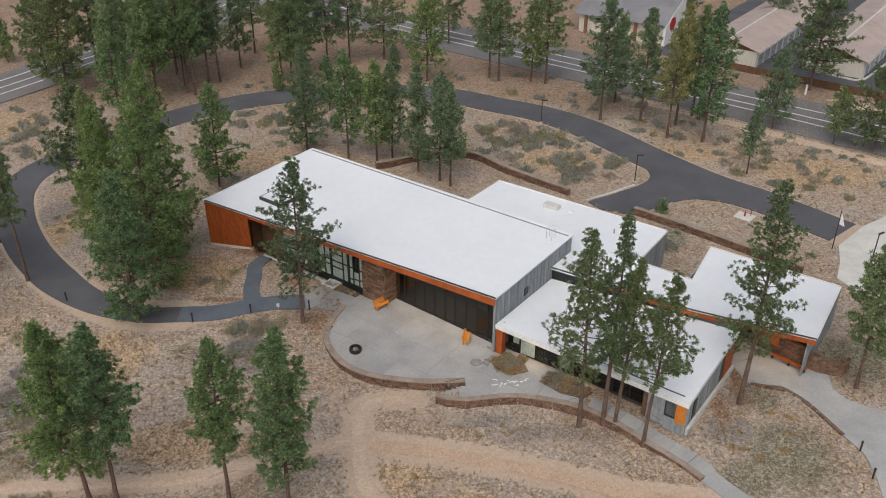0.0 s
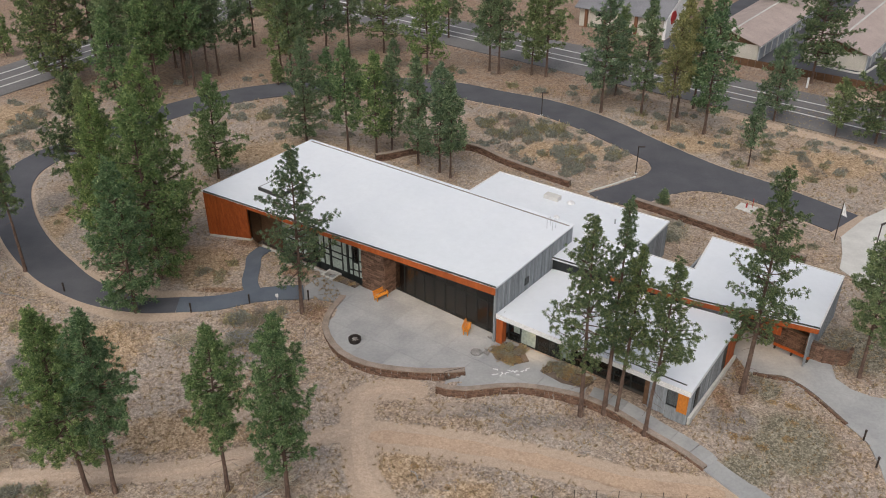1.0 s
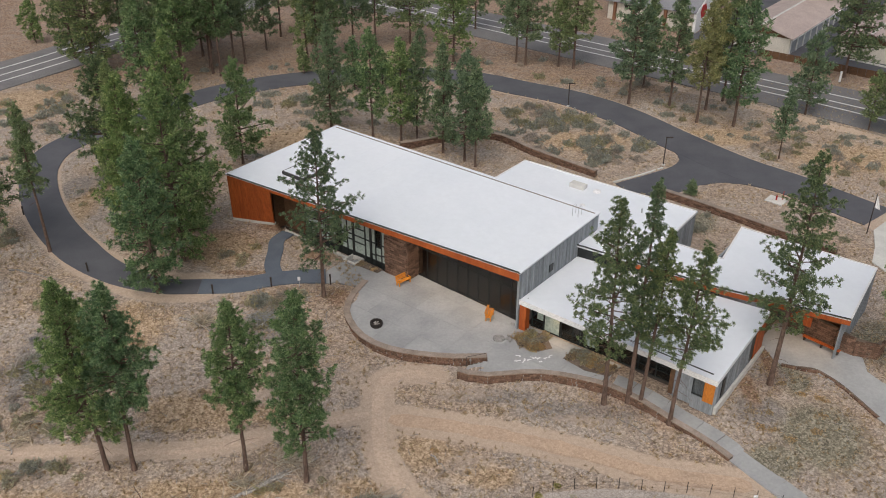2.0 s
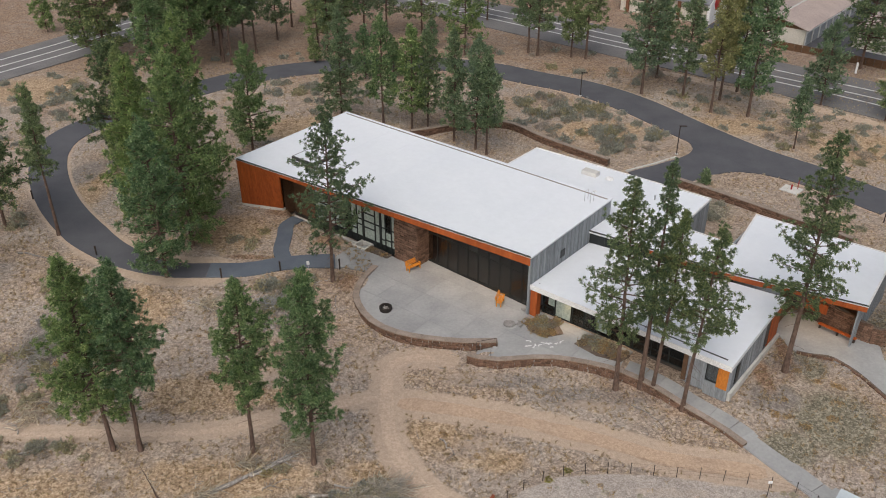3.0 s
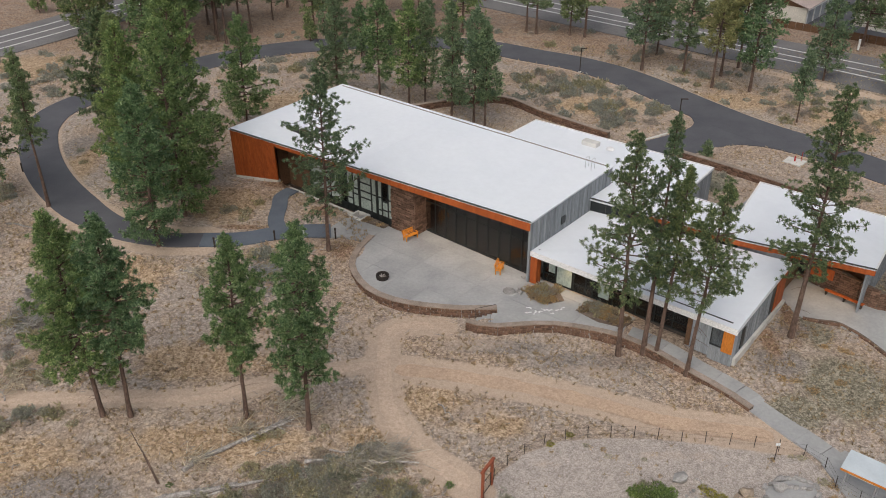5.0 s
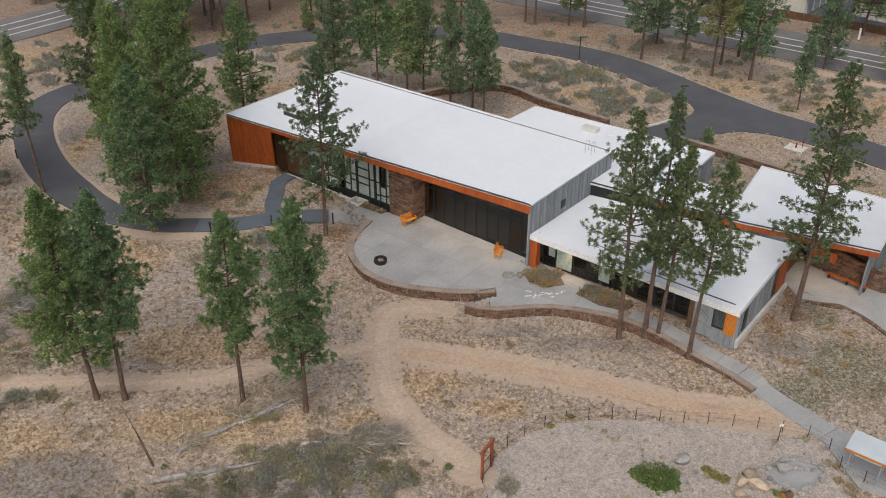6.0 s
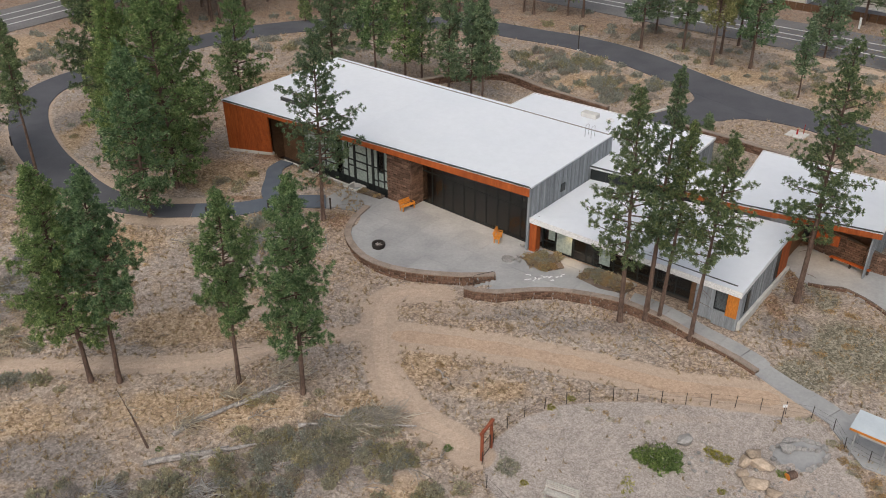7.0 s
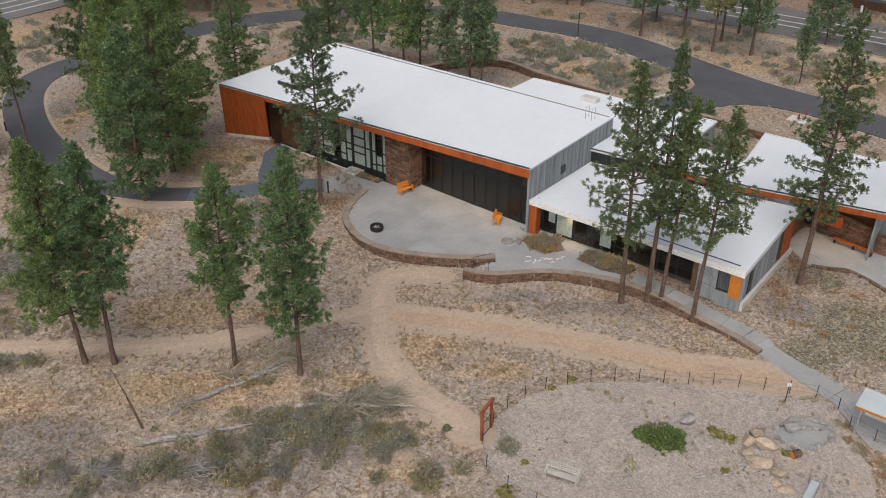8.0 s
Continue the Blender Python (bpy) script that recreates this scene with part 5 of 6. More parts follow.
def storage(x, y, long):
    b = gabled("storage_building", x, y, -37.0, 9.5, long, 2.9, 4.3, CREAM, TANROOF, "long storage building with tan roof and roller doors")
    n = int(long / 3.2)
    for i in range(n):
        y0 = 0.5 + i * 3.2
        door = part("roller_door", box(9.5, 9.56, y0 + 0.15, y0 + 2.75, -0.3, 2.5), SHUTTER, b, "grey roller door")
        part("door_frame", box(9.56, 9.64, y0 - 0.25, y0 + 0.1, -0.3, 2.75), WHITE, door)
    part("gutter", box(9.9, 10.05, -0.4, long + 0.4, 2.6, 2.78), WHITE, b, "white gutter")
    bm = bmesh.new()
    front = [bm.verts.new((x, -0.07, z)) for x, z in ((-0.2, 2.78), (9.7, 2.78), (4.75, 4.22))]
    rear = [bm.verts.new((v.co.x, -0.005, v.co.z)) for v in front]
    bm.faces.new(front)
    bm.faces.new(rear[::-1])
    for k in range(3):
        bm.faces.new((front[k], rear[k], rear[(k + 1) % 3], front[(k + 1) % 3]))
    part("gable_board", bm, SOFFIT, b, "dark brown gable boarding")


storage(43.6, 142.7, 40)
storage(59.0, 137.5, 44)
shop = gabled("shop_building", 25.2, 158.6, -33.0, 16.0, 14.0, 3.6, 3.7, CREAM, GREYROOF, "cream and brown shop with a grey metal roof")
part("roof", prism([(-0.8, -0.8), (16.6, -0.8), (16.6, 8), (-0.8, 8)], [3.5, 3.5, 7.2, 7.2], [3.65, 3.65, 7.35, 7.35]), GREYROOF, shop)
for x0 in (1.2, 10.8):
    part("bay", box(x0, x0 + 0.5, -0.5, 0.0, -0.6, 3.5), BROWNWALL, shop, "brown timber post")
    part("bay", box(x0 + 3.6, x0 + 4.1, -0.5, 0.0, -0.6, 3.5), BROWNWALL, shop, "brown timber post")
part("window", box(3.2, 5.0, -0.06, 0.0, 2.4, 3.1), FRAME, shop)
part("gable_wall", prism([(16.2, -0.4), (16.7, -0.4), (16.7, 9), (16.2, 9)], -0.6, [3.6, 3.6, 7.6, 7.6]), WHITE, shop, "white gable wall")
bm = bmesh.new()
add_prism(bm, [(math.cos(radians(a)) * 1.5, math.sin(radians(a)) * 1.25) for a in range(0, 360, 60)], [0] * 6, [0.08] * 6)
bm.transform(pose(16.72, 2.8, 3.4, 90, 0, 90))
part("sign", bm, SIGNRED, shop, "plain red six-sided sign")
sheet("parking_lot", np.array([along(137.5, -60), along(137.5, 70), along(215, 70), along(215, -60)]), 0.06, ASPHALT, "dark asphalt yard round the storage buildings", cell=8)
for line, mat in (([along(114.6, -60), along(114.8, 60)], TRAIL), ([along(132.5, -30), along(132.5, 60)], TRAIL)):
    ribbon("roadside_strip", np.linspace(*line, 30), 1.6, 0.06, mat, "strip of bare reddish earth beside the highway", 0.6)
yard_fence = tagged(empty("yard_fence", pose(*along(137.1, -47), 1.0, 0, 0, -37.6)), "low brown board fence between yard and highway", "fence")
for k in range(34):
    part("board", box(k * 1.2, k * 1.2 + 1.14, -0.05, 0.05, -0.3, 0.95), SOFFIT, yard_fence)
kerb_line = spline([(60.5, 135.3), (63.0, 132.9), (65.2, 130.9), (66.4, 131.0), (70, 134.8), (78, 144)], 1)
ribbon("kerb", kerb_line, 0.15, 0.28, PALECON, "pale concrete kerb round the yard", thick=0.3)


# ---------------------------------------------------------------- lamps, posts and flag
def bollard(x, y):
    b = tagged(empty("bollard_light", pose(x, y, float(level(x, y)) + 0.02)), "short black bollard light beside the path", "bollard", "path bollards")
    part("post", tube([(0, 0, -0.1), (0, 0, 0.82)], 0.075, 8), IRON, b)
    part("head", tube([(0, 0, 0.8), (0, 0, 0.98), (0, 0, 1.0)], [0.09, 0.09, 0.05], 8), IRON, b)


for x, y in ((-35.8, 68.3), (-23.0, 65.0), (-17.9, 66.3), (-12.6, 67.3), (-47.0, 79.3), (32.0, 49.3), (31.9, 46.7)):
    bollard(x, y)


def street_lamp(x, y, high=3.3, turn=0):
    b = tagged(empty("lamp_post", pose(x, y, float(level(x, y)), 0, 0, turn)), "slim black lamp post with a flat arm", "lamp")
    part("pole", tube([(0, 0, -0.1), (0, 0, high)], 0.06, 8), IRON, b)
    part("lamp_head", box(-0.1, 0.75, -0.12, 0.12, high - 0.03, high + 0.05, 0.01), IRON, b)
    part("base", tube([(0, 0, -0.1), (0, 0, 0.12)], 0.2, 10), PALECON, b)


street_lamp(13.8, 113.6)
street_lamp(23.6, 95.7, 3.6)
street_lamp(44.3, 76.2, 3.7, 30)
pole = tagged(empty("flagpole", pose(41.6, 79.5, -0.25)), "grey flagpole with a drooping white flag", "flagpole")
part("pole", tube([(0, 0, 0), (0, 0, 4.6)], [0.06, 0.04], 8), IRON, pole)
bm = bmesh.new()
rows = []
for i in range(8):
    z = 4.5 - i * 0.2
    wide = 0.16 + 0.07 * i
    rows.append([bm.verts.new((0.05 + wide * u, 0.06 * math.sin(u * 9 + i), z - 0.35 * u)) for u in (0, 0.33, 0.66, 1)])
for p, q in zip(rows, rows[1:]):
    for k in range(3):
        bm.faces.new((p[k], p[k + 1], q[k + 1], q[k]))
flag = part("flag", bm, WHITE, pole)
flag.modifiers.new("cloth", "SOLIDIFY").thickness = 0.01
pad = tagged(empty("hydrant_pad", pose(34.5, 86.9, float(level(34.5, 86.9)), 0, 0, -40)), "square white concrete pad with a red hydrant", "hydrant")
part("pad", box(-1.0, 1.0, -0.9, 0.9, -0.1, 0.12, 0.02), PALECON, pad)
part("hydrant", tube([(0, 0, 0.1), (0, 0, 0.6), (0, 0, 0.7)], [0.09, 0.09, 0.04], 8), SIGNRED, pad, "red hydrant")
part("marker", tube([(0.5, 0.5, 0.1), (0.5, 0.5, 1.2)], 0.04, 6), SIGNRED, pad)
post = tagged(empty("marker_post", pose(54.9, 124.4, 0.95)), "short white marker post by the highway", "post")
part("post", box(-0.12, 0.12, -0.12, 0.12, -0.1, 1.5), WHITE, post)


path_sign = tagged(empty("path_sign", pose(-15.3, 66.3, float(level(-15.3, 66.3)), 0, 0, 8)), "small white notice on a thin grey post beside the path", "sign")
part("post", tube([(0, 0, -0.1), (0, 0, 0.8)], 0.025, 6), GALV, path_sign)
part("plate", box(-0.13, 0.13, -0.02, 0.02, 0.72, 1.1, 0.004), WHITE, path_sign)


# ---------------------------------------------------------------- patio furniture
def slat_bench(x, y, turn, label, mat=BRIGHT, long=1.5, z=0.0, name="bench"):
    b = tagged(empty(name, pose(x, y, z, 0, 0, turn)), label, "bench", "patio benches" if mat is BRIGHT else "")
    h = long / 2
    for k in range(4):
        part("seat_slat", box(-h, h, 0.02 + k * 0.115, 0.12 + k * 0.115, 0.42, 0.455, 0.006), mat, b)
    for k in range(4):
        z0 = 0.52 + k * 0.115
        part("back_slat", box(-h, h, 0.48 + k * 0.035, 0.51 + k * 0.035, z0, z0 + 0.1), mat, b)
    for s in (-h + 0.12, h - 0.12):
        for y0 in (0.05, 0.44):
            part("leg", box(s - 0.04, s + 0.04, y0, y0 + 0.08, 0, 0.42), mat, b)
        part("armrest", box(s - 0.05, s + 0.05, 0.0, 0.5, 0.62, 0.66), mat, b)
        part("arm_post", box(s - 0.035, s + 0.035, 0.02, 0.09, 0.45, 0.62), mat, b)
        part("back_post", prism([(s - 0.035, 0.46), (s + 0.035, 0.46), (s + 0.035, 0.53), (s - 0.035, 0.53)], 0.42, 0.98), mat, b)


slat_bench(-5.65, 67.75, 43, "bright orange slatted wooden bench on the patio")
slat_bench(2.4, 62.5, 76, "bright orange slatted wooden bench facing the patio", long=1.35)
pit = tagged(empty("fire_pit", pose(-7.72, 61.1, 0)), "round charred steel fire pit", "fire pit")
bm = bmesh.new()
n = 18
rings = [(0.50, 0.0), (0.56, 0.18), (0.56, 0.38), (0.44, 0.38), (0.40, 0.12)]
loops = [[bm.verts.new((r * math.cos(6.2832 * i / n), r * math.sin(6.2832 * i / n), z)) for i in range(n)] for r, z in rings]
for p, q in zip(loops, loops[1:]):
    for i in range(n):
        bm.faces.new((p[i], p[(i + 1) % n], q[(i + 1) % n], q[i]))
bm.faces.new(loops[-1])
part("ring", bm, SOOT, pit)
part("rim", tube([(0.5 * math.cos(a / 16 * 6.2832), 0.5 * math.sin(a / 16 * 6.2832), 0.39) for a in range(17)], 0.035, 6), IRON, pit)
for i in range(5):
    a = i * 1.3
    part("log", tube([(0.28 * math.cos(a), 0.28 * math.sin(a), 0.2), (-0.25 * math.cos(a), -0.25 * math.sin(a), 0.3)], 0.05, 6), DEADWOOD, pit)
drum = tagged(empty("concrete_cover", pose(2.85, 59.4, 0)), "round grey concrete cover set in the patio", "cover")
part("ring", tube([(0, 0, 0.002), (0, 0, 0.03)], 0.66, 20), CONCRETE, drum)
part("lid", tube([(0, 0, 0.05), (0, 0, 0.16), (0, 0, 0.2)], [0.5, 0.48, 0.4], 16), GREYROCK, drum)
well = tagged(empty("concrete_box", pose(-11.0, 72.0, 0.02, 0, 0, BEARING)), "low square concrete planter frame by the glass wall", "planter")
for x0, x1, y0, y1 in ((-0.8, 0.8, -0.7, -0.5), (-0.8, 0.8, 0.5, 0.7), (-0.8, -0.6, -0.5, 0.5), (0.6, 0.8, -0.5, 0.5)):
    part("side", box(x0, x1, y0, y1, -0.3, 0.22, 0.01), PALECON, well)
kerb = tagged(empty("concrete_kerb"), "pale concrete kerb along the planting strip", "kerb", kind="structure")
part("kerb", wall_between(site(-28.2, -0.95), site(-19.6, -0.65), (0.0, -0.1), (0.55, 0.24), 0.22), PALECON, kerb)
entry_bench = tagged(empty("entry_bench", pose(*site(21.3, 13.75), -0.25, 0, 0, BEARING - 8)), "long orange wooden bench against the stone wall", "bench")
part("seat", box(-1.6, 1.6, 0.0, 0.36, 0.4, 0.47, 0.01), ORANGE, entry_bench)
for x0 in (-1.5, 0, 1.38):
    part("leg", box(x0, x0 + 0.12, 0.05, 0.31, 0.0, 0.4), IRON, entry_bench)
sign = tagged(empty("sign_panel", pose(*site(19.2, 14.4), 0.0, 0, 0, BEARING)), "blank orange wooden sign panel on the stone wall", "sign")
part("panel", box(-0.9, 0.9, -0.05, 0.05, 1.0, 1.9, 0.01), ORANGE, sign)


# warm downlights under the eaves
def downlight(l, d, z, watts=45):
    x, y = site(l, d)
    lamp = tagged(empty("downlight", pose(x, y, z)), "small warm recessed downlight under the eaves", "light", "eave lights")
    m = bpy.data.materials.get("warm_lens")
    if m is None:
        m, n, ln, b = material("warm_lens", 0.4)
        b.inputs["Base Color"].default_value = (0.9, 0.7, 0.45, 1)
        b.inputs["Emission Color"].default_value = (1.0, 0.62, 0.28, 1)
        b.inputs["Emission Strength"].default_value = 6.0
    part("lens", tube([(0, 0, -0.02), (0, 0, 0.03)], 0.07, 10), m, lamp)
    spot = new("downlight_beam", bpy.data.lights.new("downlight_beam", "SPOT"))
    spot.data.energy, spot.data.color, spot.data.spot_size, spot.data.spot_blend, spot.data.shadow_soft_size = watts, (1.0, 0.66, 0.34), radians(95), 0.9, 0.06
    spot.matrix_world = pose(x, y, z - 0.06)


for l in (-10.7, -6.9, -3.1):
    downlight(l, 0.95, hall_z(l, 0.95) - 0.66, 170)
for l in (3.4, 8.3, 12.4):
    downlight(l, 0.75, 2.55, 130)
for l in (18.3, 20.3, 22.0):
    downlight(l, 13.3, EAST_Z - 0.54, 90)


# ---------------------------------------------------------------- garden fence, gate and furniture
def at_ground(x, y, up=0.0):
    return (x, y, float(level(x, y)) + up)


fence = tagged(empty("wire_fence"), "wire fence on thin dark metal posts round the gravel garden", "fence")
FENCE_A = spline([(1.35, 39.5), (1.8, 40.4), (3.5, 42.1), (6.1, 43.4), (10.0, 43.9), (13.0, 43.7), (16.1, 43.5), (20.0, 42.9), (22.2, 42.2), (22.75, 40.7), (22.9, 39.6), (25.0, 37.8)], 0.25)
FENCE_B = spline([(0.75, 38.3), (0.95, 36.3), (2.1, 34.7), (4.2, 33.2), (8.0, 32.2), (12, 31.6)], 0.25)
post_bm = tube([(0, 0, -0.1), (0, 0, 0.98)], 0.024, 6)
first = None
for line in (FENCE_A, FENCE_B):
    run = np.r_[0, np.cumsum(np.linalg.norm(np.diff(line, axis=0), axis=1))]
    spots = [np.array([np.interp(s, run, line[:, k]) for k in (0, 1)]) for s in np.arange(0.3, run[-1], 1.55 if line is FENCE_A else 1.9)]
    for q in spots:
        if first is None:
            first = ob = part("post", post_bm, IRON, fence)
        else:
            ob = new("post", first.data)
            ob.parent = fence
        ob.matrix_basis = pose(*at_ground(*q), rng.uniform(-3, 3), rng.uniform(-3, 3))
    for up in (0.3, 0.6, 0.92):
        part("wire", tube([at_ground(*q, up) for q in spots], 0.006, 4), IRON, fence)
gate = tagged(empty("garden_gate", pose(*at_ground(0.75, 38.35), 0, 0, 62)), "rust-red timber gate frame with a mesh gate", "gate")
for x0 in (0.0, 1.2):
    part("post", box(x0 - 0.08, x0 + 0.08, -0.08, 0.08, -0.1, 2.05, 0.01), RUST, gate)
part("beam", box(-0.2, 1.4, -0.09, 0.09, 2.05, 2.2, 0.01), RUST, gate)
leaf = part("gate_leaf", tube([(0.12, 0, 0.15), (1.08, 0, 0.15), (1.08, 0, 1.15), (0.12, 0, 1.15), (0.12, 0, 0.15)], 0.025, 6), IRON, gate)
for k in range(9):
    part("bar", tube([(0.2 + k * 0.1, 0, 0.15), (0.2 + k * 0.1, 0, 1.15)], 0.008, 4), IRON, leaf)
slat_bench(5.1, 35.1, -24, "weathered grey plank bench in the gravel garden", PALEWOOD, 2.0, float(level(5, 35)), "garden_bench")

hut = tagged(empty("shelter", pose(22.43, 39.44, float(level(22.9, 39.6)), 0, 0, -38)), "small open shelter with a white sloping roof", "shelter")
part("roof", prism([(0, 0), (4.2, 0), (4.2, 1.75), (0, 1.75)], [2.1, 2.1, 2.3, 2.3], [2.19, 2.19, 2.39, 2.39]), PALETIN, hut, "white metal roof")
part("fascia", box(0, 4.2, -0.03, 0.0, 2.02, 2.16), AMBER, hut, "bright wooden fascia")
for x0 in (0.35, 2.1, 3.9):
    for y0 in (0.25, 1.5):
        part("post", tube([(x0, y0, -0.1), (x0, y0, 2.2)], 0.05, 8), GALV, hut)
part("panel", box(0.4, 2.0, 1.48, 1.54, 0.7, 1.7), PALECON, hut, "pale display panel")
sheet("shelter_floor", np.array([(22.5, 41.8), (24.4, 43.0), (28.5, 39.5), (27, 36.5), (23.3, 38.4)]), 0.1, CONCRETE, "pale concrete floor of the shelter", cell=2)


# ---------------------------------------------------------------- rocks and dead wood
def rock(x, y, size, seed, mat=BOULDER, label="tan boulder half sunk in gravel", name="boulder", up=0.0, turn=0):
    rnd = np.random.default_rng(seed)
    bm = bmesh.new()
    for _ in range(17):
        d = Vector(rnd.normal(size=3)).normalized() * rnd.uniform(0.42, 0.54)
        bm.verts.new((d.x, d.y, max(-0.4, min(0.36, d.z * 1.1))))
    hull = bmesh.ops.convex_hull(bm, input=bm.verts[:])
    bmesh.ops.delete(bm, geom=[v for v in hull["geom_interior"] if isinstance(v, bmesh.types.BMVert)], context="VERTS")
    bmesh.ops.bevel(bm, geom=bm.edges[:], offset=0.018, segments=1, affect="EDGES")
    ob = part(name, bm, mat, None, label)
    tagged(ob, category="rock")
    ob.matrix_basis = pose(x, y, float(level(x, y)) + size[2] * 0.3 + up, 0, 0, turn) @ Matrix.Diagonal((*size, 1))
    return ob


rock(13.2, 40.1, (1.25, 0.9, 1.0), 1, GREYROCK, "large grey boulder on gravel")
rock(16.9, 38.8, (1.2, 1.0, 1.3), 2, turn=20)
rock(17.3, 38.2, (2.0, 0.9, 1.0), 3, BOULDER, "long tan slab of rock leaning on others", turn=-35)
rock(16.3, 38.4, (0.9, 0.8, 1.2), 9, BOULDER, "reddish-tan boulder in a pile")
rock(16.6, 36.9, (1.7, 1.3, 0.8), 4, BOULDER, "broad flat tan boulder")
rock(16.0, 37.6, (0.9, 0.7, 0.7), 5)
rock(17.5, 36.1, (1.3, 0.8, 0.7), 7, BOULDER, "flat yellowish slab of rock", turn=-20)
rock(17.2, 35.4, (0.8, 0.6, 0.5), 10)
rock(17.5, 34.9, (1.2, 0.7, 0.7), 8, BOULDER, "flat yellowish slab of rock", turn=-15)
stump = tagged(empty("cut_stump", pose(18.8, 37.5, float(level(18.8, 37.5)), 0, 0, 25)), "orange-tinted cut log round beside a green plant", "stump")
part("wood", tube([(-0.3, 0, 0.2), (0.3, 0, 0.2)], 0.23, 12), AMBER, stump)
part("bark", tube([(-0.28, 0, 0.2), (0.28, 0, 0.2)], 0.245, 12), BARK, stump)
rk = np.random.default_rng(5)
pool = spline([(18.4, 39.7), (19.5, 40.4), (20.8, 40.4), (21.5, 39.9), (21.5, 39.1), (20.0, 38.0), (18.8, 38.15), (18.15, 38.9), (18.4, 39.7)], 0.42)
for i, (x, y) in enumerate(pool[:-1]):
    s = rk.uniform(0.28, 0.45)
    long = 1.9 if y > 39.8 else 1.2
    way = math.degrees(math.atan2(*(pool[i + 1] - pool[i])[::-1]))
    rock(x + rk.normal(0, 0.04), y + rk.normal(0, 0.04), (s * long, s, s * 1.1), 20 + i, GREYROCK, "grey edging stone round a dry pool", "edging_stone", turn=way)
rock(19.2, 39.6, (1.2, 0.7, 0.8), 60, GREYROCK, "grey boulder inside the dry pool")
for i in range(4):
    rock(19.9 + i * 0.38, 39.75 - 0.05 * i, (0.5, 0.3, 0.4), 61 + i, GREYROCK, "grey edging stone round a dry pool", "edging_stone")
sheet("dry_pool", pool[:-1], 0.035, CONCRETE, "smooth grey floor of a dry pool", thick=0.05, cell=1.0)
trough = tagged(empty("metal_trough", pose(18.9, 34.9, float(level(18.9, 34.9)), 0, 0, 55)), "narrow blue-grey metal chute between two posts", "trough")
part("bed", box(-1.0, 0.6, -0.22, 0.22, 0.25, 0.3), PALETIN, trough, "pale blue-grey bed")
for s in (-0.25, 0.22):
    part("side", box(-1.0, 0.6, s, s + 0.03, 0.25, 0.45), GALV, trough)
    part("post", tube([(0.65, s * 1.7, -0.1), (0.65, s * 1.7, 1.0)], 0.04, 6), DEADWOOD, trough)
for i in range(55):
    s = rk.uniform(0.1, 0.28)
    rock(16.6 + rk.normal(0, 1.5), 36.6 + rk.normal(0, 1.3), (s * 1.3, s, s), 100 + i, (BOULDER, GREYROCK)[i % 2], "loose stone on gravel", "loose_stone", turn=i * 40)
for i in range(18):
    s = rk.uniform(0.12, 0.28)
    rock(13.4 + rk.normal(0, 0.8), 38.6 + rk.normal(0, 0.6), (s * 1.3, s, s), 160 + i, GREYROCK, "loose stone on gravel", "loose_stone", turn=i * 40)
for i in range(14):
    s = rk.uniform(0.12, 0.25)
    rock(21.0 + rk.normal(0, 1.0), 35.6 + rk.normal(0, 0.8), (s * 1.3, s, s), 190 + i, GREYROCK, "loose stone on gravel", "loose_stone", turn=i * 40)


def log(name, a, b, r, label, branches=0, mat=DEADWOOD, seed=0, rise=0.0):
    rnd = np.random.default_rng(seed)
    p, q = np.array(at_ground(*a, r * 0.7 + rise * 0.3)), np.array(at_ground(*b, r * 0.6 + rise))
    us = np.linspace(0, 1, 7)
    pts = p + np.outer(us, q - p) + rnd.normal(0, 0.09, (7, 3)) * (1, 1, 0.4)
    ob = tagged(empty(name), label, "log")
    part("trunk", tube(pts, [float(r * (1 - 0.6 * u) * rnd.uniform(0.65, 1.25)) for u in us], 8), mat, ob)
    way = (q - p) / np.linalg.norm(q - p)
    for _ in range(branches):
        u = rnd.uniform(0.15, 1)
        o = p + (q - p) * u
        d = way * rnd.uniform(0.2, 0.9) + np.cross(way, (0, 0, 1)) * rnd.choice((-1, 1)) * rnd.uniform(0.3, 1) + np.array((0, 0, rnd.uniform(0.0, 0.35)))
        d *= rnd.uniform(0.5, 1.6)
        part("branch", tube([o, o + d * 0.5, o + d], [0.03, 0.02, 0.008], 5), mat, ob)


log("fallen_log", (-19.4, 37.1), (-13.0, 39.0), 0.22, "long grey fallen log with stub branches", 9, seed=1, rise=0.08)
log("fallen_log", (-18.4, 39.7), (-11.8, 45.3), 0.17, "thin grey fallen pine lying in dry grass", 16, seed=2, rise=0.05)
log("fallen_log", (-18.9, 37.5), (-14.6, 38.75), 0.13, "split grey log lying against another", 7, seed=41, rise=0.16)
log("fallen_log", (-17.0, 37.7), (-12.2, 39.35), 0.08, "thin grey pole lying along a log", 5, seed=42, rise=0.1)
log("fallen_log", (-15.2, 42.3), (-10.3, 45.9), 0.09, "thin grey fallen pole with twigs", 14, seed=43, rise=0.22)
log("fallen_log", (-14.8, 42.9), (-12.6, 43.9), 0.07, "broken grey branch in brush", 8, seed=44, rise=0.3)
log("fallen_log", (-10.9, 40.9), (-3.4, 40.7), 0.13, "grey fallen log among sagebrush", 12, seed=3, rise=0.3)
log("fallen_log", (-9.2, 41.8), (-4.8, 41.5), 0.06, "thin grey fallen log among sagebrush", 10, seed=4, rise=0.3)
log("fallen_log", (-9.0, 38.4), (-7.4, 40.3), 0.07, "short grey dead branch among sagebrush", 4, seed=5)
log("fallen_log", (-21.8, 35.0), (-19.6, 34.2), 0.14, "broken grey log end on dry ground", 6, seed=6)
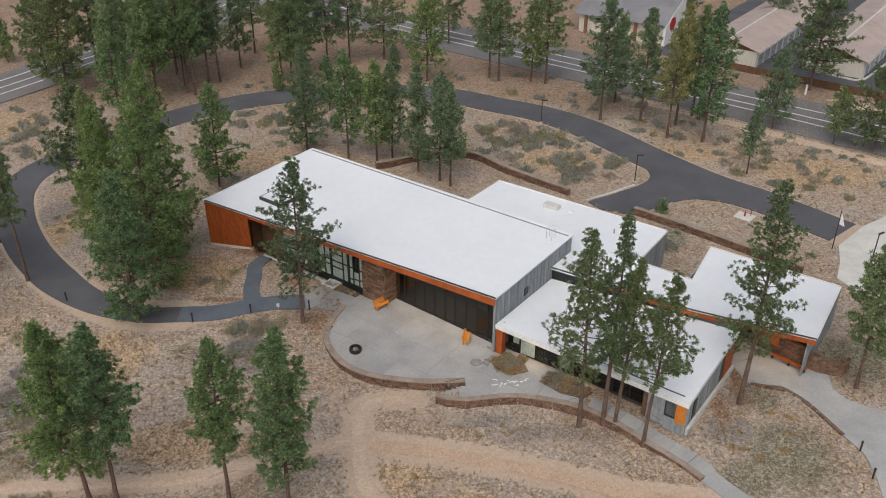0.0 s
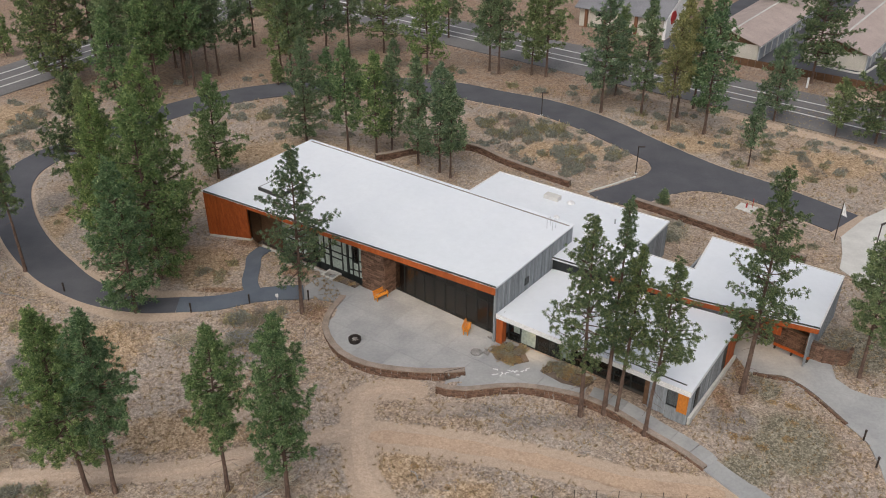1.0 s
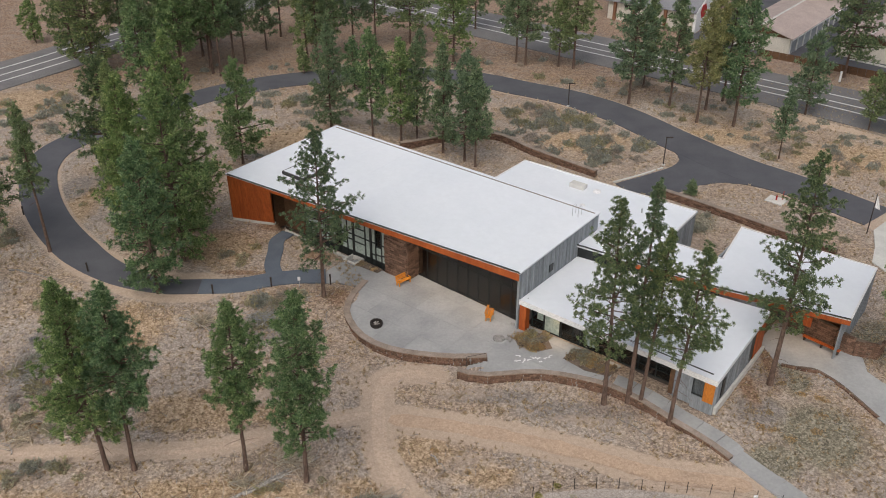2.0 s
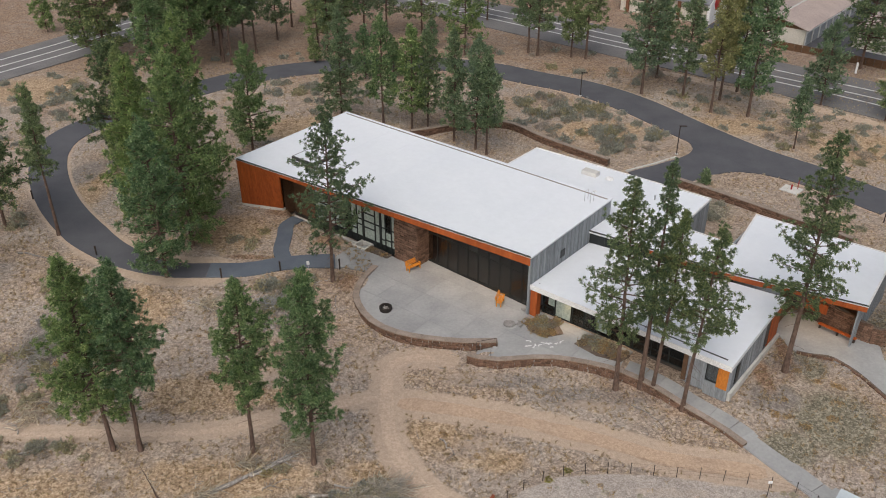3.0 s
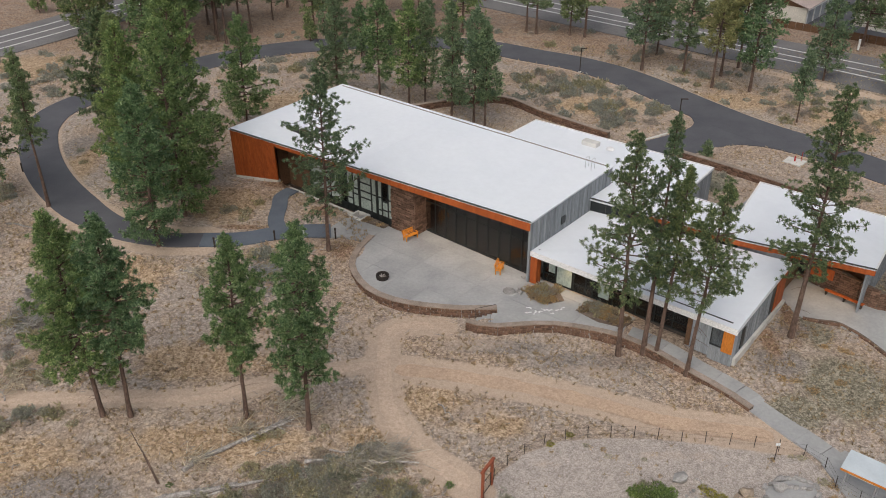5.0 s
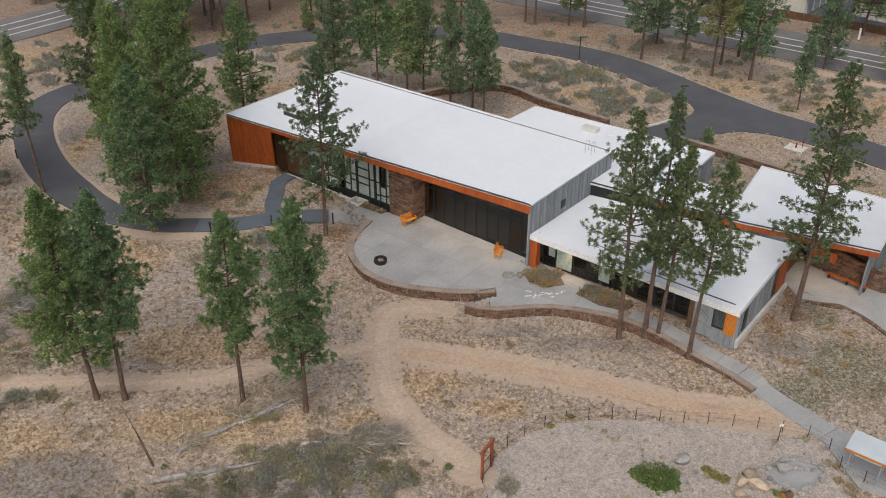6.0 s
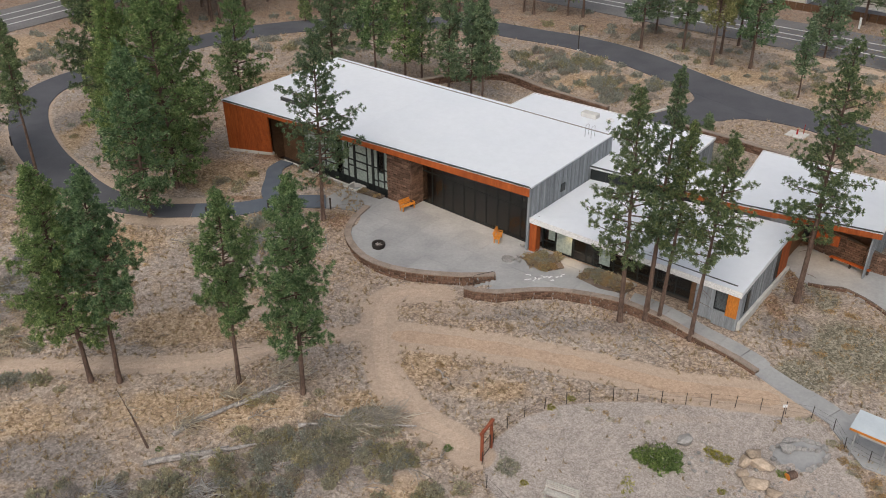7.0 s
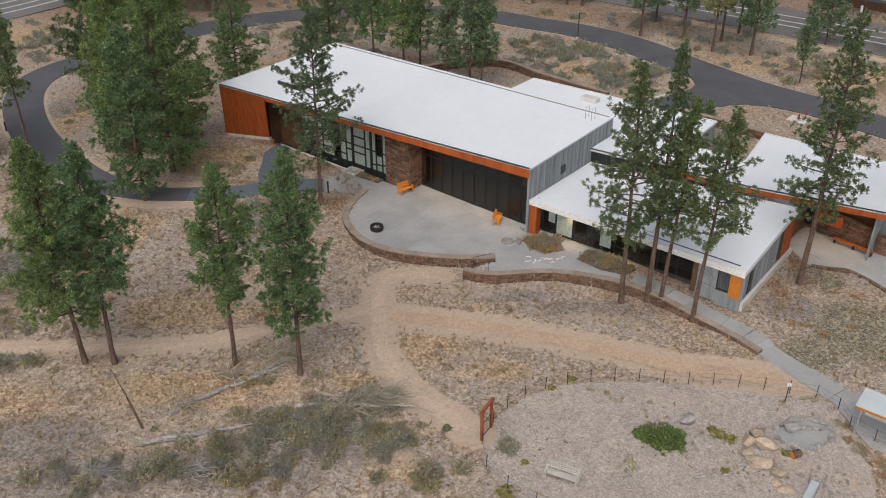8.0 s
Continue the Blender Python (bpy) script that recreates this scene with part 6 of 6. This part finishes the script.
log("fallen_log", (11.9, 51.0), (14.0, 48.4), 0.07, "pale dead branch on the slope", 3, seed=8)
log("fallen_log", (-2.3, 46.6), (-1.2, 45.0), 0.06, "short weathered stick on bare soil", 2, seed=9)
log("fallen_log", (-22.5, 61.5), (-20.0, 59.2), 0.12, "grey fallen log on litter", 5, seed=10)
log("fallen_log", (12.4, 35.7), (15.0, 36.0), 0.10, "pale log lying on gravel", 0, seed=11)
log("fallen_log", (14.2, 40.2), (15.4, 39.4), 0.07, "dark stick lying on gravel", 1, seed=12)
log("fallen_log", (-43.5, 68.5), (-38.0, 66.8), 0.09, "dark fallen branch beside the loop road", 2, seed=13)
log("fallen_log", (-19.3, 61.9), (-15.1, 61.7), 0.08, "straight pale fallen pole in a brush heap", 3, seed=21, rise=0.25)
log("fallen_log", (-24.9, 61.5), (-21.1, 59.0), 0.12, "grey fallen log with broken branches", 9, seed=22, rise=0.15)
log("fallen_log", (-15.6, 64.0), (-13.0, 65.4), 0.08, "dark fallen branch beside a pine", 3, seed=23)
log("dead_pole", (-12.4, 62.9), (-11.85, 60.5), 0.06, "thin grey dead pole lying on litter", 2, seed=24)
for i, (x, y) in enumerate(((-31.5, 44.0), (-33, 49), (-34.5, 52), (-32.2, 54.5), (-35.5, 57.0), (-36, 54.5), (-33.5, 46.5), (-17.5, 58.0), (-16.2, 60.2), (-15.0, 57.5))):
    a = rk.uniform(0, 3.14)
    log("dead_branch", (x - math.cos(a), y - math.sin(a)), (x + math.cos(a), y + math.sin(a)), 0.06, "grey dead branch lying in brush", 5, seed=30 + i)
for i in range(22):
    x, y, a = -8.5 + rk.normal(0, 3.2), 38.6 + rk.normal(0, 1.8), rk.uniform(-0.5, 0.9)
    s = rk.uniform(0.7, 1.6)
    log("dead_branch", (x - s * math.cos(a), y - s * math.sin(a)), (x + s * math.cos(a), y + s * math.sin(a)), 0.05, "grey dead branch lying in brush", 4, seed=60 + i)
chalk = tagged(empty("chalk_marks"), "white chalk scribbles on the concrete patio", "chalk")
for i in range(11):
    x, y, a = 5.2 + rk.normal(0, 1.1), 56.6 + rk.normal(0, 0.45), rk.uniform(0, 6.28)
    pts = [(x + 0.35 * math.cos(a + k * rk.uniform(0.3, 0.9)) * k * 0.3, y + 0.25 * math.sin(a + k * 0.7) * k * 0.3) for k in range(5)]
    part("scribble", strip_prism(np.array(pts), 1, rk.uniform(0.06, 0.16), [0.001] * 5, [0.005] * 5), WHITE, chalk)
snag = tagged(empty("dead_sapling", pose(*at_ground(-19.6, 38.6))), "leaning dead sapling with bare grey twigs", "tree")
top = np.array((-1.9, 1.5, 3.3))
part("trunk", tube([top * u + (0, 0, 0.35 * math.sin(3 * u)) for u in np.linspace(0, 1, 7)], [0.09, 0.08, 0.07, 0.055, 0.04, 0.025, 0.01], 7), BARK, snag)
for i in range(26):
    u = rk.uniform(0.45, 1.0)
    o = top * u + (0, 0, 0.35 * math.sin(3 * u))
    d = np.array((rk.normal(), rk.normal(), rk.uniform(-0.3, 0.4))) * 0.85 * (1.3 - u)
    part("twig", tube([o, o + d], [0.016, 0.006], 4), RUINED, snag)


# ---------------------------------------------------------------- shrubs
def shrub_mesh(seed, mat, tufts=120, count=6, length=0.19, width=0.09):
    rnd = np.random.default_rng(seed)
    d = rnd.normal(size=(tufts, 3))
    d[:, 2] = abs(d[:, 2]) * 0.8
    d /= np.linalg.norm(d, axis=1, keepdims=True)
    lobes = np.array([noise.noise(tuple(v * 1.8 + seed)) for v in d])
    r = (0.66 + 0.62 * lobes) * rnd.uniform(0.4, 1.0, tufts) ** 0.4
    ob = soup("leaves", blades(d * r[:, None] * (1, 1, 0.8), d * 0.6 + (0, 0, 0.5), count, length, width, rnd, 0.8, 0.4), mat)
    return ob


def shrub_kind(name, seed, mat, label, **kw):
    s = tagged(empty(name), label, "shrub", name + "s")
    leaves = shrub_mesh(seed, mat, **kw)
    leaves.parent = s
    bm = bmesh.new()
    rnd = np.random.default_rng(seed)
    for _ in range(9):
        a, b, up = rnd.uniform(0, 6.28), rnd.uniform(0.3, 0.8), rnd.uniform(0.2, 0.6)
        add_tube(bm, [(0, 0, -0.1), (0.45 * b * math.cos(a), 0.45 * b * math.sin(a), up * 0.6), (b * math.cos(a), b * math.sin(a), up)], [0.022, 0.012, 0.005], 4)
    tagged(part("stemwork", bm, DEADWOOD, s), kind="stuff")
    return s


SAGES = [shrub_kind("sagebrush", 200 + k, SAGE, "grey-green sagebrush in dry grass") for k in range(4)]
SAGES += [shrub_kind("rabbitbrush", 206, OLIVE, "olive-yellow rabbitbrush on dry ground")]
SAGES += [shrub_kind("twiggy_shrub", 209, TWIGGY, "bare grey twiggy shrub among sagebrush", tufts=90, count=7, length=0.30, width=0.03)]
GREENS = [shrub_kind("green_bush", 220 + k, GREENBUSH, "small bright green bush", tufts=200, length=0.16, width=0.08) for k in range(2)]
LIMES = [shrub_kind("yellow_green_bush", 230, LIME, "low yellow-green bush on gravel", tufts=150)]
DRIES = [shrub_kind("dry_bush", 240 + k, STRAW, "low straw-coloured dry bush", tufts=110) for k in range(3)]


FAR_BRUSH = {}


def plant(kinds, x, y, size, tall=1.0, z=None):
    kind = kinds[rng.randrange(len(kinds))]
    if y > 84 or x < -52:
        leaves = next(c for c in kind.children if c.name.startswith("leaves")).data
        v = np.empty(len(leaves.vertices) * 3, np.float32)
        leaves.vertices.foreach_get("co", v)
        a = rng.uniform(0, 6.28)
        turn = np.array([[math.cos(a), -math.sin(a), 0], [math.sin(a), math.cos(a), 0], [0, 0, tall]]) * size
        FAR_BRUSH.setdefault(leaves.materials[0].name, []).append(v.reshape(-1, 3) @ turn.T + (x, y, float(level(x, y)) - 0.04))
        return None
    up = float(level(x, y)) if z is None else z
    ob = copy_thing(kind, pose(x, y, up - 0.04, 0, 0, rng.uniform(0, 360)))
    ob.scale = (size, size, size * tall)
    return ob


sp = np.random.default_rng(77)


def paved(x, y):
    q = np.array([(x, y)])
    return any(away(q, line)[0] < wide + 0.25 for line, wide in TRAILS) or away(q, LOOP)[0] < 3.6 or away(q, SIDE_ROAD)[0] < 6.8 or abs(x * 0.61 + y * 0.792 - 123.2) < 7.3 or any(within(q, p)[0] for p in (APRON, COURT, DRIVE, TERRACE, HALL, BACK, EASTWING))


def clump(kinds, x, y, spread, count, size, tall=0.9):
    for _ in range(count):
        q = (x + sp.normal(0, spread[0]), y + sp.normal(0, spread[1]))
        s = size * sp.uniform(0.65, 1.35)
        if not paved(*q):
            plant(kinds, *q, s, tall)


def brush_pile(x, y, reach, count, seed, label="tangled pile of pale grey dead sticks"):
    """A heap of crossing dead sticks."""
    rnd = np.random.default_rng(seed)
    ob = tagged(empty("brush_pile", pose(x, y, float(level(x, y)))), label, "brush pile")
    bm = bmesh.new()
    for _ in range(count):
        o = Vector((rnd.normal(0, reach[0] * 0.5), rnd.normal(0, reach[1] * 0.5), rnd.uniform(0.1, 0.7)))
        a, ln = rnd.normal(0.3, 0.9), rnd.uniform(0.5, 1.5)
        d = Vector((math.cos(a), math.sin(a), rnd.uniform(-0.2, 0.35))) * ln
        kink = Vector(rnd.normal(0, 0.08, 3))
        r = rnd.uniform(0.015, 0.034)
        add_tube(bm, [o, o + d * 0.5 + kink, o + d], [r, r * 0.8, r * 0.35], 4)
    tagged(part("stick_tangle", bm, RUINED, ob), kind="stuff")


for i, (x, y, rx, ry, count) in enumerate(((-5.6, 41.5, 1.6, 0.7, 90), (-7.6, 40.6, 1.2, 0.6, 40), (-12.4, 45.4, 1.7, 0.7, 60), (-15.6, 43.2, 1.0, 0.6, 40), (-17.8, 40.4, 0.8, 0.5, 25), (-15.4, 35.0, 0.8, 0.5, 25), (-20.9, 34.8, 0.8, 0.4, 30), (-35.0, 54.0, 1.2, 2.2, 60), (-33.0, 47.5, 0.9, 1.4, 35), (-17.6, 61.0, 1.3, 0.8, 60), (-23.0, 60.6, 1.2, 0.8, 40))):
    brush_pile(x, y, (rx, ry), int(count * 2.4), 400 + i)
# the brush field below the trail, the western thicket, the loop's island and the roadsides
BRUSH = [
    (-8.8, 38.5, (3.0, 1.5), 76, 0.85), (-6.0, 41.2, (1.7, 0.8), 32, 0.8), (-3.6, 38.6, (1.0, 0.7), 8, 0.7), (-13.0, 35.6, (2.2, 0.9), 20, 0.9), (-20.5, 34.2, (1.8, 0.8), 12, 0.85), (-3.0, 34.8, (1.3, 0.8), 9, 0.75), (-12.5, 43.2, (2.0, 0.6), 5, 0.6),
    (-30.0, 44.2, (1.8, 0.6), 10, 0.85), (-34.0, 54.0, (2.2, 4.4), 58, 0.95), (-31.5, 47.0, (1.2, 1.6), 12, 0.8), (-16.2, 64.4, (1.1, 0.5), 9, 0.85), (-17.5, 61.0, (0.9, 0.6), 9, 0.75), (-18.6, 63.6, (0.6, 0.4), 4, 0.8), (-26.3, 63.4, (0.6, 0.4), 4, 0.75), (14.0, 107.0, (4.0, 2.5), 15, 1.0), (9.5, 110.0, (3.5, 2.0), 10, 1.0),
]
ISLAND_BRUSH = [(15.0, 105.5, (4.2, 3.0), 26, 0.85), (9.5, 111.0, (3.5, 2.2), 16, 0.85), (19.5, 100.0, (2.4, 2.0), 12, 0.8), (12, 99, (3, 2.5), 10, 0.7), (-24, 112.5, (5, 2.5), 14, 0.8), (-18, 97, (4, 3), 8, 0.6)]
VERGE_BRUSH = [(30, 110, (6, 2.5), 22, 0.75), (42, 104, (6, 3.5), 24, 0.7), (20, 121, (5, 2), 14, 0.8), (4, 132, (6, 2), 12, 0.8), (52, 98, (4, 5), 16, 0.7), (-30, 127.5, (8, 2), 14, 0.7), (-62, 108, (6, 6), 22, 0.8), (-55, 100, (3, 6), 10, 0.7)]
ROADSIDE_BRUSH = [
    (18.0, 100.5, (2.2, 1.4), 6, 1.05), (16.8, 96.2, (0.9, 0.6), 4, 1.1), (-26.0, 114.6, (4.0, 1.6), 10, 1.0), (-20.0, 110.0, (3.0, 3.0), 6, 0.9), (-57.0, 110.0, (3.5, 5.0), 16, 1.0),
    (-60.0, 96.0, (4.0, 5.0), 10, 0.9), (16.5, 123.0, (4.0, 1.2), 7, 0.9), (34.0, 102.0, (5.0, 2.0), 12, 0.8), (47.0, 100.0, (4.0, 4.0), 10, 0.8), (-42.0, 82.0, (1.6, 4.0), 10, 0.7),
    (-22.5, 71.0, (1.6, 1.4), 7, 0.6), (-48.0, 73.0, (2.5, 2.5), 8, 0.8), (24.0, 81.0, (1.6, 1.6), 5, 0.7), (2.0, 104.5, (3.0, 1.5), 6, 0.9), (40.0, 122.0, (4.0, 1.5), 6, 0.9), (-76, 112, (4, 6), 8, 1.1),
]
for x, y, spread, count, size in BRUSH + ISLAND_BRUSH + VERGE_BRUSH + ROADSIDE_BRUSH:
    wide, many = (1.15, 1.1) if y > 84 else (1.0, 1.0)
    clump(SAGES, x, y, (spread[0] * wide, spread[1] * wide), int(count * many), size * (0.9 if y < 60 else 1.15), 1.05)
for x, y, size in ((11.2, 38.5, 1.15), (11.9, 38.3, 1.1), (11.6, 38.9, 1.05), (12.1, 38.8, 0.9), (10.7, 38.8, 0.95), (10.3, 38.9, 0.8), (10.8, 39.3, 0.8)):
    plant(GREENS if x > 11 else GREENS + SAGES[4:5], x, y, size, 1.1)
plant(SAGES[4:5], 38.8, 77.9, 0.8)
for x, y, size in ((18.35, 37.7, 0.5), (-1.3, 39.2, 0.4), (-18.9, 38.5, 0.35)):
    plant(GREENS, x, y, size, 0.9)
for x, y, spread, count, size in ((-2.4, 40.9, (0.7, 0.5), 6, 0.45), (-10.5, 34.8, (2.0, 0.6), 6, 0.5), (-6.9, 47.5, (1.5, 1.0), 4, 0.4), (0.0, 46.0, (2.5, 1.3), 10, 0.4), (21, 50, (2, 2), 8, 0.4), (20.5, 48, (1.5, 1.0), 4, 0.4), (27, 52, (2, 2), 10, 0.4), (-30, 52, (6, 5), 18, 0.45), (-20, 56, (5, 3), 12, 0.4), (1.0, 51.5, (3, 1.5), 10, 0.4)):
    clump(DRIES, x, y, spread, count, size, 0.6)
for x, y, size in ((14.9, 39.1, 0.6), (15.4, 38.8, 0.55), (14.5, 39.6, 0.4), (14.5, 36.3, 0.35), (5.2, 43.0, 0.4), (6.6, 43.9, 0.4), (3.2, 36.6, 0.35), (2.0, 34.3, 0.7)):
    plant(LIMES, x, y, size, 0.8)
for x, y, spread, count, size in ((22.6, 38.9, (0.35, 0.9), 8, 0.4), (23.0, 36.6, (0.4, 0.7), 7, 0.45), (20.9, 42.3, (0.9, 0.3), 4, 0.4), (7.5, 42.6, (1.6, 0.5), 7, 0.3), (9.5, 41.0, (1.2, 0.6), 5, 0.28), (12.2, 41.3, (0.8, 0.5), 3, 0.3)):
    clump(DRIES + SAGES[:1], x, y, spread, count, size, 0.6)
young = tagged(empty("young_aspen", pose(*at_ground(8.8, 35.2))), "thin young tree with pale yellow-green leaves", "tree")
part("trunk", tube([(0, 0, -0.1), (0.03, 0, 0.8), (0.0, 0.04, 1.7), (0.04, 0.02, 2.3)], [0.025, 0.02, 0.014, 0.006], 6), PALEWOOD, young)
yr = np.random.default_rng(88)
soup("leaves", blades(np.column_stack([yr.normal(0, 0.2, 60), yr.normal(0, 0.2, 60), yr.uniform(0.8, 2.3, 60)]), np.tile((0.0, 0.0, 0.1), (60, 1)), 6, 0.1, 0.06, yr, 1.0), LIME, young)
notice = tagged(empty("trail_marker", pose(*at_ground(19.6, 42.1))), "small white marker on a thin post", "marker")
part("post", tube([(0, 0, -0.1), (0, 0, 1.3)], 0.025, 6), IRON, notice)
part("plate", box(-0.14, 0.14, -0.02, 0.02, 1.2, 1.42, 0.004), WHITE, notice)
BRUSH_LABELS = {"sagebrush_leaves": "low grey-green brush along the far roadsides", "rabbitbrush_leaves": "low olive-yellow brush along the far roadsides", "bare_grey_twigs": "bare grey twiggy brush along the far roadsides"}
for mat_name, leaves in FAR_BRUSH.items():
    tagged(soup("brush_cover", np.concatenate(leaves), bpy.data.materials[mat_name]), BRUSH_LABELS[mat_name], "brush", kind="stuff")
# planting beds on the terrace
bed1 = np.array([site(0.4, -1.2), site(1.4, -1.9), site(3.2, -1.6), site(3.9, -0.5), site(2.6, 0.6), site(0.9, 0.7)])
bed2 = np.array([site(5.3, -1.1), site(7.5, -1.4), site(9.4, -0.9), site(9.6, 0.3), site(7.5, 0.8), site(5.4, 0.6)])
bed3 = np.array([site(-18.2, -0.9), site(-15.6, -0.7), site(-15.6, 0.0), site(-18.2, 0.1)])
for b in (bed1, bed2, bed3):
    sheet("planting_bed", b, 0.03 if b is not bed3 else 0.16, SOIL, "brown planting bed with dry grasses", z=0.0, thick=0.1)
for b, count in ((bed1, 26), (bed2, 28), (bed3, 9)):
    mid, r = b.mean(0), (b.max(0) - b.min(0)) / 2
    k = 0
    while k < count:
        q = mid + sp.uniform(-1, 1, 2) * r * 0.9
        if within(q[None], b)[0]:
            if b is bed3:
                plant(DRIES, *q, sp.uniform(0.25, 0.4), 1.0, 0.16)
            else:
                plant(DRIES if k % 2 else SAGES, *q, sp.uniform(0.45, 0.7), 1.0, 0.05)
            k += 1
for i in range(9):
    q = bed1[0] + sp.normal(0, 0.45, 2)
    rock(*q, (0.55, 0.4, 0.35), 300 + i, GREYROCK, "grey rock edging the planting bed", "bed_rock", up=0.0 - float(level(*q)), turn=i * 50)
for ob in (*SAGES, *GREENS, *DRIES, *LIMES):
    for child in list(ob.children):
        bpy.data.objects.remove(child)
    bpy.data.objects.remove(ob)


# ---------------------------------------------------------------- dry grass and litter
def scatter(count, x0, x1, y0, y1, seed):
    rnd = np.random.default_rng(seed)
    q = np.stack([rnd.uniform(x0, x1, count), rnd.uniform(y0, y1, count)], 1)
    thick = np.array([noise.noise((x * 0.22, y * 0.22, 9)) + 0.5 * noise.noise((x * 0.9, y * 0.9, 3)) for x, y in q])
    keep = rnd.uniform(-0.7, 0.9, count) < thick + 0.25
    q = q[keep]
    ok = np.ones(len(q), bool)
    for line, wide in TRAILS:
        ok &= away(q, line) > wide * rnd.uniform(0.75, 1.2, len(q))
    ok &= (away(q, LOOP) > 2.9) & (away(q, WALKPATH) > 1.3) & (away(q, DOORPATH) > 0.9) & (away(q, walk_line + sides_of(walk_line) * 0.9) > 1.1)
    for poly in (TERRACE, HALL, BACK, EASTWING, COURT, APRON, DRIVE):
        ok &= ~within(q, poly)
    ok &= ~within(q, GARDEN) | (rnd.random(len(q)) < 0.06)
    return q[ok], rnd


def grass(name, count, area, seed, blade, length, width, label):
    q, rnd = scatter(count, *area, seed)
    c = np.column_stack([q, level(q[:, 0], q[:, 1]) + 0.02])
    up = np.tile((0.0, 0.0, 0.55), (len(q), 1))
    ob = soup(name, blades(c, up, blade, length, width, rnd, 0.75), STRAW)
    return tagged(ob, label, "grass", kind="stuff")


grass("dry_grass", 26000, (-46, 44, 32, 76), 1, 7, 0.30, 0.055, "straw-coloured dry grass tufts")
grass("dry_grass", 16000, (-60, 60, 76, 126), 2, 5, 0.34, 0.075, "straw-coloured dry grass tufts")


def litter(count, area, seed):
    q, rnd = scatter(count, *area, seed)
    n = len(q)
    a = rnd.uniform(0, 6.28, n)
    d = np.stack([np.cos(a), np.sin(a), rnd.uniform(-0.05, 0.25, n)], 1) * rnd.uniform(0.2, 0.9, (n, 1))
    side = np.stack([-np.sin(a), np.cos(a), np.zeros(n)], 1) * rnd.uniform(0.015, 0.035, (n, 1))
    c = np.column_stack([q, level(q[:, 0], q[:, 1]) + 0.05])
    top = np.array((0, 0, 0.03))
    v = np.stack([c - side, c + side, c + d, c - side + top, c + side, c + d], 1).reshape(-1, 3)
    return tagged(soup("fallen_twigs", v, DEADWOOD), "small grey fallen twigs and sticks", "twigs", kind="stuff")


litter(5000, (-40, 36, 32, 72), 5)
